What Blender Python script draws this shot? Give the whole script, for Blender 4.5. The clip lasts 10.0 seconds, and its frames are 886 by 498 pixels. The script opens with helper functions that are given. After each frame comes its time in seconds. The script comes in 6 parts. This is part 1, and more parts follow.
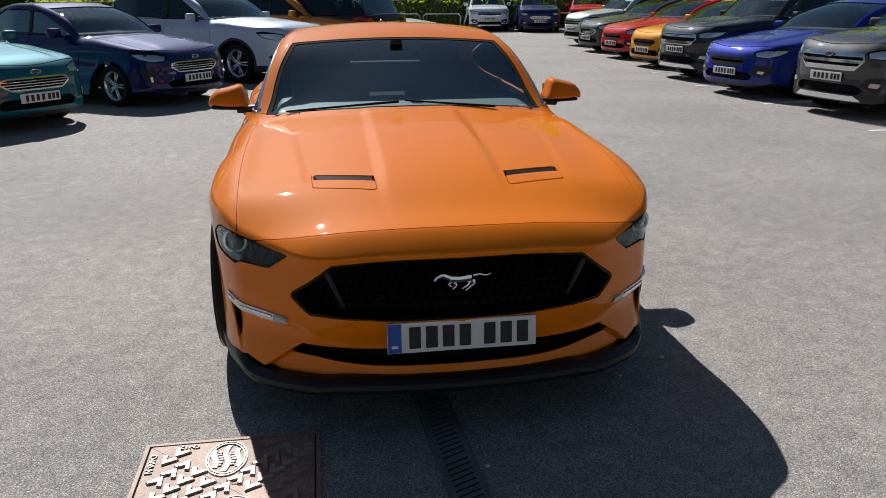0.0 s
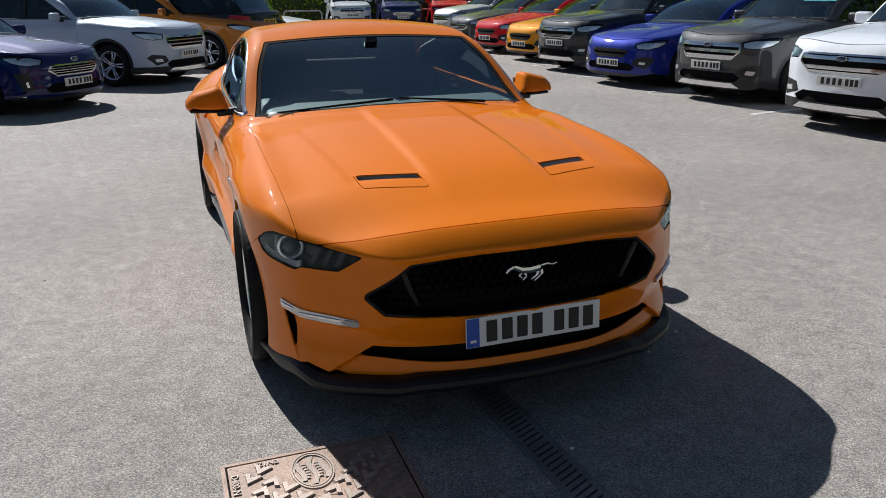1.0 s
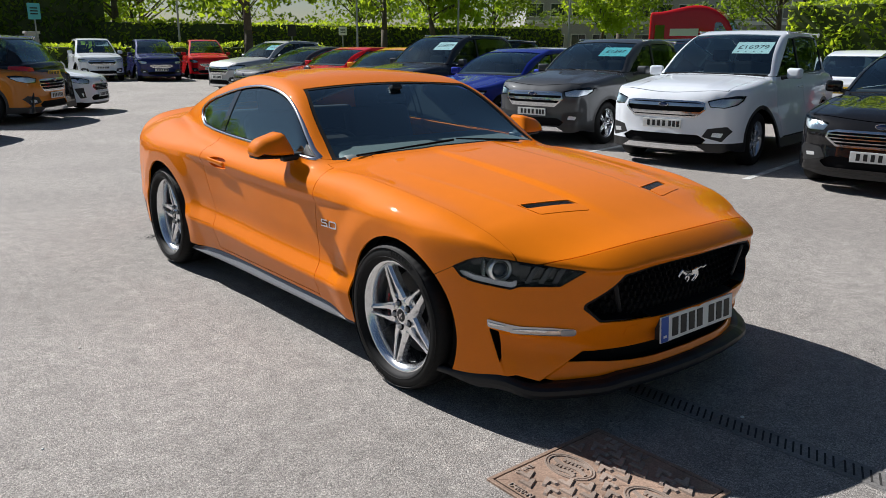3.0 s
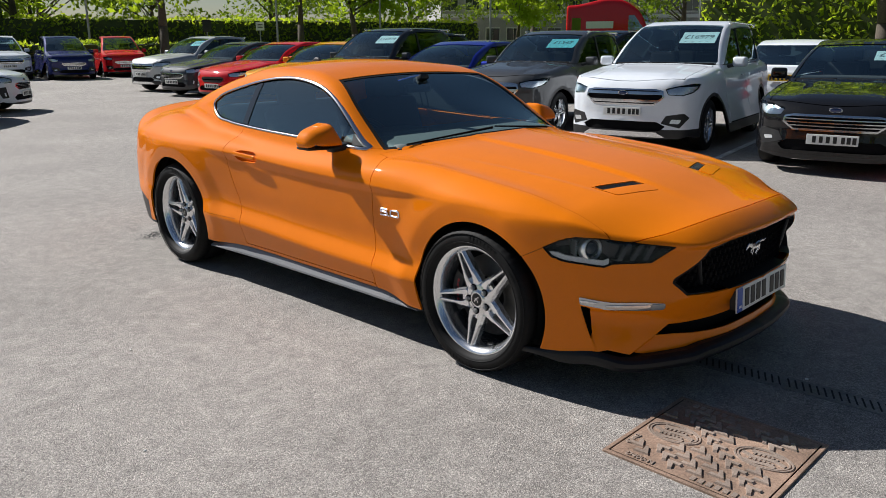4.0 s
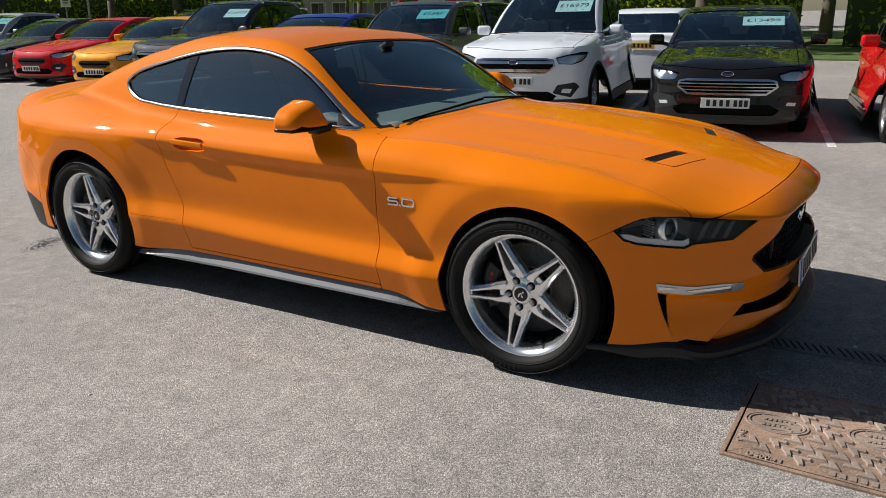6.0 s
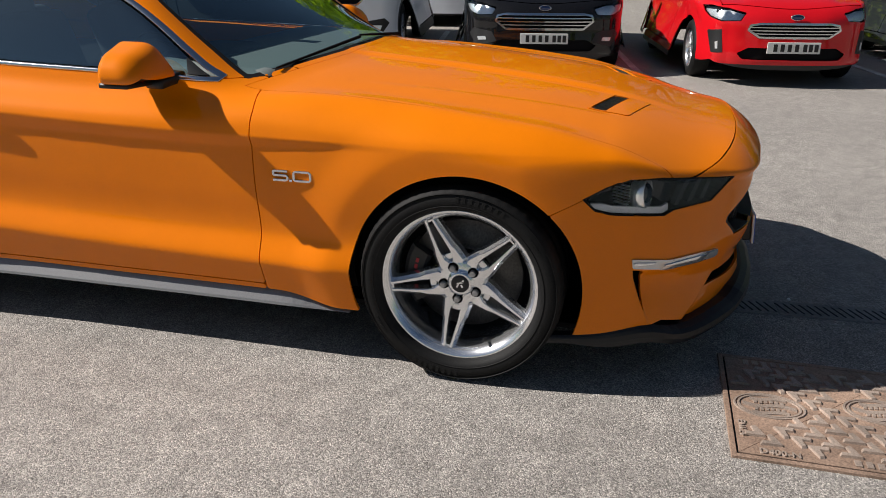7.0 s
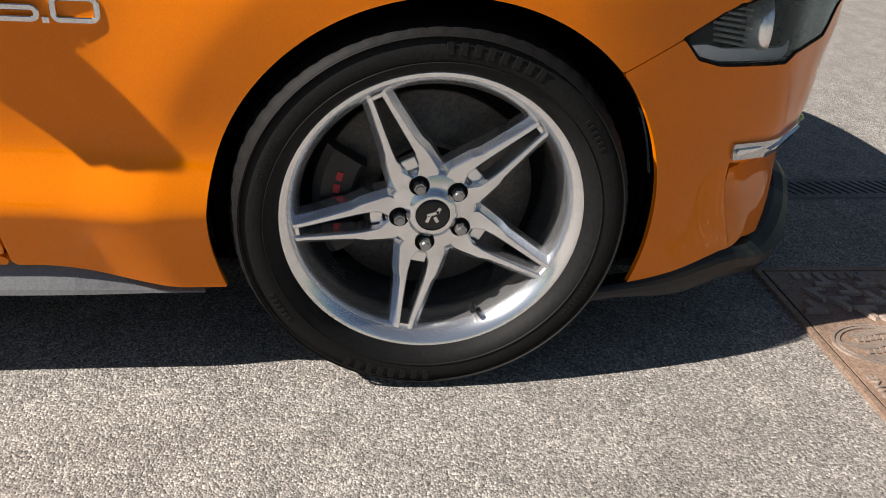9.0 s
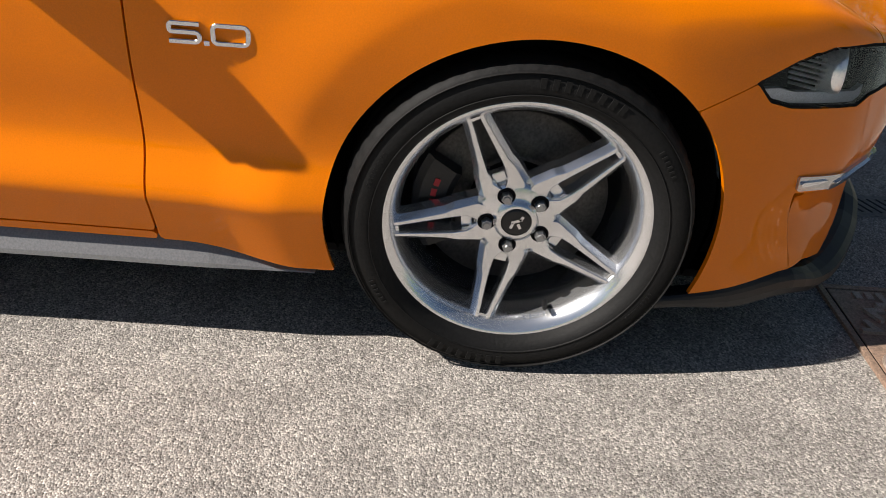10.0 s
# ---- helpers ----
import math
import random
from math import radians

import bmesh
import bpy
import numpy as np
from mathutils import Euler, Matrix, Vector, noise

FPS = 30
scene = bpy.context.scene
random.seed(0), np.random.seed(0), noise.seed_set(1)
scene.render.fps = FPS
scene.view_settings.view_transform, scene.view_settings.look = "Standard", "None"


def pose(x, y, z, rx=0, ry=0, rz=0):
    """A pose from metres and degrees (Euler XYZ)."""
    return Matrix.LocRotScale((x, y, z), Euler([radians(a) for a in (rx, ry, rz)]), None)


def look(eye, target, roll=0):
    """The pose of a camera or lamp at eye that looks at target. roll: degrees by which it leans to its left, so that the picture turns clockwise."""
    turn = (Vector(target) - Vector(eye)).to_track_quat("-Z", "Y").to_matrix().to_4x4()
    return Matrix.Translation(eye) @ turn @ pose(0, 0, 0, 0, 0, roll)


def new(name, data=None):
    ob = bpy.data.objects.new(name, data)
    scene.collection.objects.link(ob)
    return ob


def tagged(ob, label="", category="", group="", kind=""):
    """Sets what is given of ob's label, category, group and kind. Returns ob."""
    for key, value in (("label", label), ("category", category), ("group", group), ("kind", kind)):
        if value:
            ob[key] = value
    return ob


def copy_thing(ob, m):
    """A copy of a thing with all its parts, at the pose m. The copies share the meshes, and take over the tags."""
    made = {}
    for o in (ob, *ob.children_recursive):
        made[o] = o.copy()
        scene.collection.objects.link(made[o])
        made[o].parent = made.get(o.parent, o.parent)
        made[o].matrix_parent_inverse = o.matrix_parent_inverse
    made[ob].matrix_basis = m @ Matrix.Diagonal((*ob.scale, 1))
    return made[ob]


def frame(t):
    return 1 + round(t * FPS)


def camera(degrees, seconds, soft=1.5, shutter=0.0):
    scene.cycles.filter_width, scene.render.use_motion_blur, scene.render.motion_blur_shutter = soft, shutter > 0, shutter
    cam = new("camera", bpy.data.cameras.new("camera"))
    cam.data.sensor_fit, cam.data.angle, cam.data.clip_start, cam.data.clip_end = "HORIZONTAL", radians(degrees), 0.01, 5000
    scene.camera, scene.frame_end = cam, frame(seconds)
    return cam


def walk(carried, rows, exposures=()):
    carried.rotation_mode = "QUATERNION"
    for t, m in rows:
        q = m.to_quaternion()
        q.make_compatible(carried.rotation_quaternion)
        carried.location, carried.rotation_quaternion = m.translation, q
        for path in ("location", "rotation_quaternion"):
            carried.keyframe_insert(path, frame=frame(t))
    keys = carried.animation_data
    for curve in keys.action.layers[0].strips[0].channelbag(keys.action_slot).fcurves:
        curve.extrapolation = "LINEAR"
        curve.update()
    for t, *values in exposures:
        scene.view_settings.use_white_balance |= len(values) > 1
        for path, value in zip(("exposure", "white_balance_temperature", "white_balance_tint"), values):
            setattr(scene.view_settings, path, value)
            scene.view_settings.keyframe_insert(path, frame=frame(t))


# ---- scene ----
cam = camera(59.5, 10.0, 0.75)
PATH = [
    (0, (-0.428, -3.399, 1.529), (-0.138, -1.52, 0.909), -0.3),
    (0.5, (-0.746, -3.309, 1.52), (-0.256, -1.488, 0.855), -1.1),
    (1, (-1.147, -3.246, 1.536), (-0.512, -1.457, 0.905), -0.6),
    (1.5, (-1.575, -3.193, 1.549), (-0.756, -1.468, 0.954), 0.2),
    (2, (-1.962, -3.009, 1.543), (-0.982, -1.362, 0.974), 0.8),
    (2.5, (-2.416, -2.875, 1.537), (-1.293, -1.311, 0.996), 1.0),
    (2.7, (-2.581, -2.799, 1.524), (-1.411, -1.262, 1.004), 0.7),
    (3.8, (-3.314, -2.331, 1.517), (-1.967, -0.946, 0.997), -0.4),
    (4, (-3.39, -2.243, 1.492), (-2.009, -0.894, 0.971), -0.3),
    (4.5, (-3.503, -2.018, 1.459), (-2.077, -0.722, 0.923), -0.0),
    (5, (-3.587, -1.829, 1.447), (-2.111, -0.592, 0.905), -0.2),
    (5.2, (-3.621, -1.74, 1.445), (-2.125, -0.528, 0.903), -0.6),
    (6.3, (-3.445, -1.035, 1.416), (-1.75, -0.169, 0.803), -0.7),
    (6.5, (-3.371, -0.868, 1.405), (-1.633, -0.114, 0.765), -0.5),
    (7, (-3.101, -0.515, 1.357), (-1.299, -0.044, 0.629), 0.1),
    (7.5, (-2.769, -0.205, 1.288), (-0.944, -0.016, 0.492), 2.4),
    (8, (-2.475, 0.05, 1.199), (-0.677, -0.04, 0.329), 3.8),
    (8.5, (-2.176, 0.148, 1.066), (-0.426, -0.026, 0.114), 3.8),
    (9, (-2.025, 0.181, 0.943), (-0.311, -0.099, -0.048), 4.7),
    (9.5, (-2.009, 0.198, 0.951), (-0.324, -0.112, -0.081), 6.3),
    (10, (-2.143, 0.215, 1.091), (-0.464, 0.128, 0.007), 5.9),
]
walk(cam, [(t, look(eye, target, roll)) for t, eye, target, roll in PATH],
     [(0.0, 0.19, 6270, 10), (1.5, 0.31, 6250, 10), (2.5, 0.38, 6250, 10), (5.0, 0.30, 6450, 10), (6.5, 0.27, 6580, 10), (7.5, 0.36, 6700, 11), (8.5, 0.52, 6850, 11), (10.0, 0.54, 6850, 11)])


# ---- light ----
SUN = Vector((-0.27, 1.13, 1.0)).normalized()
world = bpy.data.worlds.new("world")
scene.world = world
world.use_nodes = True
wn = world.node_tree.nodes
sky = wn.new("ShaderNodeTexSky")
sky.sky_type, sky.sun_disc = "NISHITA", False
sky.sun_elevation = math.asin(SUN.z)
sky.air_density, sky.dust_density, sky.ozone_density = 1.0, 0.4, 1.3
sky.sun_rotation = math.atan2(SUN.x, SUN.y)
world.node_tree.links.new(sky.outputs[0], wn["Background"].inputs[0])
wn["Background"].inputs[1].default_value = 0.0365
sun = new("sun", bpy.data.lights.new("sun", "SUN"))
sun.data.energy, sun.data.angle, sun.data.color = 4.95, radians(0.5), (1.0, 0.965, 0.925)
sun.matrix_world = look(SUN * 60, (0, 0, 0))


# ---- materials ----
def material(name, colour, rough=0.5, metal=0.0, coat=0.0, spots=0.0, grain=0.0, size=8.0, relief=0.0, random_tint=0.0, **more):
    """A surface with two scales of variation: stains (spots) and grain, and fine relief."""
    m = bpy.data.materials.new(name)
    m.use_nodes = True
    n, l = m.node_tree.nodes, m.node_tree.links
    b = n["Principled BSDF"]
    b.inputs["Base Color"].default_value = (*colour, 1)
    b.inputs["Roughness"].default_value, b.inputs["Metallic"].default_value = rough, metal
    b.inputs["Coat Weight"].default_value, b.inputs["Coat Roughness"].default_value = coat, 0.03
    for key, value in more.items():
        b.inputs[key.replace("_", " ")].default_value = value
    if spots or grain or relief or random_tint:
        at = n.new("ShaderNodeTexCoord")
        big, small = n.new("ShaderNodeTexNoise"), n.new("ShaderNodeTexNoise")
        big.inputs["Scale"].default_value, small.inputs["Scale"].default_value = size * 0.15, size * 6
        big.inputs["Detail"].default_value, small.inputs["Detail"].default_value = 6, 4
        for t in (big, small):
            l.new(at.outputs["Object"], t.inputs["Vector"])
        last = None
        for t, amount in ((big, spots), (small, grain)):
            ramp = n.new("ShaderNodeMapRange")
            ramp.inputs[1].default_value, ramp.inputs[2].default_value = 0.3, 0.7
            ramp.inputs[3].default_value, ramp.inputs[4].default_value = 1 - amount, 1 + amount
            l.new(t.outputs[0], ramp.inputs[0])
            if last is None:
                last = ramp.outputs[0]
            else:
                mul = n.new("ShaderNodeMath")
                mul.operation = "MULTIPLY"
                l.new(last, mul.inputs[0]), l.new(ramp.outputs[0], mul.inputs[1])
                last = mul.outputs[0]
        if random_tint:
            info, ramp, mul = n.new("ShaderNodeNewGeometry"), n.new("ShaderNodeMapRange"), n.new("ShaderNodeMath")
            ramp.inputs[3].default_value, ramp.inputs[4].default_value = 1 - random_tint, 1 + random_tint
            mul.operation = "MULTIPLY"
            l.new(info.outputs["Random Per Island"], ramp.inputs[0])
            l.new(last, mul.inputs[0]), l.new(ramp.outputs[0], mul.inputs[1])
            last = mul.outputs[0]
        mix = n.new("ShaderNodeMix")
        mix.data_type, mix.blend_type = "RGBA", "MULTIPLY"
        mix.inputs[0].default_value = 1
        mix.inputs[6].default_value = (*colour, 1)
        l.new(last, mix.inputs[7])
        l.new(mix.outputs[2], b.inputs["Base Color"])
        if relief:
            bump = n.new("ShaderNodeBump")
            bump.inputs["Strength"].default_value, bump.inputs["Distance"].default_value = 1.0, relief
            l.new(small.outputs[0], bump.inputs["Height"]), l.new(bump.outputs[0], b.inputs["Normal"])
    return m


def car_paint(name, colour, metal=0.0, flake=0.05):
    return material(name, colour, 0.55, metal, 1.0, spots=0.02, grain=flake, size=60, Specular_IOR_Level=0.04, Coat_Roughness=0.022, Coat_IOR=1.48)


def glass(name, tint, rough=0.0, ior=1.5):
    m = bpy.data.materials.new(name)
    m.use_nodes = True
    n, l = m.node_tree.nodes, m.node_tree.links
    n.remove(n["Principled BSDF"])
    clear, shine, mix, edge = n.new("ShaderNodeBsdfTransparent"), n.new("ShaderNodeBsdfGlossy"), n.new("ShaderNodeMixShader"), n.new("ShaderNodeFresnel")
    clear.inputs[0].default_value = (*tint, 1)
    shine.inputs["Roughness"].default_value = rough
    shine.inputs["Color"].default_value = (0.74, 0.94, 1.0, 1)
    edge.inputs[0].default_value = ior
    l.new(edge.outputs[0], mix.inputs[0]), l.new(clear.outputs[0], mix.inputs[1]), l.new(shine.outputs[0], mix.inputs[2])
    l.new(mix.outputs[0], n["Material Output"].inputs[0])
    return m


ORANGE = material("orange_paint", (0.82, 0.202, 0.0006), 0.55, 0.0, 0.75, spots=0.02, grain=0.05, size=60, Specular_IOR_Level=0.03, Coat_Roughness=0.02, Coat_IOR=1.40)
BLACK = material("black_plastic", (0.012, 0.012, 0.013), 0.45, grain=0.2, size=40)
MATT = material("matt_black", (0.006, 0.006, 0.007), 0.9, Specular_IOR_Level=0.15)
SATIN = material("satin_black_trim", (0.010, 0.011, 0.013), 0.42, grain=0.15, size=40, Specular_IOR_Level=0.35)
MESHBLACK = material("grille_black", (0.006, 0.006, 0.007), 0.55, Specular_IOR_Level=0.2)
CHROME = material("chrome", (0.75, 0.76, 0.78), 0.08, 1.0)
BRIGHT = material("bright_trim", (0.66, 0.67, 0.69), 0.16, 1.0, grain=0.05, size=40)
ALLOY = material("brushed_alloy", (0.86, 0.87, 0.89), 0.20, 0.92, grain=0.05, size=60)
STEEL = material("brake_steel", (0.10, 0.095, 0.09), 0.5, 0.9, grain=0.25, size=30)
RUBBER = material("tyre_rubber", (0.0072, 0.0072, 0.0074), 0.66, Specular_IOR_Level=0.22, spots=0.25, grain=0.3, size=25, relief=0.0006)
GLASS = glass("tinted_glass", (0.58, 0.74, 0.75), 0.0, 2.4)
DARKGLASS = glass("side_glass", (0.38, 0.54, 0.58), 0.0, 2.9)
PRIVACY = glass("privacy_glass", (0.20, 0.24, 0.26), 0.0, 1.6)
LENS = glass("lamp_lens", (0.94, 0.95, 0.96), 0.0, 1.36)
GLOSSBLACK = material("gloss_black", (0.006, 0.007, 0.008), 0.06, coat=1.0)
SILVER = material("lamp_reflector", (0.90, 0.91, 0.93), 0.28, 0.75, spots=0.25, grain=0.2, size=25)
STRIP = material("lamp_strip", (0.50, 0.53, 0.58), 0.3, 0.6, 0.5, grain=0.3, size=60)
PLATE = material("number_plate_white", (0.78, 0.78, 0.75), 0.4)
YPLATE = material("number_plate_yellow", (0.8, 0.5, 0.02), 0.4)
PLATEBLUE = material("plate_blue", (0.01, 0.08, 0.45), 0.4)
BADGEBLUE = material("badge_blue", (0.008, 0.022, 0.10), 0.2, coat=1.0)
INK = material("black_ink", (0.01, 0.01, 0.01), 0.5)
RED = material("red_lens", (0.5, 0.01, 0.01), 0.2, coat=1.0)
HOUSING = material("lamp_housing", (0.008, 0.011, 0.017), 0.18, 0.2)
# Grey in place of black: sky reflection painted into the vent slats.
VENTMESH = material("vent_mesh", (0.05, 0.052, 0.056), 0.3, 0.3)
LAMPRIDGE = material("lamp_ridge_grey", (0.035, 0.040, 0.050), 0.2, 0.4)
GREYLENS = material("grey_light_bar", (0.30, 0.32, 0.34), 0.25, 0.2, 1.0)
PROJECTOR = material("projector_glass", (0.02, 0.03, 0.05), 0.03, 0.0, 1.0)
CHROMELENS = material("corner_lamp", (0.55, 0.55, 0.55), 0.12, 0.7, 1.0)
# Black sill plastic, with the sun's sheen put into a grey base colour.
SKIRT = material("satin_sill_sheen", (0.16, 0.162, 0.168), 0.27, Specular_IOR_Level=1.0, grain=0.15, size=40)
NUT = material("wheel_nut_steel", (0.35, 0.36, 0.37), 0.3, 0.9)
REDINK = material("red_ink", (0.45, 0.02, 0.03), 0.5)
# Dark dash plastic, its colour lifted to pale green-grey to show sun on it.
DASH = material("dash_sunlit_plastic", (0.16, 0.185, 0.18), 0.6, grain=0.15, size=40)
CLOTH = material("dark_cloth", (0.045, 0.047, 0.050), 0.9, grain=0.3, size=60)
CARD = material("aqua_card", (0.10, 0.45, 0.50), 0.6)
PALECARD = material("pale_card", (0.50, 0.66, 0.68), 0.6)


# ---- mesh helpers ----
def part(name, bm, mat, parent, label="", smooth=False):
    """Links a bmesh or a mesh as one object under a thing."""
    if isinstance(bm, bmesh.types.BMesh):
        me = bpy.data.meshes.new(name)
        bm.to_mesh(me)
        bm.free()
    else:
        me = bm
    if smooth:
        me.shade_smooth()
    if not me.materials:
        me.materials.append(mat)
    ob = new(name, me)
    ob.parent = parent
    if label:
        ob["label"] = label
    return ob


def thing(name, label, category, m=None, group="", kind=""):
    ob = new(name)
    ob.empty_display_size = 0.2
    if m is not None:
        ob.matrix_basis = m
    return tagged(ob, label, category, group, kind)


def mesh(name, verts, faces, mat=None, smooth=True):
    me = bpy.data.meshes.new(name)
    me.from_pydata([tuple(map(float, v)) for v in verts], [], [tuple(map(int, f)) for f in faces])
    me.update()
    if smooth:
        me.shade_smooth()
    if mat:
        me.materials.append(mat)
    return me


def box(size, at=(0, 0, 0), bevel=0.0, turn=(0, 0, 0), bm=None, seg=2):
    bm = bm or bmesh.new()
    made = bmesh.ops.create_cube(bm, size=1, matrix=pose(*at, *turn) @ Matrix.Diagonal((*size, 1)))
    if bevel:
        edges = {e for v in made["verts"] for e in v.link_edges}
        bmesh.ops.bevel(bm, geom=list(edges), offset=bevel, segments=seg, affect="EDGES", profile=0.6)
    return bm


def rod(a, b, r, r2=None, n=12, bm=None):
    bm = bm or bmesh.new()
    a, b = Vector(a), Vector(b)
    m = Matrix.Translation((a + b) / 2) @ (b - a).to_track_quat("Z", "Y").to_matrix().to_4x4()
    bmesh.ops.create_cone(bm, cap_ends=True, segments=n, radius1=r, radius2=r if r2 is None else r2, depth=(b - a).length, matrix=m)
    return bm


def lathe(profile, n=64, axis="x"):
    """Turns a profile of (radius, along) round an axis."""
    verts, faces, k = [], [], len(profile)
    for i in range(n):
        c, s = math.cos(2 * math.pi * i / n), math.sin(2 * math.pi * i / n)
        for r, d in profile:
            verts.append((d, r * c, r * s) if axis == "x" else (r * c, r * s, d))
    for i in range(n):
        j = (i + 1) % n
        for a in range(k - 1):
            faces.append((i * k + a, i * k + a + 1, j * k + a + 1, j * k + a))
    return verts, faces


def curve(*pairs, calm=False):
    """A smooth curve through (x, y) pairs, flat beyond its ends. calm: with no overshoot."""
    xs, ys = np.array([p[0] for p in pairs], float), np.array([p[1] for p in pairs], float)
    d = np.diff(ys) / np.diff(xs)
    h = np.diff(xs)
    slope = np.zeros(len(xs))
    slope[0], slope[-1] = d[0], d[-1]
    for i in range(1, len(xs) - 1):
        slope[i] = (d[i - 1] * h[i] + d[i] * h[i - 1]) / (h[i - 1] + h[i])
        if calm:
            slope[i] = 0 if d[i - 1] * d[i] <= 0 else 2 * d[i - 1] * d[i] / (d[i - 1] + d[i])

    def f(x):
        x = np.clip(np.asarray(x, float), xs[0], xs[-1])
        i = np.clip(np.searchsorted(xs, x) - 1, 0, len(xs) - 2)
        t = (x - xs[i]) / h[i]
        return (ys[i] * (1 + 2 * t) * (1 - t) ** 2 + slope[i] * h[i] * t * (1 - t) ** 2
                + ys[i + 1] * t * t * (3 - 2 * t) + slope[i + 1] * h[i] * t * t * (t - 1))
    return f


def smax(a, b, k):
    h = np.clip(0.5 + 0.5 * (a - b) / k, 0, 1)
    return b + (a - b) * h + k * h * (1 - h)


def smin(a, b, k):
    return -smax(-a, -b, k)


def bell(d, w):
    return np.exp(-(d / w) ** 2)


def step(x, a, b):
    t = np.clip((x - a) / (b - a), 0, 1)
    return t * t * (3 - 2 * t)


def outline(points):
    """Signed distance to a closed polygon in the plane, positive inside."""
    p = np.array(points, float)

    def f(u, v):
        q = np.stack([u, v], -1)
        best, inside = np.full(len(q), 1e9), np.zeros(len(q), bool)
        for i in range(len(p)):
            a, b = p[i], p[(i + 1) % len(p)]
            e, w = b - a, q - a
            t = np.clip((w @ e) / (e @ e), 0, 1)
            best = np.minimum(best, ((w - t[:, None] * e) ** 2).sum(1))
            c1, c2 = (a[1] > q[:, 1]), (b[1] > q[:, 1])
            cross = (b[0] - a[0]) * (q[:, 1] - a[1]) / (b[1] - a[1] + 1e-12) + a[0]
            inside ^= (c1 != c2) & (q[:, 0] < cross)
        return np.where(inside, 1, -1) * np.sqrt(best)
    return f


def shell(F, core, outer, cell):
    """A skin of quads where F turns from negative (inside) to positive, found along rays from a core box to an outer box."""
    c0, c1 = np.array(core[0], float), np.array(core[1], float)
    o0, o1 = np.array(outer[0], float), np.array(outer[1], float)
    n = [max(4, int(round((o1[i] - o0[i]) / cell))) for i in range(3)]
    index, points, quads = {}, [], []

    def vid(i, j, k):
        key = (i, j, k)
        if key not in index:
            index[key] = len(points)
            points.append([o0[a] + (o1[a] - o0[a]) * key[a] / n[a] for a in range(3)])
        return index[key]
    for i in range(n[0]):
        for j in range(n[1]):
            quads.append((vid(i, j, n[2]), vid(i + 1, j, n[2]), vid(i + 1, j + 1, n[2]), vid(i, j + 1, n[2])))
    for k in range(n[2]):
        for j in range(n[1]):
            quads.append((vid(0, j, k), vid(0, j, k + 1), vid(0, j + 1, k + 1), vid(0, j + 1, k)))
            quads.append((vid(n[0], j, k), vid(n[0], j + 1, k), vid(n[0], j + 1, k + 1), vid(n[0], j, k + 1)))
        for i in range(n[0]):
            quads.append((vid(i, 0, k), vid(i + 1, 0, k), vid(i + 1, 0, k + 1), vid(i, 0, k + 1)))
            quads.append((vid(i, n[1], k), vid(i, n[1], k + 1), vid(i + 1, n[1], k + 1), vid(i + 1, n[1], k)))
    p = np.array(points)
    q = np.clip(p, c0, c1)
    lo, hi = np.zeros(len(p)), np.ones(len(p))
    for _ in range(22):
        mid = (lo + hi) / 2
        inside = F(*(q + (p - q) * mid[:, None]).T) < 0
        lo, hi = np.where(inside, mid, lo), np.where(inside, hi, mid)
    return q + (p - q) * hi[:, None], np.array(quads)


def clip(V, Q, f):
    """The part of a skin where f is positive, cut clean along its edge."""
    fv = f(V)
    s = fv[Q] > 0
    whole, some = s.all(1), s.any(1)
    faces = [tuple(q) for q in Q[whole]]
    verts, cut = list(V), {}
    for q in Q[some & ~whole]:
        poly = []
        for a, b in zip(q, np.roll(q, -1)):
            if fv[a] > 0:
                poly.append(int(a))
            if (fv[a] > 0) != (fv[b] > 0):
                key = (min(a, b), max(a, b))
                if key not in cut:
                    t = fv[a] / (fv[a] - fv[b])
                    cut[key] = len(verts)
                    verts.append(V[a] + (V[b] - V[a]) * t)
                poly.append(cut[key])
        if len(poly) > 2:
            faces.append(tuple(poly))
    used = sorted({i for face in faces for i in face})
    where = {v: i for i, v in enumerate(used)}
    return np.array([verts[i] for i in used]).reshape(-1, 3), [tuple(where[i] for i in face) for face in faces]


def panel(name, V, Q, f, mat, parent, label="", lip=0.012, lift=0.0):
    """A sheet cut from a skin, its edge folded inwards by lip."""
    v, faces = clip(V, Q, f)
    if not faces:
        return None
    me = mesh(name, v, faces)
    normals = np.array([tuple(a.vector) for a in me.vertex_normals])
    v = v + normals * lift
    if lip or lift:
        count = {}
        for face in faces:
            for a, b in zip(face, face[1:] + face[:1]):
                if (b, a) in count:
                    del count[(b, a)]
                else:
                    count[(a, b)] = 1
        verts, twin = list(v), {}
        for a, b in count:
            for i in (a, b):
                if i not in twin:
                    twin[i] = len(verts)
                    verts += [v[i], v[i] - normals[i] * lip]
        faces = faces + [(twin[b], twin[a], twin[a] + 1, twin[b] + 1) for a, b in count]
        bpy.data.meshes.remove(me)
        me = mesh(name, verts, faces)
    return part(name, me, mat, parent, label)


# ---- ground ----
def ground():
    bm = bmesh.new()
    bmesh.ops.create_grid(bm, x_segments=60, y_segments=60, size=400)
    ob = part("ground", bm, ASPHALT, None)
    tagged(ob, "grey tarmac of a car park, worn and speckled with pale stone chips", "ground", kind="structure")


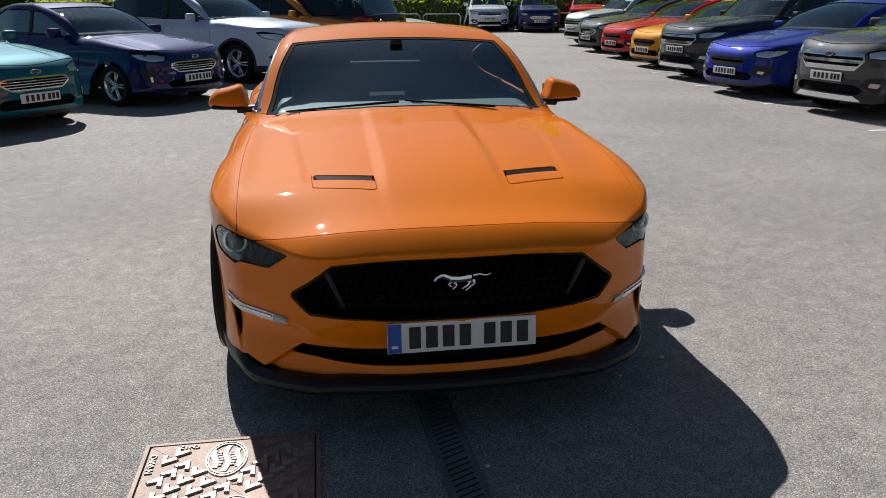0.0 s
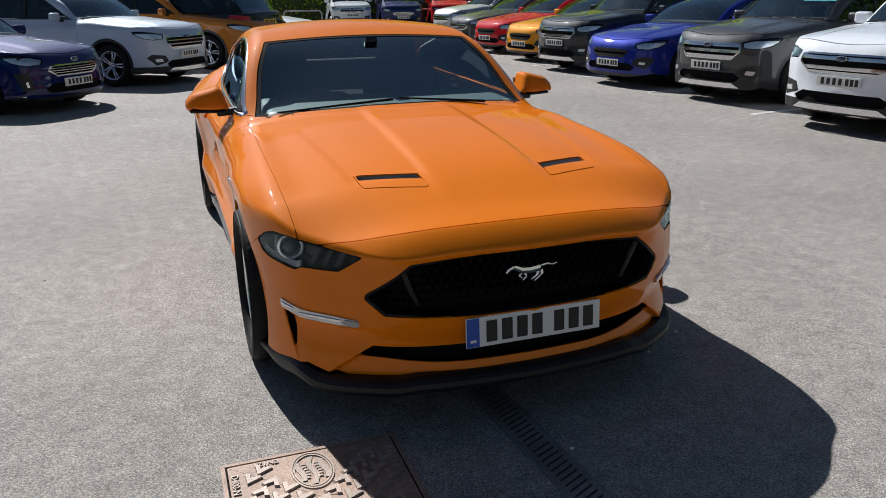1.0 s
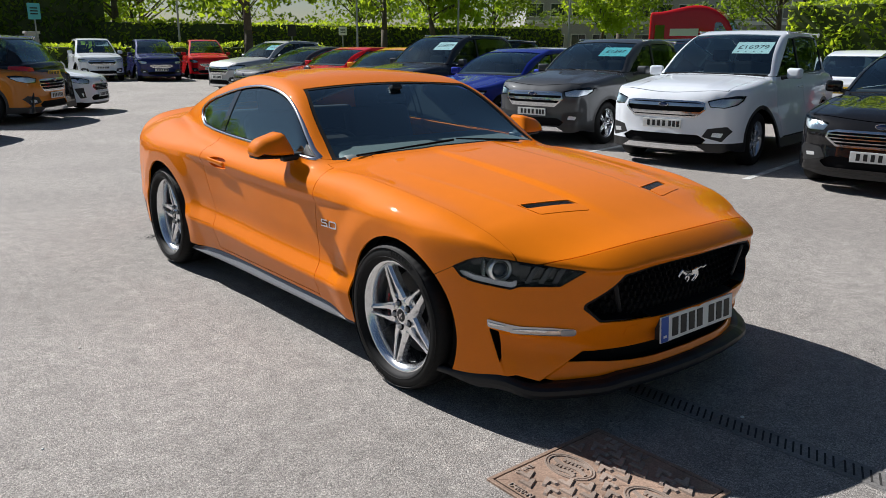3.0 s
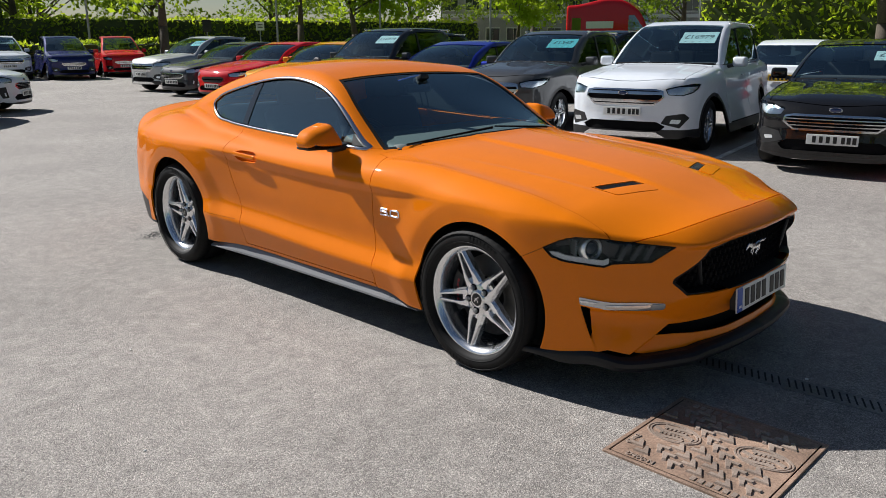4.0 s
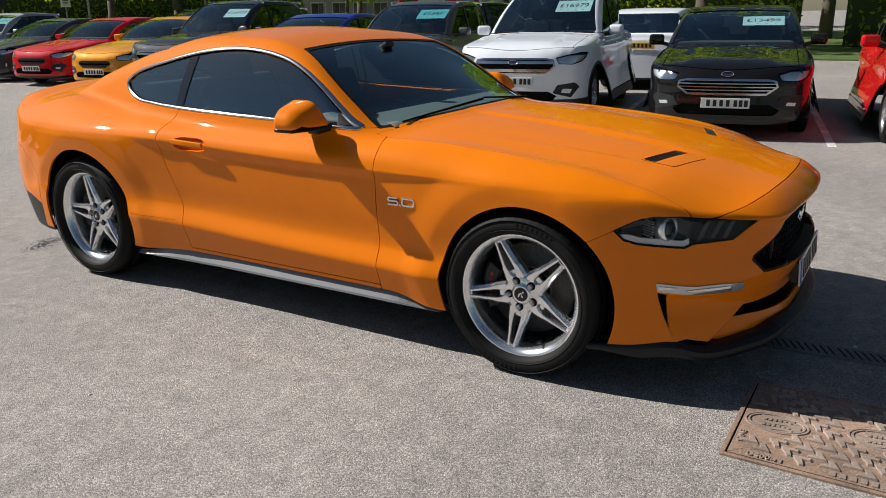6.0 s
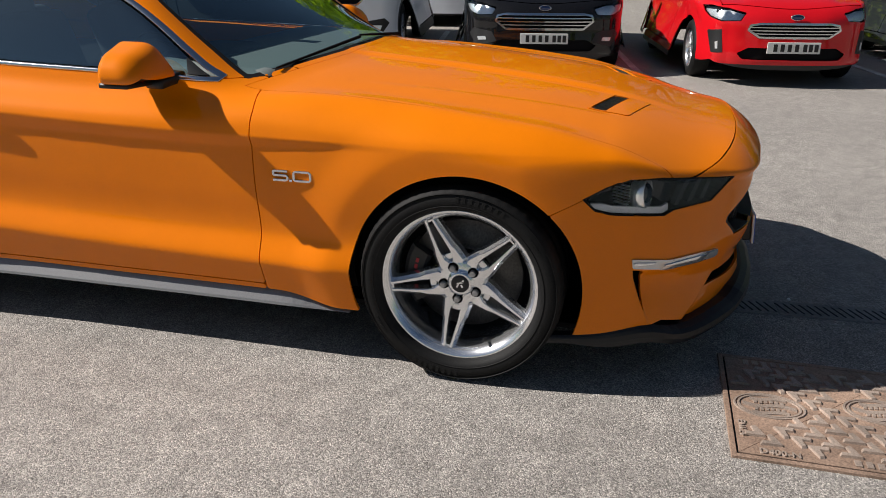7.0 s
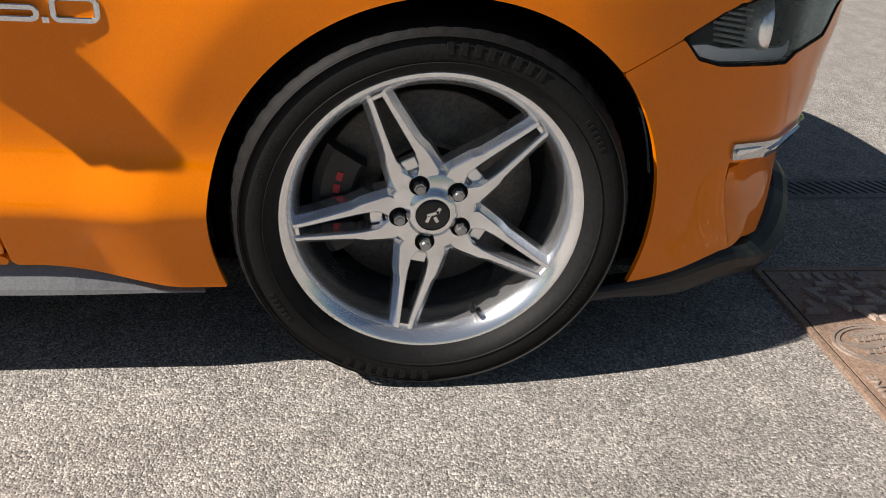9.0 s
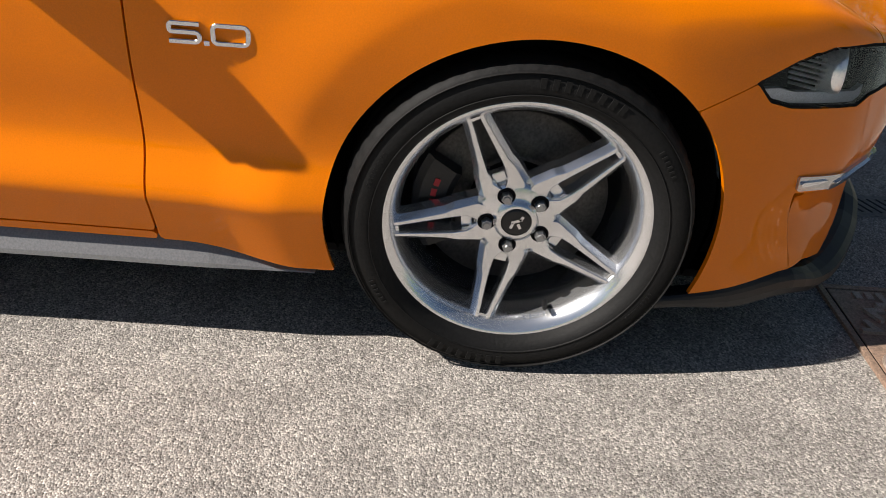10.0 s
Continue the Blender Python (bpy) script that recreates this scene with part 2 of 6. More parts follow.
def tarmac():
    """Rolled tarmac: pale and dark stone chips in grey binder, with stains, scuffs and wear at larger scales."""
    m = bpy.data.materials.new("tarmac")
    m.use_nodes = True
    n, l = m.node_tree.nodes, m.node_tree.links
    b = n["Principled BSDF"]
    b.inputs["Roughness"].default_value = 0.82
    b.inputs["Specular IOR Level"].default_value = 0.35
    at = n.new("ShaderNodeTexCoord")
    chips = n.new("ShaderNodeTexVoronoi")
    chips.inputs["Scale"].default_value = 245
    fine, mid, big = (n.new("ShaderNodeTexNoise") for _ in range(3))
    for t, s, d in ((fine, 210, 4), (mid, 9, 9), (big, 0.55, 8)):
        t.inputs["Scale"].default_value, t.inputs["Detail"].default_value = s, d
        l.new(at.outputs["Object"], t.inputs["Vector"])
    mid.inputs["Roughness"].default_value = 0.74
    l.new(at.outputs["Object"], chips.inputs["Vector"])
    sep = n.new("ShaderNodeSeparateColor")
    l.new(chips.outputs["Color"], sep.inputs[0])
    ramp = n.new("ShaderNodeValToRGB")
    e = ramp.color_ramp.elements
    e[0].position, e[0].color = 0.0, (0.140, 0.129, 0.118, 1)
    e[1].position, e[1].color = 1.0, (0.575, 0.53, 0.48, 1)
    for p, c in ((0.35, (0.266, 0.246, 0.227, 1)), (0.75, (0.370, 0.343, 0.314, 1))):
        k = e.new(p)
        k.color = c
    l.new(sep.outputs[0], ramp.inputs[0])
    last = ramp.outputs[0]
    for t, lo, hi, a, z in ((fine, 0.32, 0.68, 0.70, 1.30), (mid, 0.3, 0.7, 0.76, 1.22), (big, 0.35, 0.65, 0.89, 1.08)):
        r, x = n.new("ShaderNodeMapRange"), n.new("ShaderNodeMix")
        for i, value in enumerate((lo, hi, a, z)):
            r.inputs[i + 1].default_value = value
        x.data_type, x.blend_type = "RGBA", "MULTIPLY"
        x.inputs[0].default_value = 1
        l.new(t.outputs[0], r.inputs[0]), l.new(last, x.inputs[6]), l.new(r.outputs[0], x.inputs[7])
        last = x.outputs[2]
    l.new(last, b.inputs["Base Color"])
    bump = n.new("ShaderNodeBump")
    bump.inputs["Strength"].default_value, bump.inputs["Distance"].default_value = 0.85, 0.0027
    inv = n.new("ShaderNodeMath")
    inv.operation = "SUBTRACT"
    inv.inputs[0].default_value = 1.0
    l.new(chips.outputs["Distance"], inv.inputs[1])
    l.new(inv.outputs[0], bump.inputs["Height"]), l.new(bump.outputs[0], b.inputs["Normal"])
    return m


ASPHALT = tarmac()


# ---- the orange coupe ----
WB = 2.72
hood_line = curve((-1.02, 0.720), (-0.92, 0.746), (-0.84, 0.766), (-0.7, 0.795), (-0.5, 0.842), (-0.25, 0.887), (0, 0.918), (0.35, 0.950), (0.65, 0.968),
                  (1.0, 0.955), (2.0, 0.975), (2.6, 1.0), (3.1, 1.035), (3.4, 1.03), (3.62, 1.035), (3.72, 1.0), (3.9, 0.9))
side_line = curve((-0.95, 0.82), (-0.7, 0.85), (-0.4, 0.888), (-0.15, 0.909), (0.1, 0.911), (0.4, 0.896), (0.7, 0.893), (1.3, 0.897), (1.9, 0.908),
                  (2.3, 0.935), (2.72, 0.953), (3.05, 0.935), (3.4, 0.88), (3.7, 0.80), (3.9, 0.70))
side_shape = curve((0.10, -0.075), (0.20, -0.036), (0.30, -0.006), (0.345, 0.008), (0.362, 0.0140), (0.372, 0.0150), (0.385, 0.0110), (0.448, -0.0190), (0.460, -0.0230), (0.475, -0.0245), (0.60, -0.0190), (0.70, -0.0150), (0.75, -0.0140), (0.85, -0.0140))
shoulder = curve((0.70, 0.020), (0.797, 0.0065), (0.83, -0.0035), (0.86, -0.018), (0.89, -0.037), (0.92, -0.060), (0.95, -0.088), (1.0, -0.14), (1.2, -0.35))
crease_line = curve((0.3, -0.014), (0.9, -0.005), (1.25, 0.004), (1.74, 0.024), (2.25, 0.042))
front_line = curve((0, -0.925), (0.26, -0.908), (0.42, -0.872), (0.57, -0.795), (0.70, -0.69), (0.79, -0.58), (0.85, -0.44), (0.89, -0.30), (0.93, -0.10), (1.0, 0.3))
front_shape = curve((0.0, 0.05), (0.14, 0.03), (0.20, 0.0), (0.27, 0.005), (0.36, 0.022), (0.42, -0.004), (0.47, -0.016), (0.50, -0.018), (0.56, -0.006), (0.63, 0.008), (0.665, 0.010), (0.69, 0.002), (0.72, -0.004), (0.80, -0.008))
rear_line = curve((0, 3.84), (0.4, 3.82), (0.65, 3.73), (0.8, 3.55), (0.9, 3.28), (0.96, 2.9))
rear_shape = curve((0.1, -0.16), (0.3, -0.05), (0.5, 0.0), (0.65, -0.01), (0.8, -0.05), (0.95, -0.08), (1.05, -0.06))
roof_line = curve((0.2, 0.78), (0.56, 0.958), (0.95, 1.135), (1.32, 1.287), (1.5, 1.340), (1.7, 1.366), (1.9, 1.372), (2.15, 1.356), (2.45, 1.303), (2.8, 1.212), (3.1, 1.115), (3.4, 1.0), (3.6, 0.9))
cabin_line = curve((0.4, 0.72), (0.8, 0.795), (1.2, 0.805), (1.9, 0.80), (2.3, 0.775), (2.7, 0.715), (3.2, 0.60), (3.5, 0.5))

hood_lead = curve((0, -0.840), (0.2, -0.834), (0.3, -0.824), (0.4, -0.809), (0.5, -0.784), (0.6, -0.745), (0.70, -0.680), (0.79, -0.580), (0.9, -0.35))


def coupe_body(x, y, z, fang=1.0):
    a = np.abs(x)
    low = step(z, 0.62, 0.80)
    top = hood_line(y) - 0.050 * (a / 0.72) ** 2.6 * step(y, -0.9, -0.4) - 0.062 * np.minimum(a / 0.6, 1.25) ** 2.8 * (1 - step(y, -0.82, -0.42))
    lead = 0.5 * (hood_lead(a) - y + np.hypot(hood_lead(a) - y, 0.004))
    top = top - (0.25 * lead + 2.2 * lead ** 2) * (1 - step(a, 0.60, 0.72))
    top = top + 0.020 * bell(a - 0.80, 0.075) * step(y, -0.55, -0.2) * (1 - step(y, 0.3, 0.8))
    dome = step(y, -0.8, -0.3)
    top = top + 0.009 * dome * (1 - step(a, 0.20, 0.255)) * (1 - step(y, 0.6, 0.9)) + 0.004 * dome * (1 - step(a, 0.255, 0.70)) * (1 - step(y, 0.6, 0.9))
    tray = step(y, -0.46, -0.36) * (1 - step(y, 0.0, 0.6))
    top = top - 0.0040 * tray * step(a, 0.215, 0.252) * (1 - step(a, 0.490 + 0.09 * (y + 0.4), 0.535 + 0.09 * (y + 0.4)))
    haunch = 0.022 * bell(y - 2.75, 0.65) * bell(a - 0.80, 0.14)
    top = top + haunch - 0.05 * step(y, 3.0, 3.5) * (a / 0.75) ** 4
    zz = z - crease_line(y)
    rise = 0.0150 * (1 - step(y, 0.20, 1.0) * (1 - step(y, 2.0, 2.42)))
    shape = np.where(zz < 0.797, smax(0.0065 - 0.46 * (0.797 - zz), side_shape(zz) + rise * step(zz, 0.45, 0.70), 0.004), shoulder(zz) - 0.20 * (y - 1.45) * np.clip(zz - 0.805, 0, 0.08) * step(y, 0.4, 0.9) * (1 - step(y, 1.9, 2.3)))
    line = step(y, 0.16, 0.56) * (1 - step(y, 2.05, 2.45))
    soft = -0.045 * step(z, 0.80, 0.95) * (1 - line) - 0.012 * (1 - line)
    shape = shape * (0.35 + 0.65 * line) + soft
    shape = shape - 0.10 * (1 - line) * step(z, 0.86, 1.05)
    r1, r2 = np.hypot(y, z - 0.335), np.hypot(y - WB, z - 0.345)
    in1, in2 = np.clip(0.458 - r1, 0, 0.09), np.clip(0.468 - r2, 0, 0.09)
    flare = 0.012 * (1 - step(r1, 0.458, 0.60)) + 0.010 * (1 - step(r2, 0.468, 0.60)) - 0.085 * in1 - 0.08 * in2 + 0.004 * bell(r1, 0.55) + 0.006 * bell(r2, 0.55)
    scoop = -0.007 * bell(y - 2.22, 0.14) * bell(z - 0.60, 0.16)
    side = side_line(y) + shape + flare + scoop
    front = front_line(a) + front_shape(z) * (1 - 0.6 * step(a, 0.4, 0.8))
    front = front - 0.034 * bell(a - 0.50, 0.14) * step(z, 0.50, 0.64)
    front = front - 0.013 * step(z, 0.655, 0.695) * (1 - step(a, 0.44, 0.68))
    s = (a - 0.834) * -0.76 + (y + 0.533) * -0.65
    edge = s - 0.345 * (0.42 - z)
    bay = step(edge, 0.002, 0.018) * np.clip(1 - (s - 0.06) / 0.36, 0, 1) * (1 - step(z, 0.395, 0.420)) * step(z, 0.20, 0.37)
    front = front + 0.044 * bay
    ridge = np.minimum(0.200 + 0.72 * (s - 0.19), 0.336) - z
    front = front + fang * 0.034 * step(ridge, -0.004, 0.014) * step(s, 0.16, 0.20) * (0.25 + 0.75 * step(a, 0.22, 0.50))
    side = side - 0.016 * bay
    rear = rear_line(a) + rear_shape(z)
    f = smax(z - top, a - side, 0.06 + 0.03 * (1 - line))
    f = smax(f, front - y, 0.010 + 0.040 * step(a, 0.52, 0.70) + 0.03 * (1 - step(z, 0.5, 0.62)))
    return smax(f, y - rear, 0.035)


def coupe_cabin(x, y, z):
    a = np.abs(x)
    ye = np.where(y < 1.8, y - 0.20 * (a / 0.76) ** 2 * (1 - step(y, 0.80, 1.36)), y + 0.16 * (a / 0.7) ** 2 * step(y, 1.8, 2.3))
    top = roof_line(ye) - (0.030 - 0.014 * step(y, 0.8, 1.3) + 0.029 * step(y, 1.3, 1.8)) * (a / 0.62) ** 2
    side = cabin_line(y) - 0.34 * (z - 0.95) - 0.35 * np.clip(z - 0.95, 0, 1) ** 2
    return np.maximum(smax(z - top, a - side, 0.07), np.maximum(np.maximum(0.35 - y, 0.80 - z), y - 3.5))


def coupe_form(x, y, z):
    return smin(coupe_body(x, y, z), coupe_cabin(x, y, z), 0.045)


window_top = curve((0.838, 0.946), (0.894, 0.974), (0.986, 1.036), (1.084, 1.104), (1.205, 1.176), (1.309, 1.222), (1.434, 1.255), (1.559, 1.273), (1.707, 1.280), (1.874, 1.269), (2.048, 1.243), (2.23, 1.205), (2.379, 1.171), (2.48, 1.138), (2.535, 1.104))
window_base = curve((0.838, 0.944), (1.311, 0.961), (1.617, 0.969), (1.992, 0.981), (2.24, 0.995), (2.427, 1.020), (2.50, 1.055), (2.535, 1.085))
WINDOW = outline([(y, float(window_top(y))) for y in np.linspace(0.838, 2.535, 50)] + [(y, float(window_base(y))) for y in np.linspace(2.535, 0.86, 36)])
GRILLE = outline([(-0.435, 0.660), (-0.575, 0.545), (-0.580, 0.525), (-0.52, 0.465), (-0.2, 0.456), (0.2, 0.456), (0.52, 0.465), (0.580, 0.525), (0.575, 0.545), (0.435, 0.660), (0.2, 0.678), (-0.2, 0.678)])
DUCT = outline([(-0.620, 0.285), (-0.552, 0.333), (-0.40, 0.337), (0, 0.342), (0.40, 0.337), (0.552, 0.333), (0.620, 0.285), (0.51, 0.284), (0.44, 0.277), (0.34, 0.273), (-0.34, 0.273), (-0.44, 0.277), (-0.51, 0.284)])
LAMP = outline([(-0.010, 0.656), (0.055, 0.694), (0.119, 0.715), (0.22, 0.716), (0.333, 0.702), (0.43, 0.691), (0.528, 0.681), (0.425, 0.615), (0.27, 0.609), (0.236, 0.594), (0.073, 0.605), (0.026, 0.618)])
FOG = outline([(0.0, 0.462), (0.13, 0.449), (0.25, 0.449), (0.345, 0.441), (0.345, 0.413), (0.25, 0.414), (0.13, 0.417), (0.005, 0.430)])
SCOOP = outline([(0.006, 0.424), (0.046, 0.415), (0.056, 0.36), (0.060, 0.29), (0.052, 0.28), (0.030, 0.35)])
VENT = outline([(0.262, -0.405), (0.485, -0.335), (0.485, -0.387), (0.262, -0.458)])
BEZEL = outline([(0.256, -0.398), (0.493, -0.326), (0.488, -0.455), (0.478, -0.466), (0.262, -0.531), (0.250, -0.522)])
hood_side = curve((-0.6, 0.762), (-0.31, 0.772), (0.2, 0.775), (0.5, 0.768), (0.9, 0.76))


def along(V):
    """Runs round the front corner from the lamp's rear tip inwards."""
    return (np.abs(V[:, 0]) - 0.865) * -0.646 + (V[:, 1] + 0.366) * -0.763


def lamp_zone(V):
    return np.where(V[:, 1] < -0.2, LAMP(along(V), V[:, 2]), -1.0)


def corner(v):
    return (np.abs(v[:, 0]) - 0.834) * -0.76 + (v[:, 1] + 0.533) * -0.65


def fog_zone(v): return np.where(v[:, 1] < -0.2, FOG(corner(v), v[:, 2]), -1.0)
def scoop_zone(v): return np.where(v[:, 1] < -0.2, SCOOP(corner(v), v[:, 2]), -1.0)
def grille_zone(v): return np.where(v[:, 1] < -0.5, GRILLE(v[:, 0], v[:, 2]), -1.0)
def duct_zone(v): return np.where(v[:, 1] < -0.5, DUCT(v[:, 0], v[:, 2]), -1.0)
def vent_zone(v): return np.where((v[:, 2] > 0.7) & (v[:, 1] < 0), VENT(np.abs(v[:, 0]), v[:, 1]), -1.0)
def bezel_zone(v): return np.where((v[:, 2] > 0.7) & (v[:, 1] < 0), BEZEL(np.abs(v[:, 0]), v[:, 1]), -1.0)


def sweep(path, section, closed=True):
    """A section of (out, up) pairs carried along a path of (x, y, z, nx, ny, thinning)."""
    verts, faces, k = [], [], len(section)
    for x, y, z, nx, ny, *thin in path:
        verts += [(x + nx * o, y + ny * o, z + u * (thin[0] if thin else 1)) for o, u in section]
    for i in range(len(path) - 1):
        for j in range(k if closed else k - 1):
            q = (j + 1) % k
            faces.append((i * k + j, i * k + q, (i + 1) * k + q, (i + 1) * k + j))
    if closed:
        faces += [tuple(range(k))[::-1], tuple((len(path) - 1) * k + j for j in range(k))]
    return verts, faces


def blob(F, low, high, cell, core=0.3):
    """A small closed shape from a field, as a skin without its underside."""
    low, high = np.array(low), np.array(high)
    mid, half = (low + high) / 2, (high - low) / 2
    return shell(F, (mid - half * core, mid + half * core), (low, high), cell)


def plate_bars(parent, at, lean=0.0, side=-1, band=True):
    """A number plate whose writing is plain bars. at: the plate's centre."""
    pl = part("number_plate", box((0.52, 0.008, 0.111), (0, 0, 0), 0.003), PLATE, parent, "white plate with a blue band")
    pl.matrix_basis = pose(*at, lean)
    if band:
        part("blue_band", box((0.046, 0.003, 0.105), (-0.235, -0.0050, 0)), PLATEBLUE, pl)
        part("bar", box((0.022, 0.002, 0.010), (-0.235, -0.0068, -0.030)), PLATE, pl)
    for xx in (-0.165, -0.107, -0.049, 0.009, 0.095, 0.153, 0.211):
        part("bar", box((0.040, 0.003, 0.079), (xx, -0.0055, 0), 0.001), INK, pl)
    return pl


def letters(text, size, depth, mat, parent, m, name="lettering", space=1.0):
    """Raised writing in the built-in font, as a mesh."""
    c = bpy.data.curves.new(name, "FONT")
    c.body, c.size, c.extrude, c.align_x, c.align_y, c.space_character = text, size, depth, "CENTER", "CENTER", space
    c.bevel_depth, c.resolution_u = min(depth * 0.3, 0.001), 3
    ob = bpy.data.objects.new(name, c)
    me = bpy.data.meshes.new_from_object(ob)
    bpy.data.objects.remove(ob)
    ob = part(name, me, mat, parent)
    ob.data.materials.clear()
    ob.data.materials.append(mat)
    ob.matrix_basis = m
    return ob


def on_flank(y, z, form=coupe_form):
    """How far out the body lies at a height and a station."""
    lo, hi = np.full(len(y), 0.3), np.full(len(y), 1.15)
    for _ in range(24):
        mid = (lo + hi) / 2
        inside = form(mid, y, z) < 0
        lo, hi = np.where(inside, mid, lo), np.where(inside, hi, mid)
    return lo


def ribbon(y, z, sgn, width, proud):
    """A closed strip of rounded section along an outline on the body's flank."""
    y, z = np.array(y), np.array(z)
    ty, tz = np.roll(y, -1) - np.roll(y, 1), np.roll(z, -1) - np.roll(z, 1)
    d = np.hypot(ty, tz)
    ny, nz = -tz / d, ty / d
    rows = []
    for off, up in ((-0.5, -0.004), (-0.5, 0.4), (-0.25, 1.0), (0.25, 1.0), (0.5, 0.4), (0.5, -0.004)):
        yy, zz = y + ny * off * width, z + nz * off * width
        rows.append(np.stack([sgn * (on_flank(yy, zz) + up * proud if up > 0 else on_flank(yy, zz) + up), yy, zz], 1))
    n, k = len(y), len(rows)
    verts = np.stack(rows, 1).reshape(-1, 3)
    faces = [(i * k + j, i * k + j + 1, (i + 1) % n * k + j + 1, (i + 1) % n * k + j) for i in range(n) for j in range(k - 1)]
    return verts, [f[::-1] for f in faces] if sgn > 0 else faces


def slat(x0, x1, y0, y1, h=0.004, w=0.0035):
    """A thin vent slat lying on the bonnet from one edge to the other."""
    verts = []
    for t in np.linspace(0, 1, 4):
        x, y = x0 + (x1 - x0) * t, y0 + (y1 - y0) * t
        z = np.linspace(0.75, 0.95, 500)
        top = float(z[np.argmax(coupe_form(np.full(500, x), np.full(500, y), z) > 0)])
        verts += [(x - w / 2, y, top - 0.010), (x - w / 2, y, top - 0.0015), (x + w / 2, y, top - 0.0015), (x + w / 2, y, top - 0.010)]
    faces = [(i * 4 + j, i * 4 + j + 1, i * 4 + 5 + j, i * 4 + 4 + j) for i in range(3) for j in range(3)]
    return mesh("louvre", verts, faces, smooth=False)


def coupe():
    car = thing("sports_coupe", "glossy orange two-door sports coupe with black front grille parked on tarmac", "car")
    V, Q = shell(coupe_form, ((-0.5, -0.25, 0.35), (0.5, 3.2, 0.5)), ((-1.25, -1.35, 0.02), (1.25, 4.3, 1.75)), 0.0125)

    def ax(v): return np.abs(v[:, 0])
    def arch(v):
        out = np.minimum(np.hypot(v[:, 1], v[:, 2] - 0.330) - 0.380, np.hypot(v[:, 1] - WB, v[:, 2] - 0.345) - 0.392)
        return np.where(ax(v) > 0.5, out, 1.0)
    low = curve((0, 0.238), (0.36, 0.234), (0.42, 0.230), (0.475, 0.217), (0.55, 0.212), (0.70, 0.200), (0.75, 0.195), (0.9, 0.198))
    def base(v):
        return np.minimum(v[:, 2] - np.where(v[:, 1] < 0, low(ax(v)), np.where(v[:, 1] < 2.72, 0.205 + 0.042 * step(v[:, 1], 0.42, 0.66) - 0.02 * step(v[:, 1], 1.9, 2.3), 0.235)), arch(v))
    def hood_all(v):
        return np.minimum.reduce([v[:, 1] - hood_lead(ax(v)), hood_side(v[:, 1]) - ax(v), cowl(v), v[:, 2] - 0.688])
    def cowl(v): return 0.575 + 0.20 * (ax(v) / 0.76) ** 2 - v[:, 1]
    pillar = curve((0.90, 0.735), (0.94, 0.722), (1.015, 0.695), (1.09, 0.675), (1.173, 0.645), (1.255, 0.597), (1.32, 0.55))
    def screen(v):
        side = pillar(v[:, 2]) - ax(v)
        return np.minimum.reduce([1.358 - 0.030 * (ax(v) / 0.6) ** 2 - v[:, 1], side, -cowl(v) - 0.03, v[:, 2] - 0.93])
    def back(v):
        return np.minimum.reduce([v[:, 1] - 2.42 + 0.1 * (ax(v) / .5) ** 2, 0.575 - 0.14 * (v[:, 1] - 2.45) - ax(v), 3.18 - 0.05 * (ax(v) / .5) ** 2 - v[:, 1], v[:, 2] - 1.0])
    def window(v):
        return np.where(ax(v) > 0.45, WINDOW(v[:, 1], v[:, 2]), -1.0)
    def front_gap(v): return 0.697 + 0.010 * bell(v[:, 2] - 0.6, 0.25) + 0.06 * step(v[:, 2], 0.86, 1.0)
    def door_line(v):
        rear = 2.06 - 0.14 * step(0.85 - v[:, 2], 0.0, 0.50) - 0.04 * step(v[:, 2], 0.86, 1.0)
        return np.minimum.reduce([v[:, 1] - front_gap(v), rear - v[:, 1], v[:, 2] - 0.268, 1.04 - v[:, 2], ax(v) - 0.6])
    belt = curve((0.7, 0.948), (1.3, 0.961), (1.67, 0.975), (2.04, 0.992), (2.4, 1.0))
    def beltline(v): return belt(v[:, 1]) - 0.006 - v[:, 2]
    def bumper(v):
        joint = -0.262 - 1.85 * np.clip(v[:, 2] - 0.60, 0, 1) - v[:, 1]
        return np.minimum(joint, np.maximum(0.705 - v[:, 2], hood_lead(ax(v)) - v[:, 1]))
    def pocket(v): return np.where((ax(v) > 0.6) & (v[:, 2] < 0.95), (1 - ((np.abs(v[:, 1] - 1.835) / 0.112) ** 3 + (np.abs(v[:, 2] - 0.822) / 0.034) ** 3)) * 0.03, -1.0)
    def rear_bumper(v): return np.minimum(v[:, 1] - 3.18 - 0.25 * step(v[:, 2], 0.5, 0.8), 0.70 - v[:, 2])
    def hole(v): return np.maximum.reduce([grille_zone(v), duct_zone(v), lamp_zone(v), scoop_zone(v)])
    g = 0.0020
    def gap(v): return np.where(v[:, 1] - hood_lead(ax(v)) < 0.03, g, 0.0008)
    panel("hood", V, Q, lambda v: np.minimum.reduce([hood_all(v) - gap(v), -bezel_zone(v) - 0.001, -lamp_zone(v)]), ORANGE, car, "orange bonnet with two black vents")
    panel("front_bumper", V, Q, lambda v: np.minimum.reduce([bumper(v) - g, -hood_all(v) - g, base(v), -hole(v)]), ORANGE, car, lip=0.010)
    side = lambda v: np.minimum.reduce([-hood_all(v) - gap(v), -bumper(v) - g, base(v), -screen(v) - g, -back(v), -window(v), -lamp_zone(v)])
    fender = lambda v: np.minimum.reduce([front_gap(v) - v[:, 1], 0.99 - v[:, 2], ax(v) - 0.55, np.maximum(0.80 - ax(v), cowl(v) + 0.09) + 0.0])
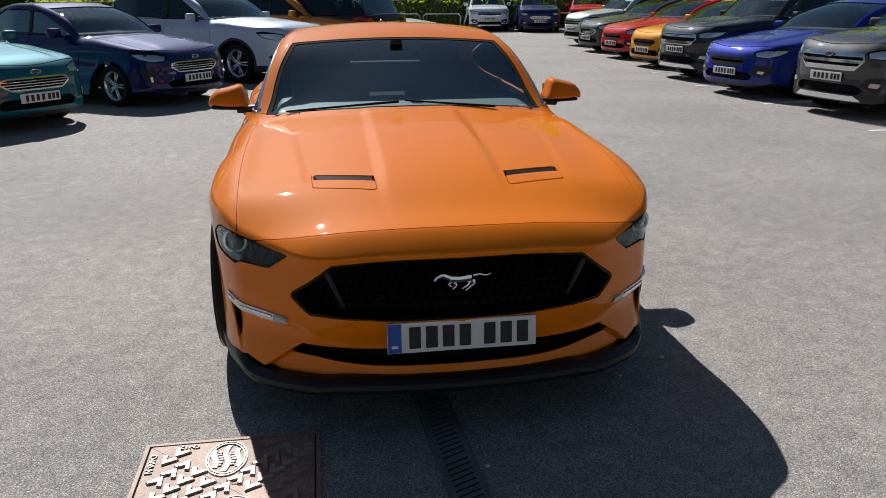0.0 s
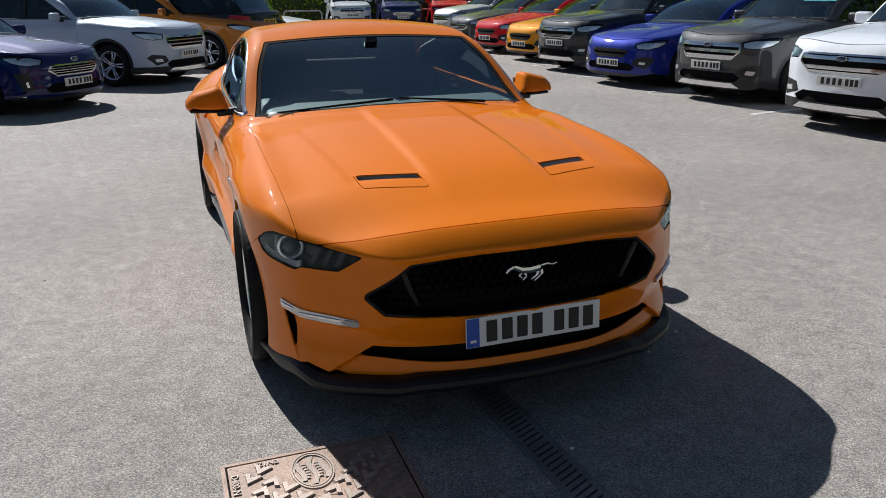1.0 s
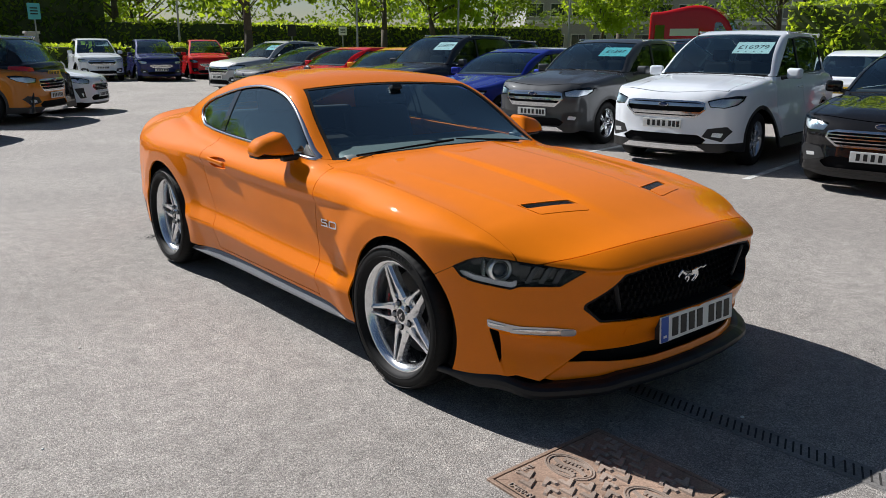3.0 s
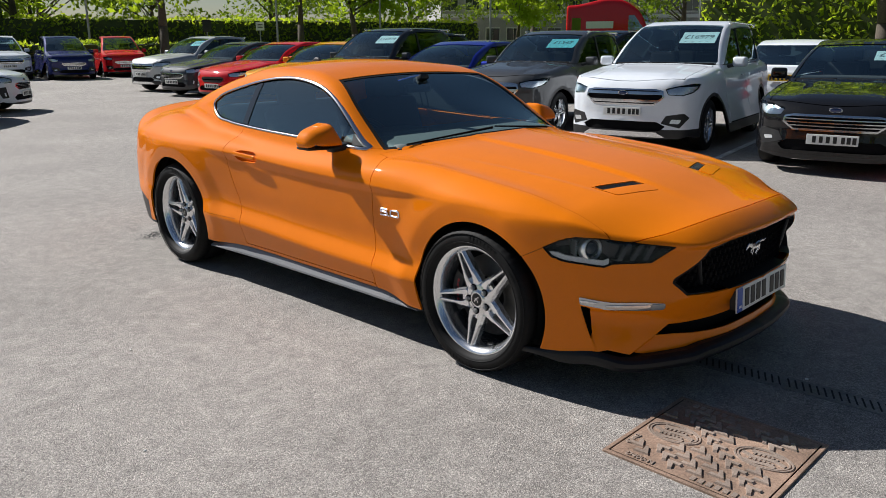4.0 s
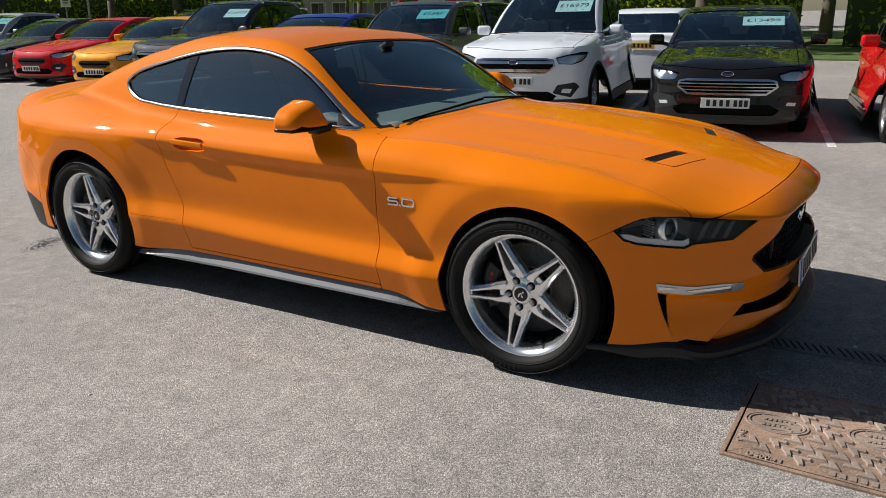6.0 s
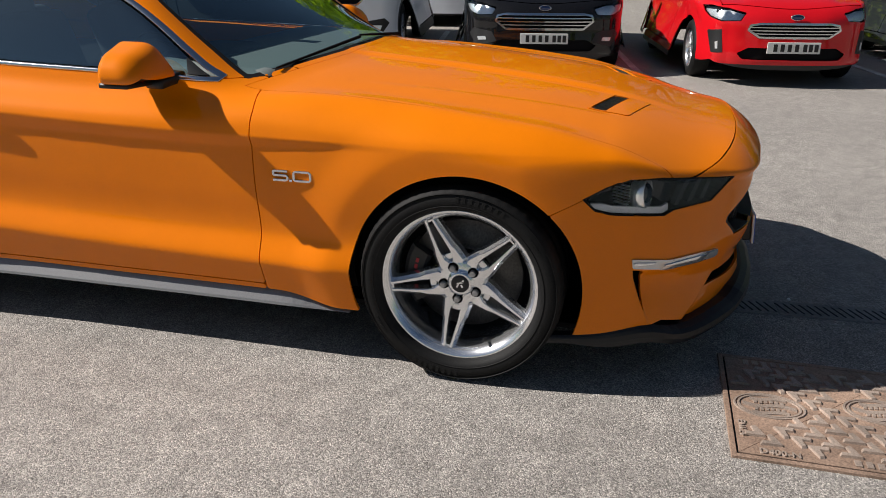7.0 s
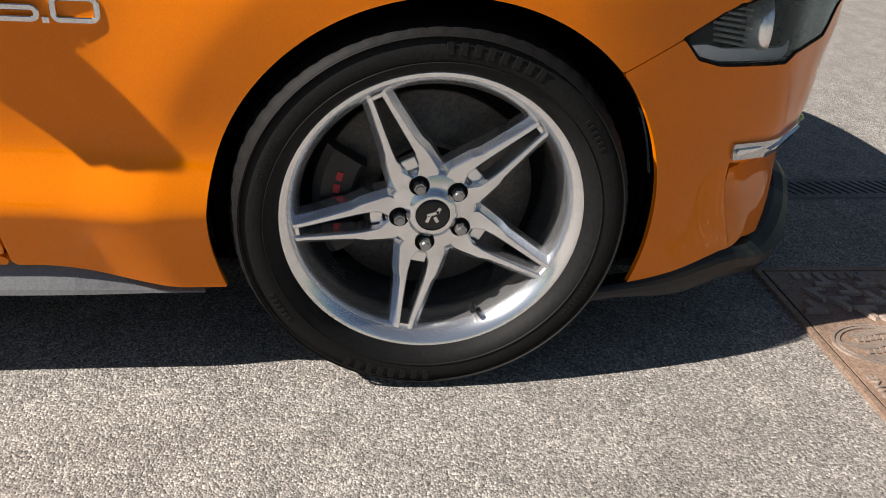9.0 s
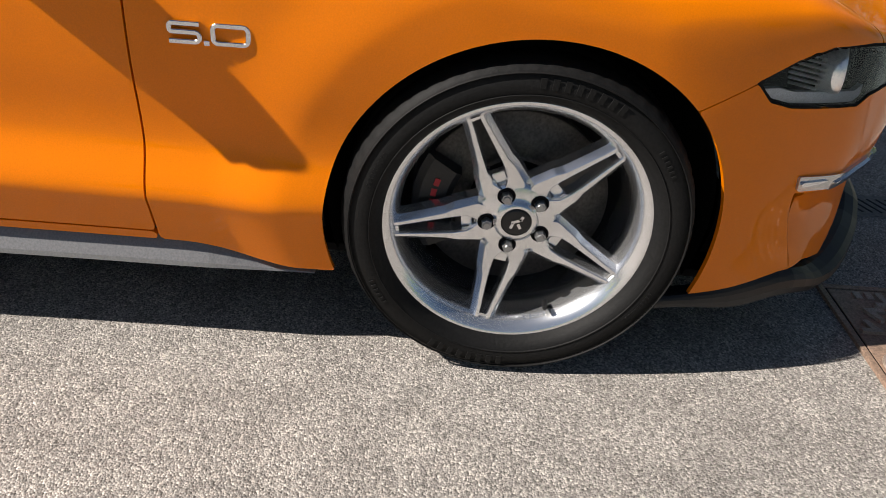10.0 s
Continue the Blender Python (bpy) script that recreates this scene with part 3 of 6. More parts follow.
    for sgn in (-1, 1):
        panel("fender", V, Q, lambda v: np.minimum.reduce([side(v), fender(v) - g, v[:, 0] * sgn]), ORANGE, car, lip=0.010)
        d = panel("door", V, Q, lambda v: np.minimum.reduce([side(v), door_line(v) - g, beltline(v), -pocket(v), v[:, 0] * sgn]), ORANGE, car, lip=0.018)
        px = float(side_line(1.86) + shoulder(0.803))
        part("handle", box((0.015, 0.222, 0.027), (sgn * (px + 0.0065), 1.835, 0.829), 0.0070, (2, 0, 0), seg=3), ORANGE, d, smooth=True)
        panel("handle_recess", V, Q, lambda v: np.minimum(pocket(v) + 0.001, v[:, 0] * sgn), ORANGE, d, lip=0, lift=-0.017)
    hem = curve((2.9, 0.235), (3.0, 0.27), (3.13, 0.35), (3.22, 0.385), (3.9, 0.39))
    panel("rear_bumper", V, Q, lambda v: np.minimum.reduce([side(v), rear_bumper(v) - g, v[:, 2] - hem(v[:, 1])]), ORANGE, car)
    panel("rear_valance", V, Q, lambda v: np.minimum.reduce([v[:, 1] - 2.72, arch(v), v[:, 2] - 0.215, hem(v[:, 1]) - 0.001 - v[:, 2]]), SATIN, car, "black lower valance", lip=0.01, lift=-0.004)
    for sgn in (-1, 1):
        panel("sill_seam", V, Q, lambda v: np.minimum.reduce([v[:, 1] - 1.97, 2.335 - v[:, 1], 0.0016 - np.abs(v[:, 2] - 0.420), arch(v), ax(v) - 0.6, v[:, 0] * sgn]), MATT, car, lip=0, lift=0.0006)
    panel("body", V, Q, lambda v: np.minimum.reduce([side(v), -np.minimum(door_line(v), beltline(v)) - g, -fender(v) - g, np.maximum(-rear_bumper(v) - g, -1)]), ORANGE, car)
    for name, zone, mat in (("windscreen", screen, GLASS), ("rear_window", back, DARKGLASS)):
        ob = panel(name, V, Q, lambda v: zone(v) - 0.002, mat, car, "tinted glass", lip=0, lift=-0.006)
        ob.visible_shadow = False
        panel("glass_seal", V, Q, lambda v: np.minimum(zone(v), 0.020 - zone(v)), MATT, car, "black border", lip=0.01, lift=-0.003)
    for sgn in (-1, 1):
        panel("side_window", V, Q, lambda v: np.minimum(window(v) - 0.012, v[:, 0] * sgn), DARKGLASS, car, "tinted glass", lip=0, lift=-0.008).visible_shadow = False
        ys = np.concatenate([np.linspace(0.85, 2.53, 90), np.linspace(2.535, 0.86, 70)])
        zs = np.concatenate([window_top(np.linspace(0.85, 2.53, 90)), window_base(np.linspace(2.535, 0.86, 70))])
        part("window_trim", mesh("window_trim", *ribbon(ys, zs, sgn, 0.014, 0.004)), BRIGHT, car, "bright metal strip")
        panel("window_pillar", V, Q, lambda v: np.minimum.reduce([window(v) - 0.013, 0.030 - np.abs(v[:, 1] - 2.03 + 0.12 * (v[:, 2] - 1.0)), v[:, 0] * sgn]), GLOSSBLACK, car, lip=0.01, lift=-0.004)
        panel("window_corner", V, Q, lambda v: np.minimum.reduce([window(v) - 0.013, 0.96 + 0.3 * (v[:, 2] - 0.95) - v[:, 1], v[:, 0] * sgn]), SATIN, car, "black corner cover", lip=0.01, lift=-0.004)
        # lamps
        h = panel("headlight", V, Q, lambda v: np.minimum(lamp_zone(v) - 0.002, v[:, 0] * sgn), LENS, car, "clear lens over dark housing", lip=0.0, lift=-0.003)
        h.visible_shadow = False
        panel("housing", V, Q, lambda v: np.minimum(lamp_zone(v) - 0.001, v[:, 0] * sgn), HOUSING, h, lip=0, lift=-0.060)
        panel("rim_seal", V, Q, lambda v: np.minimum.reduce([lamp_zone(v), 0.005 - lamp_zone(v), v[:, 0] * sgn]), MATT, h, lip=0.08, lift=-0.001)
        panel("light_bar", V, Q, lambda v: np.minimum.reduce([0.0105 - np.abs(lamp_zone(v) - 0.0165), 0.640 - v[:, 2], 0.255 - along(v), v[:, 0] * sgn]), STRIP, h, "pale light strip", lip=0.01, lift=-0.012)
        for i in range(3):
            a0 = 0.315 + 0.052 * i
            panel("lamp_ridge", V, Q, lambda v: np.minimum.reduce([lamp_zone(v) - 0.006, 0.010 - np.abs(along(v) - a0 - 0.55 * (v[:, 2] - 0.65)), v[:, 0] * sgn]), LAMPRIDGE, h, lip=0.02, lift=-0.022)
        c = Vector((sgn * 0.775, -0.535, 0.662))
        out = Vector((sgn * 0.30, -0.95, 0.10)).normalized()
        turn = out.to_track_quat("X", "Z").to_matrix().to_4x4()
        eye = part("projector", mesh("projector", *lathe([(0.0, 0.024), (0.016, 0.022), (0.028, 0.014), (0.035, 0.0), (0.036, -0.02)], 32)), PROJECTOR, h, "projector lens")
        eye.matrix_basis = Matrix.Translation(c) @ turn
        ring = part("projector_ring", mesh("projector_ring", *lathe([(0.036, 0.004), (0.038, 0.012), (0.046, 0.012), (0.048, 0.0), (0.048, -0.028), (0.040, -0.03)], 40)), SILVER, h, "bright ring")
        ring.matrix_basis = Matrix.Translation(c) @ turn
        for i in range(7):
            fin = part("fin", box((0.062 - 0.004 * abs(i - 3), 0.010, 0.0035), (0, 0, 0), 0.001), SILVER, h)
            fin.matrix_basis = Matrix.Translation((sgn * 0.806, -0.470, 0.692 - 0.0095 * i)) @ pose(0, 0, 0, 0, 0, -sgn * 58)
        # corner light bar and dark scoop
        f = panel("corner_light", V, Q, lambda v: np.minimum(fog_zone(v), v[:, 0] * sgn), CHROMELENS, car, "clear and chrome light bar", lip=0.02, lift=0.006)
        panel("clear_cover", V, Q, lambda v: np.minimum.reduce([fog_zone(v) - 0.004, corner(v) - 0.285, v[:, 0] * sgn]), GREYLENS, f, lip=0.004, lift=0.009)
        panel("chrome_line", V, Q, lambda v: np.minimum.reduce([fog_zone(v) - 0.0035, 0.280 - corner(v), 0.0055 - np.abs(v[:, 2] - 0.446 + 0.085 * corner(v) * (1 - corner(v) / 0.5)), v[:, 0] * sgn]), CHROME, f, lip=0.004, lift=0.010)
        panel("scoop", V, Q, lambda v: np.minimum(scoop_zone(v), v[:, 0] * sgn), MATT, car, "dark air scoop", lip=0, lift=-0.05)
        panel("vent_bezel", V, Q, lambda v: np.minimum.reduce([bezel_zone(v) - 0.0012, -vent_zone(v), v[:, 0] * sgn]), ORANGE, car, lip=0.012, lift=0.002)
        vn = panel("hood_vent", V, Q, lambda v: np.minimum(vent_zone(v), v[:, 0] * sgn), MATT, car, "black louvred vent", lip=0, lift=-0.014)
        for i in range(22):
            x0 = 0.268 + 0.212 * (i + 0.5) / 22
            y0 = -0.405 + 0.070 * (x0 - 0.262) / 0.223
            part("louvre", slat(sgn * x0, sgn * (x0 - 0.012), y0 - 0.002, y0 - 0.050), VENTMESH, vn)
    # grille: recessed honeycomb, two struts, emblem
    gr = panel("grille", V, Q, lambda v: grille_zone(v), MATT, car, "black honeycomb grille", lip=0, lift=-0.06)
    panel("grille_edge", V, Q, lambda v: np.minimum(grille_zone(v), 0.010 - grille_zone(v)), MESHBLACK, gr, lip=0.06, lift=-0.003)
    honeycomb(gr)
    for sgn in (-1, 1):
        bm = rod((sgn * 0.455, float(front_line(0.455)) + 0.015, 0.63), (sgn * 0.40, float(front_line(0.40)) + 0.045, 0.487), 0.012, 0.010)
        part("strut", bm, SATIN, gr)
    part("emblem", emblem(), CHROME, gr, "small running-animal emblem in bright metal")
    gd = panel("lower_grille", V, Q, lambda v: duct_zone(v), MATT, car, "black lower intake", lip=0, lift=-0.06)
    plate_bars(car, (0.0, -0.936, 0.397), -4)
    part("plate_mount", box((0.50, 0.03, 0.09), (0, -0.916, 0.395), 0.004, (-4, 0, 0)), BLACK, car)
    panel("tow_cover", V, Q, lambda v: np.minimum.reduce([0.027 - np.abs(v[:, 0] + 0.385), 0.027 - np.abs(v[:, 2] - 0.412), -0.5 - v[:, 1]]), ORANGE, car, lip=0.004, lift=0.0014)
    # splitter lip
    depth = np.linspace(-1.1, -0.255, 1700)
    def edge(a):
        inside = coupe_body(np.full(1700, a), depth, np.full(1700, 0.215), 0.0) < 0
        return float(depth[np.argmax(inside)]) if inside.any() else None
    wide = max(a for a in np.linspace(0.75, 0.92, 120) if edge(a) is not None)
    spots = [Vector((wide * math.sin(t), edge(wide * abs(math.sin(t))), 0)) for t in np.linspace(-math.pi / 2, math.pi / 2, 71)]
    path = []
    for i, p in enumerate(spots):
        t = (spots[min(i + 1, 70)] - spots[max(i - 1, 0)]).normalized()
        k = 1.15 - 0.95 * float(step(abs(p.x), 0.68, 0.85))
        path.append((p.x, p.y, float(low(abs(p.x))) + 0.030 * float(bell(abs(p.x) - 0.79, 0.050)), t.y * k, -t.x * k, 1 - 0.55 * float(step(p.y, -0.52, -0.32))))
    part("splitter", mesh("splitter", *sweep(path, [(-0.15, 0.006), (0.002, 0.005), (0.022, -0.004), (0.034, -0.014), (0.036, -0.032), (0.026, -0.052), (-0.15, -0.056)]), smooth=False), SATIN, car, "black front lip")
    # side skirts
    for sgn in (-1, 1):
        order = [(-0.08, 0.252), (0.012, 0.252), (0.016, 0.243), (0.044, 0.205), (0.047, 0.196), (0.030, 0.186), (-0.08, 0.180)]
        order = order if sgn > 0 else order[::-1]
        verts, ys = [], np.linspace(0.400, 2.33, 48)
        for yy in ys:
            end = 1 - float(step(yy, 0.40, 0.64)) * (1 - float(step(yy, 2.0, 2.35)))
            verts += [(sgn * (float(side_line(yy)) - 0.052 + o * (1 - 0.45 * end)), yy, 0.184 + (u - 0.184) * (1 - 0.72 * end)) for o, u in order]
        faces = [(i * 7 + j, i * 7 + (j + 1) % 7, i * 7 + 7 + (j + 1) % 7, i * 7 + 7 + j) for i in range(47) for j in range(7)] + [tuple(range(7))[::-1], tuple(47 * 7 + j for j in range(7))]
        part("side_skirt", mesh("side_skirt", verts, [f[::-1] for f in faces] if sgn < 0 else faces, smooth=False), SKIRT, car, "satin black sill strip")
        # wheel wells
        for yy, r in ((0, 0.385), (WB, 0.397)):
            well = [(math.cos(t) * r + yy, math.sin(t) * r + 0.335) for t in np.linspace(-0.35, math.pi + 0.35, 40)]
            verts = [(sgn * x0, p, q) for x0 in (0.80, 0.55) for p, q in well] + [(sgn * 0.55, yy, 0.335)]
            faces = [(i, i + 1, 41 + i, 40 + i) for i in range(39)] + [(40 + i, 41 + i, 80) for i in range(39)]
            part("wheel_well", mesh("wheel_well", verts, faces), MATT, car)
        mirror(car, sgn)
        badge(car, sgn)
        # rear lamps
        for i in range(3):
            part("tail_light", box((0.045, 0.03, 0.16), (sgn * (0.56 - 0.09 * i), 3.775, 0.83), 0.008, (12, sgn * 6, 0)), RED, car, "red lamp bar")
    part("tail_panel", box((1.1, 0.02, 0.2), (0, 3.775, 0.83), 0.005), MATT, car)
    # wipers and cowl
    part("cowl", mesh("cowl", *cowl_strip()), MATT, car, "black cowl strip")
    for x0, x1 in ((-0.05, -0.62), (0.45, -0.02)):
        p0, p1 = screen_point(x0, 0.64), screen_point(x1, 0.73 if x1 < -0.3 else 0.65)
        part("wiper", rod(p0, p1, 0.007, 0.004, 8), MATT, car)
    interior(car)
    inner, IQ = shell(lambda a, b, c: smax(coupe_body(a, b, c) + 0.085, c - 0.86, 0.02), ((-0.4, 0, 0.35), (0.4, 3.0, 0.5)), ((-1.25, -1.35, 0.16), (1.25, 4.3, 1.75)), 0.06)
    panel("underbody", inner, IQ, lambda v: np.where(ax(v) > 0.54, arch(v) - 0.012, 1.0), MATT, car, lip=0)
    part("floor_pan", box((1.5, 3.9, 0.02), (0, 1.35, 0.175), 0.004), MATT, car)
    part("aerial_fin", blob_mesh(lambda x, y, z: (np.abs(x) / 0.018) ** 2 + ((y - 2.32) / 0.06) ** 2 + ((z - 1.325) / 0.055) ** 2 - 1, (-0.03, 2.24, 1.30), (0.03, 2.42, 1.40), 0.01), SATIN, car)
    return car


def blob_mesh(F, low, high, cell, core=0.25):
    v, q = blob(F, low, high, cell, core)
    return mesh("blob", v, q)


def screen_point(x, y):
    """A point just above the windscreen."""
    z = np.linspace(0.85, 1.45, 600)
    f = coupe_form(np.full(600, x), np.full(600, y), z)
    return (x, y, float(z[np.argmax(f > 0)]) + 0.012)


def cowl_strip():
    verts, faces = [], []
    for i in range(41):
        a = -0.76 + 1.52 * i / 40
        y0 = 0.575 + 0.20 * (a / 0.76) ** 2
        for dy in (0.0, 0.045):
            x, y, z = screen_point(a, y0 + dy)
            verts.append((x, y, z - 0.016))
    for i in range(40):
        faces.append((2 * i, 2 * i + 2, 2 * i + 3, 2 * i + 1))
    return verts, faces


def honeycomb(parent):
    """The grille's hexagon lattice, each cell a ring of thin walls in one net."""
    bm = bmesh.new()
    w = 0.034
    for r in range(-1, 8):
        for c in range(-20, 21):
            x, z = c * w + (r % 2) * w / 2, 0.465 + r * 0.030
            if abs(x) > 0.57 or GRILLE(np.array([x]), np.array([z]))[0] < 0.004:
                continue
            y = float(front_line(abs(x))) + 0.040
            p = [(x + 0.0175 * math.sin(t), y, z + 0.0185 * math.cos(t)) for t in np.linspace(0, 2 * math.pi, 6, endpoint=False)]
            q = [(x + 0.0145 * math.sin(t), y - 0.004, z + 0.0155 * math.cos(t)) for t in np.linspace(0, 2 * math.pi, 6, endpoint=False)]
            k = [(x + 0.0145 * math.sin(t), y + 0.02, z + 0.0155 * math.cos(t)) for t in np.linspace(0, 2 * math.pi, 6, endpoint=False)]
            a, b, d = ([bm.verts.new(i) for i in s] for s in (p, q, k))
            for i in range(6):
                j = (i + 1) % 6
                bm.faces.new((a[i], a[j], b[j], b[i]))
                bm.faces.new((b[i], b[j], d[j], d[i]))
    ob = part("honeycomb", bm, MESHBLACK, parent, "black honeycomb lattice")
    ob["kind"] = "stuff"


def emblem():
    """A plain running-animal silhouette of bright metal: body, neck, tail and legs."""
    bm = bmesh.new()
    y = -0.885
    def limb(pts, r0, r1):
        for i, (p, q) in enumerate(zip(pts, pts[1:])):
            k0, k1 = r0 + (r1 - r0) * i / (len(pts) - 1), r0 + (r1 - r0) * (i + 1) / (len(pts) - 1)
            rod((p[0], y, p[1]), (q[0], y, q[1]), k0, k1, 8, bm)
    limb([(-0.035, 0.588), (0.0, 0.585), (0.04, 0.590)], 0.014, 0.016)
    limb([(-0.035, 0.590), (-0.06, 0.602), (-0.078, 0.594), (-0.088, 0.582)], 0.013, 0.005)
    limb([(0.045, 0.596), (0.07, 0.600), (0.09, 0.594), (0.108, 0.600)], 0.006, 0.003)
    limb([(-0.025, 0.580), (-0.04, 0.566), (-0.028, 0.556)], 0.007, 0.003)
    limb([(-0.020, 0.578), (-0.012, 0.560), (-0.025, 0.548)], 0.007, 0.003)
    limb([(0.04, 0.582), (0.03, 0.562), (0.008, 0.548)], 0.009, 0.003)
    limb([(0.045, 0.582), (0.05, 0.565), (0.02, 0.540)], 0.008, 0.003)
    for v in bm.verts:
        v.co.y = y + (v.co.y - y) * 0.5
    return bm


def badge(car, sgn):
    """The characters 5.0 in square-cut bright metal, 13 cm long, each one piece."""
    t, h = 0.0042, 0.0150
    def arc(cx, cy, r, a0, a1): return [(cx + r * math.cos(a), cy + r * math.sin(a)) for a in np.radians(np.linspace(a0, a1, 6))]
    five = [(-0.014, h), (-0.040, h)] + arc(-0.058, h - 0.005, 0.005, 90, 180) + arc(-0.058, 0.006, 0.005, 180, 270) + [(-0.040, 0.001)] + arc(-0.022, -0.006, 0.007, 90, 0) + arc(-0.022, 0.007 - h, 0.007, 0, -90) + [(-0.040, -h), (-0.064, -h)]
    zero = arc(0.056, h - 0.008, 0.008, 0, 90) + arc(0.015, h - 0.008, 0.008, 90, 180) + arc(0.015, 0.008 - h, 0.008, 180, 270) + arc(0.056, 0.008 - h, 0.008, 270, 360)
    def stroke(pts, closed):
        n, verts, faces = len(pts), [], []
        for i, (x, y) in enumerate(pts):
            p, q = (pts[i - 1], pts[(i + 1) % n]) if closed else (pts[max(i - 1, 0)], pts[min(i + 1, n - 1)])
            d = math.hypot(q[0] - p[0], q[1] - p[1]) or 1.0
            nx, ny = -(q[1] - p[1]) / d, (q[0] - p[0]) / d
            verts += [(x + nx * t * o, y + ny * t * o, u) for o, u in ((1, -0.006), (1, 0.0002), (0.72, 0.0014), (-0.72, 0.0014), (-1, 0.0002), (-1, -0.006))]
        for i in range(n if closed else n - 1):
            k = (i + 1) % n
            faces += [(i * 6 + c, i * 6 + c + 1, k * 6 + c + 1, k * 6 + c) for c in range(5)]
        if not closed:
            faces += [tuple(range(6))[::-1], tuple((n - 1) * 6 + c for c in range(6))]
        me = mesh("digit", verts, faces, smooth=False)
        bm = bmesh.new()
        bm.from_mesh(me)
        bmesh.ops.recalc_face_normals(bm, faces=bm.faces[:])
        bm.to_mesh(me)
        bm.free()
        return me
    def flank(y, z):
        a = np.linspace(0.8, 1.0, 2000)
        return float(a[np.argmax(coupe_body(a, np.full(2000, y), np.full(2000, z)) > 0)])
    turn = math.degrees(math.atan2(flank(0.508, 0.665) - flank(0.628, 0.665), 0.12))
    at = pose(sgn * (flank(0.568, 0.665) + 0.0052), 0.568, 0.665, 90, 0, sgn * (90 - turn))
    point = bmesh.new()
    box((0.0095, 0.0085, 0.0075), (-0.0035, -h, -0.0023), 0.001, bm=point)
    for name, me in (("badge_digit", stroke(five, False)), ("badge_point", point), ("badge_digit", stroke(zero, True))):
        part(name, me, CHROME, car, "bright metal badge 5.0").matrix_basis = at


def mirror(car, sgn):
    """A door mirror: painted shell, black foot and glass."""
    def F(x, y, z):
        u, h = x * sgn, z - 0.950
        f = smax(h - 0.131 + 0.25 * (u - 0.84), -h, 0.03)
        f = smax(f, (u - 1.050) * 0.95 + 0.25 * h, 0.05)
        f = smax(f, 0.822 + 0.32 * h - u, 0.03)
        f = smax(f, (0.955 + 0.50 * h + 1.6 * np.clip(u - 0.90, 0, 1) ** 2 - y) * 0.9, 0.05)
        return smax(f, y - 1.150 + 0.15 * (u - 0.9), 0.025)
    m = blob_mesh(F, (sgn * 0.935 - 0.18, 0.88, 0.90), (sgn * 0.935 + 0.18, 1.24, 1.14), 0.010, 0.06)
    root = part("mirror", m, ORANGE, car, "orange mirror shell")
    part("mirror_base", box((0.195, 0.105, 0.018), (sgn * 0.925, 1.085, 0.946), 0.0088, (0, sgn * -3, 0), seg=2), SATIN, root, "black underside", True)
    part("mirror_foot", box((0.13, 0.070, 0.036), (sgn * 0.825, 1.03, 0.944), 0.014, (0, sgn * 6, sgn * 6), seg=2), SATIN, root, "black foot", True)
    part("mirror_glass", box((0.135, 0.006, 0.070), (sgn * 0.905, 1.146, 1.000), 0.002, (0, 0, 0)), CHROME, root)


def interior(car):
    part("dashboard", box((1.36, 0.50, 0.16), (0, 0.97, 0.893), 0.06, (3, 0, 0), seg=3), DASH, car, "sunlit grey dashboard", True)
    part("instrument_hood", box((0.40, 0.22, 0.09), (-0.37, 1.12, 0.955), 0.04, seg=3), CLOTH, car, smooth=True)
    wheel = part("steering_wheel", mesh("steering_wheel", *ring_mesh(0.185, 0.015)), BLACK, car)
    wheel.matrix_basis = pose(-0.37, 1.32, 0.86, 65, 0, 0)
    part("rear_view_mirror", box((0.21, 0.03, 0.055), (0.0, 1.30, 1.205), 0.02, (-10, 0, 0)), BLACK, car, smooth=True)
    part("sensor_pod", box((0.07, 0.08, 0.03), (0.0, 1.27, 1.262), 0.010, (-25, 0, 0)), BLACK, car)
    for sx in (-0.37, 0.37):
        s = part("seat", box((0.50, 0.50, 0.16), (sx, 1.62, 0.52), 0.06, (8, 0, 0), seg=3), CLOTH, car, smooth=True)
        part("backrest", box((0.50, 0.15, 0.62), (sx, 1.93, 0.80), 0.06, (-20, 0, 0), seg=3), CLOTH, s, smooth=True)
        part("headrest", box((0.27, 0.10, 0.18), (sx, 2.06, 1.15), 0.045, (-12, 0, 0), seg=3), CLOTH, s, smooth=True)
    part("rear_bench", box((1.15, 0.16, 0.5), (0, 2.62, 0.82), 0.06, (-24, 0, 0), seg=3), CLOTH, car, smooth=True)
    part("parcel_shelf", box((1.1, 0.5, 0.03), (0, 2.95, 0.97), 0.01), CLOTH, car)


def ring_mesh(R, r, n=40, k=10):
    verts = [((R + r * math.cos(b)) * math.cos(a), (R + r * math.cos(b)) * math.sin(a), r * math.sin(b)) for a in np.linspace(0, 2 * math.pi, n, endpoint=False) for b in np.linspace(0, 2 * math.pi, k, endpoint=False)]
    faces = [(i * k + j, ((i + 1) % n) * k + j, ((i + 1) % n) * k + (j + 1) % k, i * k + (j + 1) % k) for i in range(n) for j in range(k)]
    return verts, faces


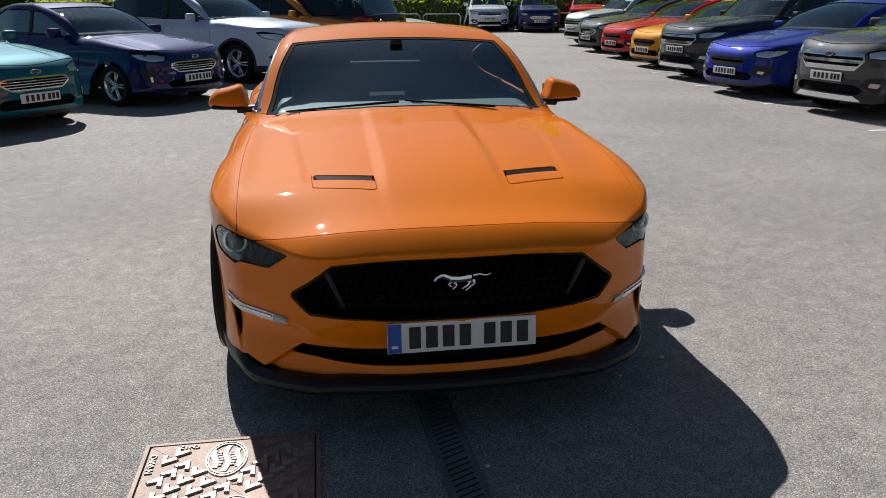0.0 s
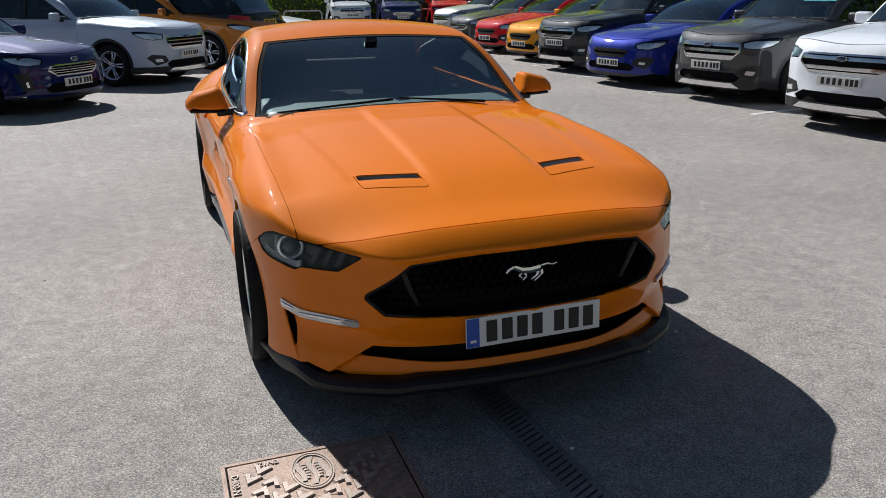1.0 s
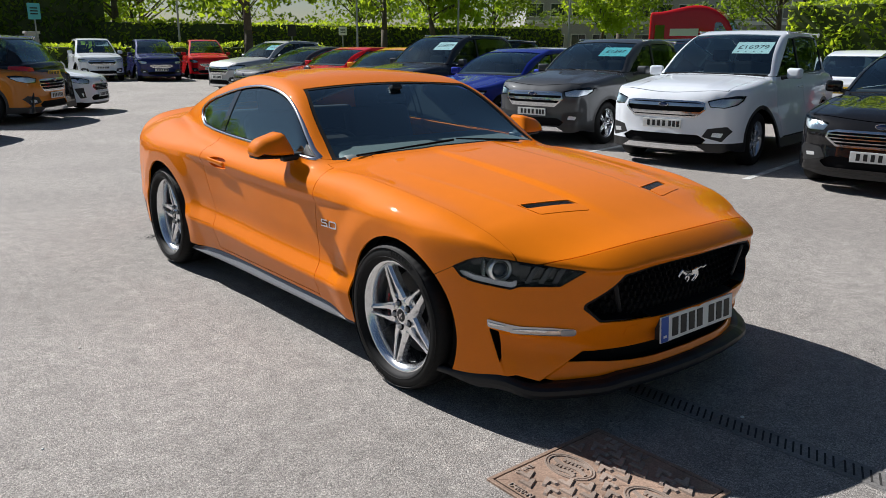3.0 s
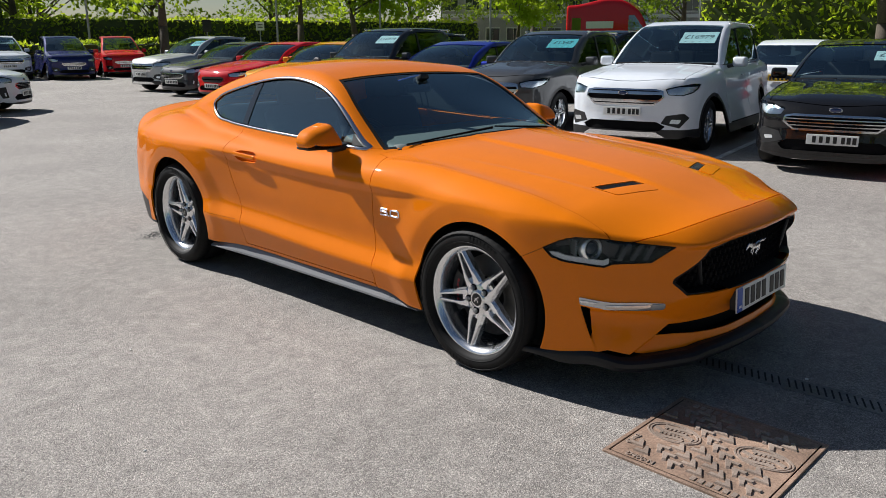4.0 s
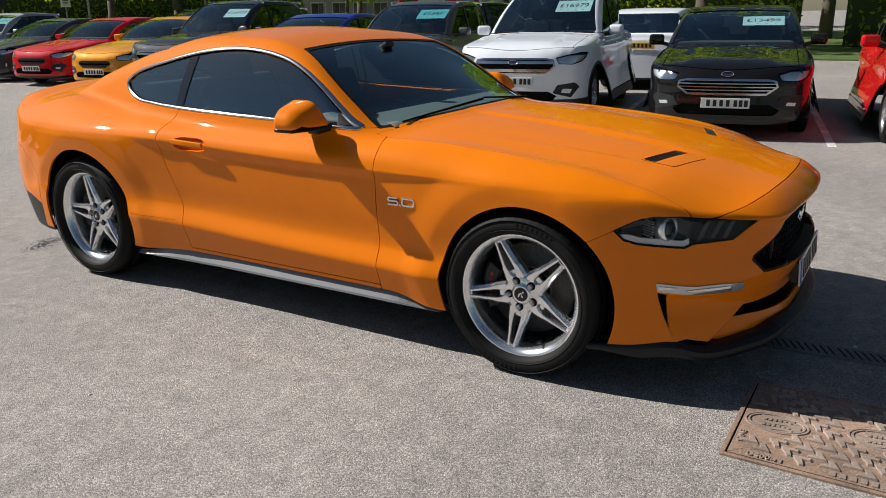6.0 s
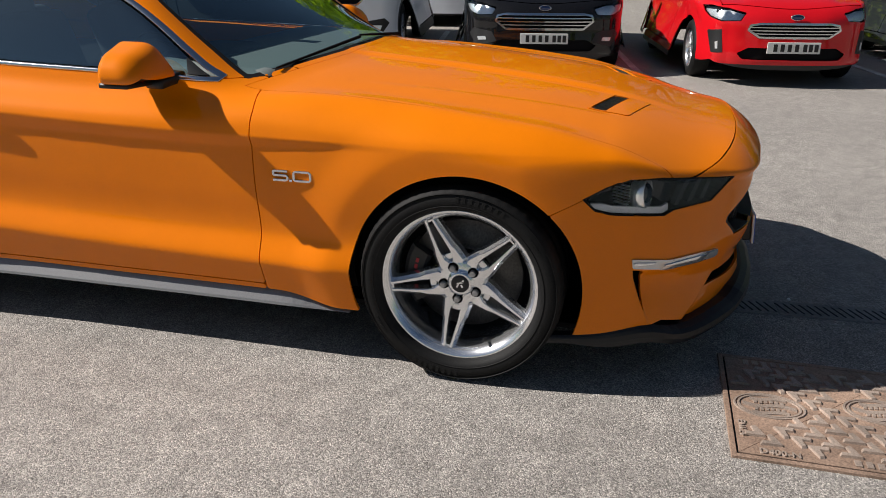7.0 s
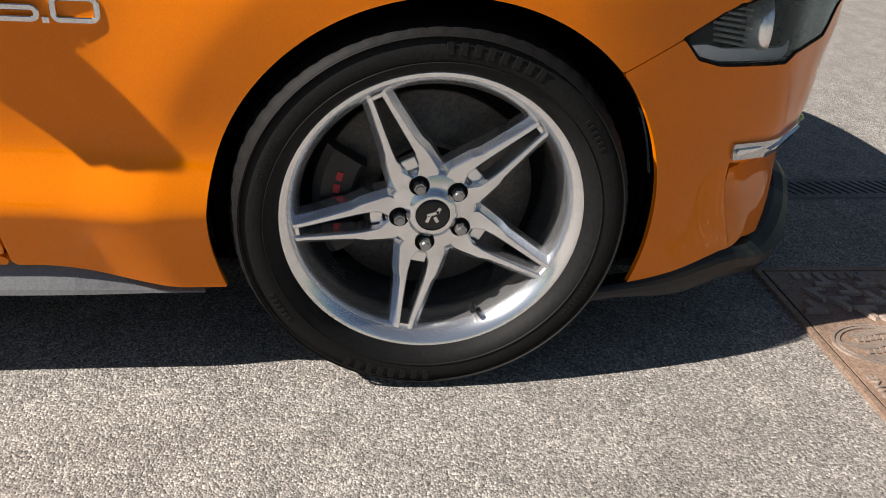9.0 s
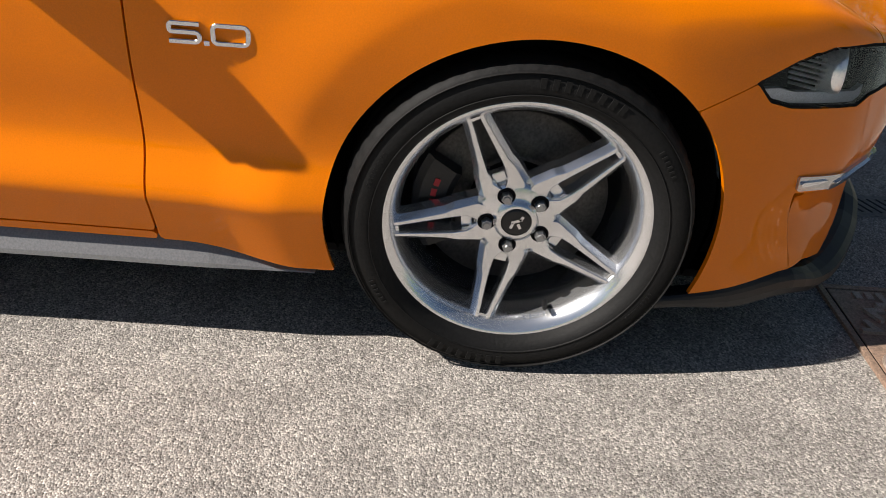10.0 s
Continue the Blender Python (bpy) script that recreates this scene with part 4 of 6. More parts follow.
def sport_wheel(parent, at, out, r=0.338, width=0.255, spin=0.0):
    """A five-pair-spoke alloy wheel with tyre, disc, caliper, nuts and valve. Local x points outwards."""
    w = width / 2
    n = 240
    prof = [(0.248, w * 0.62), (0.262, w * 0.86), (0.270, w * 0.955), (0.284, w * 1.0), (0.300, w * 1.005), (0.316, w * 0.965), (0.327, w * 0.90), (r - 0.0045, w * 0.80), (r, w * 0.66),
            (r, w * 0.40), (r - 0.007, w * 0.38), (r - 0.007, w * 0.32), (r, w * 0.30), (r, -w * 0.30), (r - 0.007, -w * 0.32), (r - 0.007, -w * 0.38), (r, -w * 0.40), (r, -w * 0.7), (0.32, -w * 0.93), (0.29, -w), (0.25, -w * 0.7)]
    verts, faces, k = [], [], len(prof)
    for i in range(n):
        a = 2 * math.pi * i / n
        for j, (q, d) in enumerate(prof):
            if i % 4 == 0 and j in (7, 8, 9):
                q -= 0.0018
            if i % 4 == 0 and j == 6:
                q -= 0.001
            verts.append((d, q * math.cos(a), q * math.sin(a)))
        for j in range(k - 1):
            b = (i + 1) % n
            faces.append((i * k + j, i * k + j + 1, b * k + j + 1, b * k + j))
    wheel = part("wheel", mesh("tyre", verts, faces), RUBBER, parent, "low-profile black tyre on alloy rim")
    wheel.matrix_basis = pose(*at, 0, 0, 0 if out > 0 else 180)
    # raised plain bars round the sidewall
    for start, count, rad, hgt in ((62, 8, 0.302, 0.019), (242, 8, 0.302, 0.019), (30, 6, 0.298, 0.010), (150, 9, 0.296, 0.008), (205, 6, 0.298, 0.010), (325, 9, 0.296, 0.008)):
        for i in range(count):
            a = math.radians(start + i * hgt * 210)
            bm = box((0.0022, hgt * 0.55, hgt), (0, 0, 0), 0.0005)
            b = part("bar", bm, RUBBER, wheel)
            b.matrix_basis = pose(w * 1.006, rad * math.cos(a), rad * math.sin(a), math.degrees(a) - 90, 0, 0)
    for rad in (0.279, 0.318):
        part("tyre_line", mesh("tyre_line", *lathe([(rad, w * 0.975), (rad + 0.0006, w * 1.008), (rad + 0.002, w * 1.008), (rad + 0.0026, w * 0.96)], 96)), RUBBER, wheel)
    # rim barrel and lip
    rim = part("rim", mesh("rim", *lathe([(0.225, -w * 0.6), (0.226, 0.01), (0.2245, w * 0.30), (0.2285, w * 0.52), (0.2375, w * 0.68), (0.2495, w * 0.765), (0.2555, w * 0.79), (0.2585, w * 0.785), (0.2600, w * 0.74), (0.2575, w * 0.6)], 120)), ALLOY, wheel, "silver five-pair-spoke alloy rim")
    hub = bmesh.new()
    vs, fs = lathe([(0.030, 0.075), (0.038, 0.0755), (0.041, 0.070), (0.050, 0.0665), (0.070, 0.0665), (0.080, 0.060), (0.084, 0.045), (0.084, 0.015), (0.03, 0.01)], 60)
    bv = [hub.verts.new(c) for c in vs]
    for f in fs:
        hub.faces.new([bv[i] for i in f])
    part("hub", hub, ALLOY, rim, smooth=True)
    cap = part("centre_cap", mesh("centre_cap", *lathe([(0.0, 0.0775), (0.024, 0.077), (0.0285, 0.075), (0.031, 0.070)], 40)), BLACK, rim, "black centre cap")
    for i, (dy, dz, ln, an) in enumerate(((0, 0.004, 0.022, 20), (0.009, 0.010, 0.012, 60), (-0.008, -0.006, 0.014, 70), (0.006, -0.007, 0.012, 120))):
        e = part("cap_emblem", box((0.0015, ln, 0.006), (0, 0, 0), 0.0006), CHROME, cap)
        e.matrix_basis = pose(0.0778, dy, dz, an, 0, 0)
    stations = [(0.045, 0.001, 0.040, 0.0660), (0.072, 0.001, 0.052, 0.0670), (0.084, 0.009, 0.0505, 0.0685), (0.094, 0.0145, 0.0490, 0.0700), (0.118, 0.0155, 0.0455, 0.0735), (0.135, 0.0148, 0.0395, 0.0755), (0.17, 0.0120, 0.0345, 0.0780), (0.215, 0.0080, 0.0285, 0.0810), (0.248, 0.0052, 0.0262, 0.0825)]
    for i in range(5):
        a = math.radians(spin + 72 * i)
        for s in (-1, 1):
            verts, faces = [], []
            for rr, o0, o1, u in stations:
                lo, hi = o0, o1
                cols = [(lo - 0.001, u - 0.036), (lo, u - 0.006), (lo + 0.0015, u - 0.001), (lo + 0.003, u), (hi - 0.012, u - 0.0005), (hi - 0.010, u - 0.0025), (hi - 0.001, u - 0.013), (hi + 0.001, u - 0.040)]
                for o, uu in cols:
                    verts.append((uu, rr * math.cos(a) - s * o * math.sin(a), rr * math.sin(a) + s * o * math.cos(a)))
            kk = 8
            for p in range(len(stations) - 1):
                for c in range(kk - 1):
                    q = (p * kk + c, p * kk + c + 1, (p + 1) * kk + c + 1, (p + 1) * kk + c)
                    faces.append(q if s > 0 else q[::-1])
            faces.append(tuple(range(kk)) if s < 0 else tuple(range(kk))[::-1])
            me = mesh("spoke", verts, faces, smooth=False)
            part("spoke", me, ALLOY, rim)
        # webs closing the slot near the hub and the rim
        web = part("spoke_web", box((0.020, 0.022, 0.026), (0, 0, 0), 0.003), ALLOY, rim)
        web.matrix_basis = pose(0.046, 0.096 * math.cos(a), 0.094 * math.sin(a), math.degrees(a), 0, 0)
        web = part("spoke_web", box((0.028, 0.018, 0.030), (0, 0, 0), 0.003), ALLOY, rim)
        web.matrix_basis = pose(0.063, 0.236 * math.cos(a), 0.236 * math.sin(a), math.degrees(a), 0, 0)
        # black disc laid on the flat hub paints the shade of a nut recess
        pocket = part("nut_pocket", mesh("nut_pocket", *lathe([(0.0, 0.0685), (0.0145, 0.0685), (0.0165, 0.0695), (0.0175, 0.0680)], 24)), MATT, rim)
        pocket.matrix_basis = pose(0, 0.0572 * math.cos(a), 0.0572 * math.sin(a))
        bm = bmesh.new()
        bmesh.ops.create_cone(bm, cap_ends=True, segments=6, radius1=0.0118, radius2=0.0105, depth=0.016, matrix=pose(0.0735, 0, 0, 0, 90, 0))
        rod((0.079, 0, 0), (0.084, 0, 0), 0.0088, 0.006, 12, bm)
        nut = part("wheel_nut", bm, NUT, rim, "bright wheel nut")
        nut.matrix_basis = pose(0, 0.0572 * math.cos(a), 0.0572 * math.sin(a), i * 17, 0, 0)
    va = math.radians(spin + 72 * 3 + 34)
    vb = rod((0.060, 0.214 * math.cos(va), 0.214 * math.sin(va)), (0.090, 0.206 * math.cos(va), 0.206 * math.sin(va)), 0.0055, 0.005, 12)
    part("valve", vb, BLACK, rim, "black valve")
    # disc and caliper
    disc = part("brake_disc", mesh("brake_disc", *lathe([(0.085, 0.020), (0.092, -0.012), (0.100, -0.014), (0.190, -0.014), (0.192, -0.018), (0.192, -0.044), (0.09, -0.044)], 80)), STEEL, wheel, "worn steel brake disc")
    part("disc_bell", mesh("disc_bell", *lathe([(0.0, 0.030), (0.080, 0.030), (0.088, 0.018), (0.092, -0.014)], 48)), MATT, disc)
    part("barrel_back", mesh("barrel_back", *lathe([(0.10, -0.06), (0.228, -0.06)], 48)), MATT, wheel)
    cal = arc_block(0.128, 0.205, -0.055, 0.028, 150, 212)
    # the caliper sits behind the axle on either side
    c = part("caliper", cal, BLACK, wheel, "black brake caliper")
    if out > 0:
        c.matrix_basis = pose(0, 0, 0, 180, 0, 0) @ Matrix.Identity(4)
    for i in range(4):
        a = math.radians(187 - 8 * i)
        e = part("bar", box((0.002, 0.011, 0.016), (0, 0, 0), 0.0006), REDINK, c)
        e.matrix_basis = pose(0.029, 0.165 * math.cos(a), 0.165 * math.sin(a), math.degrees(a), 0, 0)
    return wheel


def arc_block(r0, r1, d0, d1, a0, a1, n=14):
    verts, faces = [], []
    for i in range(n + 1):
        a = math.radians(a0 + (a1 - a0) * i / n)
        sh = 0.82 + 0.18 * math.sin(math.pi * i / n)
        for r, d in ((r0, d0), (r0, d1 - 0.008), (r0 + 0.012, d1), (r1 - 0.014, d1 * sh), (r1, d1 * sh - 0.010), (r1, d0)):
            verts.append((d, r * math.cos(a), r * math.sin(a)))
    for i in range(n):
        for j in range(6):
            q = (j + 1) % 6
            faces.append((i * 6 + j, i * 6 + q, (i + 1) * 6 + q, (i + 1) * 6 + j))
    faces += [tuple(range(6))[::-1], tuple(n * 6 + j for j in range(6))]
    return mesh("caliper", verts, faces, smooth=False)


def generic_wheel(parent, at, r, width, out, spokes=5, mat=None):
    """A road wheel: tyre, rim with spokes, hub. out: -1 or 1, the side it faces."""
    w = width / 2
    hub = part("wheel", mesh("tyre", *lathe([(r * 0.66, w * 0.75), (r * 0.70, w), (r * 0.82, w * 1.04), (r * 0.95, w * 0.93), (r, w * 0.70), (r, -w * 0.7), (r * 0.95, -w * 0.93), (r * 0.8, -w), (r * 0.66, -w * 0.8)], 40)), RUBBER, parent)
    hub.matrix_basis = pose(*at, 0, 0, 0 if out > 0 else 180)
    bm = bmesh.new()
    v, f = lathe([(r * 0.56, -w * 0.5), (r * 0.60, w * 0.55), (r * 0.665, w * 0.86), (r * 0.69, w * 0.90), (r * 0.70, w * 0.8)], 40)
    bmv = [bm.verts.new(c) for c in v]
    for face in f:
        bm.faces.new([bmv[i] for i in face])
    rod((w * 0.35, 0, 0), (w * 0.62, 0, 0), r * 0.17, bm=bm)
    for i in range(spokes):
        a = 2 * math.pi * i / spokes
        for da in (-0.13, 0.13):
            c, s = math.cos(a), math.sin(a)
            mid = Vector((w * 0.62, c * r * 0.36, s * r * 0.36)) + Vector((0, -s, c)) * da * r * 0.45
            box((0.018, r * 0.52, r * 0.075), mid, 0, (math.degrees(a + da * 0.6), 0, 0), bm)
    part("rim", bm, mat or ALLOY, hub, "alloy rim", True)
    part("brake", mesh("brake", *lathe([(0.0, 0.0), (r * 0.55, 0.0), (r * 0.55, -0.02)], 24)), MATT, hub)
    return hub


# ---- other parked cars ----
def make_car(name, label, paint, L=4.0, W=1.74, H=1.48, wb=2.49, fo=0.82, hood=0.80, cowl=0.98, yc=0.55, yt=1.45, yr=2.9, tail=3.15, belt=0.95,
             wheel_r=0.31, clear=0.18, grille=((0.28, 0.50, 0.60, 0.72), 4), lower=True, cladding=False, rails=False, group="parked cars", lamp_z=0.72, cell=0.032, side_glass=None, chrome=True, tall_fog=False):
    """A hatchback, saloon or SUV by its main sizes; front axle at y 0, nose towards -y."""
    car = thing(name, label, "car", group=group)
    hw, end = W / 2, L - fo
    nose = curve((-fo - 0.1, hood - 0.22), (-fo, hood - 0.10), (-fo + 0.10, hood - 0.02), (-fo + 0.25, hood + 0.04), (0, (hood + cowl) / 2 + 0.04), (yc, cowl), (yc + 0.4, belt), (tail, belt + 0.06), (end - 0.05, belt + 0.03), (end + 0.1, belt - 0.1), calm=True)
    roof = curve((yc - 0.5, cowl - 0.22), (yc, cowl - 0.01), ((yc + yt) / 2, (cowl + H) / 2 + 0.03), (yt, H - 0.07), (yt + 0.4, H - 0.005), ((yt + yr) / 2 + 0.2, H), (yr, H - 0.06), ((yr + tail) / 2, (H + belt) / 2 + 0.10), (tail, belt), (tail + 0.4, belt - 0.4), calm=True)
    plan = curve((-fo, hw - 0.10), (-fo * 0.5, hw - 0.03), (0, hw), (wb * 0.5, hw - 0.01), (wb, hw), (end - 0.2, hw - 0.05), (end, hw - 0.14))
    shape = curve((0.1, -0.06), (0.25, -0.01), (0.45, -0.012), (0.62, -0.012), (belt - 0.20, 0.0), (belt - 0.06, -0.03), (belt + 0.05, -0.08))
    front = curve((0, -fo), (hw * 0.45, -fo + 0.03), (hw * 0.7, -fo + 0.11), (hw * 0.88, -fo + 0.25), (hw * 0.98, -fo + 0.48), (hw + 0.05, -fo + 0.8))
    fshape = curve((0.1, 0.06), (0.25, 0.0), (0.5, 0.005), (hood - 0.12, 0.02), (hood, 0.08))

    def form(x, y, z):
        a = np.abs(x)
        t = nose(y) - 0.05 * (a / hw) ** 2.5 + 0.016 * (1 - step(a, hw * 0.44, hw * 0.58)) * step(y, -fo + 0.12, -fo + 0.4) * (1 - step(y, yc - 0.25, yc + 0.05))
        r1, r2 = np.hypot(y, z - wheel_r), np.hypot(y - wb, z - wheel_r)
        s = plan(y) + shape(z) + 0.012 * (1 - step(np.minimum(r1, r2), wheel_r + 0.05, wheel_r + 0.16))
        f = smax(z - t, a - s, 0.10)
        f = smax(f, front(a) + fshape(z) - y, 0.07)
        f = smax(f, y - end + 0.12 * (a / hw) ** 3 + 0.05 * step(z, 0.6, belt), 0.10)
        ye = np.where(y < yt + 0.4, y - 0.22 * (a / hw) ** 2, y + 0.1 * (a / hw) ** 2)
        c = smax(z - roof(ye) + 0.035 * (a / hw) ** 2, a - (hw - 0.075 - 0.28 * (z - belt) - 0.12 * step(y, yr - 0.6, tail)), 0.08)
        return smin(f, np.maximum(c, np.maximum(yc - 0.3 - y, y - end + 0.03)), 0.03)
    V, Q = shell(form, ((-hw * 0.55, -fo * 0.3, 0.4), (hw * 0.55, wb + 0.3, 0.5)), ((-hw - 0.3, -fo - 0.3, 0.05), (hw + 0.3, end + 0.3, H + 0.3)), cell)

    def ax(v): return np.abs(v[:, 0])
    def arch(v): return np.where(ax(v) > hw * 0.6, np.minimum(np.hypot(v[:, 1], v[:, 2] - wheel_r), np.hypot(v[:, 1] - wb, v[:, 2] - wheel_r)) - wheel_r - 0.045, 1.0)
    def base(v): return np.minimum(v[:, 2] - clear, arch(v))
    def screen(v):
        lean = hw - 0.135 - 0.30 * (v[:, 2] - belt) - ax(v)
        return np.minimum.reduce([v[:, 1] - yc - 0.06 - 0.24 * (ax(v) / hw) ** 2, yt + 0.02 + 0.18 * (ax(v) / hw) ** 2 - v[:, 1], lean, v[:, 2] - belt])
    def back(v): return np.minimum.reduce([v[:, 1] - yr - 0.02, belt * 0 + v[:, 2] - belt - 0.06, H - 0.10 - v[:, 2], hw - 0.25 - ax(v)])
    wz = [(yc + 0.29, belt + 0.02), (yt + 0.16, H - 0.125), (yt + 0.7, H - 0.088), (yr - 0.2, H - 0.105), ((yr + tail) / 2 - 0.10, (H + belt) / 2 + 0.04), ((yr + tail) / 2 - 0.13, belt + 0.07)]
    win = outline(wz)
    def window(v): return np.where(ax(v) > hw * 0.45, win(v[:, 1], v[:, 2]), -1.0)
    gz, bars = grille
    bottom, low_x, top_z, top_x = gz[1], gz[0], gz[3], gz[2]
    mid = (bottom + top_z) / 2
    gout = outline([(-low_x, bottom), (low_x, bottom), (low_x + 0.12, mid), (low_x + 0.10, top_z - 0.02), (low_x, top_z), (-low_x, top_z), (-low_x - 0.10, top_z - 0.02), (-low_x - 0.12, mid)])
    lout = outline([(-hw * 0.55, clear + 0.10), (hw * 0.55, clear + 0.10), (hw * 0.62, clear + 0.16), (hw * 0.5, clear + 0.22), (-hw * 0.5, clear + 0.22), (-hw * 0.62, clear + 0.16)])
    def g_zone(v): return np.where(v[:, 1] < -fo + 0.35, gout(v[:, 0], v[:, 2]), -1.0)
    def l_zone(v): return np.where(v[:, 1] < -fo + 0.4, lout(v[:, 0], v[:, 2]), -1.0)
    lampo = outline([(-0.06, lamp_z + 0.060), (0.10, lamp_z + 0.068), (0.30, lamp_z + 0.045), (0.47, lamp_z + 0.005), (0.45, lamp_z - 0.075), (0.28, lamp_z - 0.085), (0.10, lamp_z - 0.050), (0.0, lamp_z + 0.0)])
    def lamp(v):
        s = (ax(v) - hw * 0.95) * -0.62 + (v[:, 1] + fo - 0.42) * -0.78
        return np.where(v[:, 1] < -fo + 0.75, lampo(s, v[:, 2]), -1.0)
    fogo = outline([(hw * 0.66, clear + 0.195), (hw * 0.79, clear + 0.185), (hw * 0.82, clear + 0.255), (hw * 0.68, clear + 0.262)])
    def fog(v): return np.where(v[:, 1] < -fo + 0.5, fogo(ax(v), v[:, 2]), -1.0)
    fogb = outline([(hw * 0.56, clear + 0.20), (hw * 0.80, clear + 0.14), (hw * 0.89, clear + 0.27), (hw * 0.84, clear + 0.33), (hw * 0.62, clear + 0.30)])
    def fogbig(v): return np.where(v[:, 1] < -fo + 0.5, fogb(ax(v), v[:, 2]), -1.0)
    if tall_fog:
        fogo = outline([(hw * 0.79, clear + 0.17), (hw * 0.85, clear + 0.18), (hw * 0.86, clear + 0.27), (hw * 0.80, clear + 0.30)])
        fogb = outline([(hw * 0.76, clear + 0.16), (hw * 0.87, clear + 0.15), (hw * 0.91, clear + 0.37), (hw * 0.79, clear + 0.39)])
    tailo = outline([(hw * 0.62, belt - 0.20), (hw * 1.1, belt - 0.18), (hw * 1.1, belt + 0.02), (hw * 0.70, belt - 0.04)])
    def tlamp(v): return np.where(v[:, 1] > end - 0.45, tailo(ax(v), v[:, 2]), -1.0)
    open_all = lambda v: np.maximum.reduce([screen(v), window(v), back(v), g_zone(v), l_zone(v), lamp(v), fog(v), tlamp(v)])
    clad = (lambda v: np.maximum(clear + 0.12 - v[:, 2], 0.05 - arch(v))) if cladding else (lambda v: clear + 0.05 - v[:, 2])
    dy = (yc + yt) / 2 + 0.85
    g = 0.005
    def hoodz(v): return np.minimum.reduce([yc + 0.03 + 0.22 * (ax(v) / hw) ** 2 - v[:, 1], hw * 0.79 - ax(v), v[:, 2] - hood + 0.12, v[:, 1] + fo - 0.10 - 0.25 * (ax(v) / hw) ** 2])
    def scuttle(v):
        q = (ax(v) / hw) ** 2
        return np.minimum.reduce([v[:, 1] - yc - 0.032 - 0.22 * q, yc + 0.064 + 0.24 * q - v[:, 1], hw * 0.80 - ax(v), v[:, 2] - hood])
    def flank(v): return np.minimum.reduce([ax(v) - hw * 0.6, belt + 0.03 - v[:, 2], v[:, 2] - clear - 0.13])
    def door1(v): return np.minimum.reduce([flank(v), v[:, 1] - yc - 0.14, dy - v[:, 1]])
    def door2(v): return np.minimum.reduce([flank(v), v[:, 1] - dy, wb + 0.12 - v[:, 1]])
    skin = lambda v: np.minimum.reduce([base(v), -open_all(v), -clad(v), -scuttle(v)])
    panel("cowl", V, Q, lambda v: np.minimum(scuttle(v), -screen(v)), MATT, car, "black cowl strip", lip=0.01, lift=-0.004)
    panel("body", V, Q, lambda v: np.minimum.reduce([skin(v), -hoodz(v) - g, -door1(v) - g, -door2(v) - g]), paint, car)
    panel("hood", V, Q, lambda v: np.minimum(skin(v), hoodz(v) - g), paint, car)
    for sgn in (-1, 1):
        panel("front_door", V, Q, lambda v: np.minimum.reduce([skin(v), door1(v) - g, v[:, 0] * sgn]), paint, car)
        panel("rear_door", V, Q, lambda v: np.minimum.reduce([skin(v), door2(v) - g, v[:, 0] * sgn]), paint, car)
    nx, nz = int(2 * hw / 0.012), int((hood - clear) / 0.008)
    gx, gz2 = np.meshgrid(np.linspace(-hw, hw, nx), np.linspace(clear, hood, nz), indexing="ij")
    gx, gz2 = gx.ravel(), gz2.ravel()
    ylo, yhi = np.full(gx.shape, -fo - 0.3), np.full(gx.shape, 0.0)
    for _ in range(20):
        ym = (ylo + yhi) / 2
        out_ = form(gx, ym, gz2) > 0
        ylo, yhi = np.where(out_, ym, ylo), np.where(out_, yhi, ym)
    FV = np.stack([gx, yhi, gz2], 1)
    ii, jj = np.meshgrid(np.arange(nx - 1), np.arange(nz - 1), indexing="ij")
    k0 = (ii * nz + jj).ravel()
    FQ = np.stack([k0, k0 + nz, k0 + nz + 1, k0 + 1], 1)
    panel("lower_trim", V, Q, lambda v: np.minimum.reduce([base(v), -open_all(v), clad(v)]), BLACK, car)
    for nm, zone in (("windscreen", screen), ("rear_window", back)):
        ob = panel(nm, V, Q, zone, GLASS if nm == "windscreen" else DARKGLASS, car, lip=0, lift=-0.01)
        if ob is not None:
            ob.visible_shadow = False
    for sgn in (-1, 1):
        panel("side_window", V, Q, lambda v: np.minimum(window(v) - 0.015, v[:, 0] * sgn), side_glass or DARKGLASS, car, lip=0, lift=-0.012)
        panel("window_frame", V, Q, lambda v: np.minimum.reduce([window(v), np.maximum(0.016 - window(v), 0.03 - np.abs(v[:, 1] - dy)), v[:, 0] * sgn]), SATIN, car)
        h = panel("headlight", V, Q, lambda v: np.minimum(lamp(v), v[:, 0] * sgn), LENS, car, "clear lens", lip=0, lift=-0.004)
        if h:
            panel("housing", V, Q, lambda v: np.minimum(lamp(v), v[:, 0] * sgn), HOUSING, h, lip=0, lift=-0.030)
            panel("reflector", V, Q, lambda v: np.minimum.reduce([lamp(v) - 0.012, lamp_z + 0.030 - v[:, 2], v[:, 0] * sgn]), SILVER, h, lip=0.01, lift=-0.016)
            part("projector", mesh("projector", *lathe([(0.0, 0.03), (0.03, 0.025), (0.045, 0.0), (0.05, -0.02)], 20)), GLOSSBLACK, h).matrix_basis = pose(sgn * hw * 0.80, -fo + 0.27, lamp_z + 0.005, 0, 0, -60 if sgn > 0 else -120)
        panel("fog_surround", FV, FQ, lambda v: np.minimum(fogbig(v), v[:, 0] * sgn), BLACK, car, lip=0.01, lift=0.003)
        panel("fog_light", FV, FQ, lambda v: np.minimum(fog(v) - (0.008 if cladding else 0.016), v[:, 0] * sgn), SILVER, car, lip=0.01, lift=0.008)
        panel("tail_light", V, Q, lambda v: np.minimum(tlamp(v), v[:, 0] * sgn), RED, car, lip=0.01)
        bm = box((0.20, 0.12, 0.14), (sgn * (hw + 0.09), yc + 0.50, belt + 0.07), 0.048, (0, 0, sgn * -10), seg=4)
        part("mirror", bm, paint, car, smooth=True)
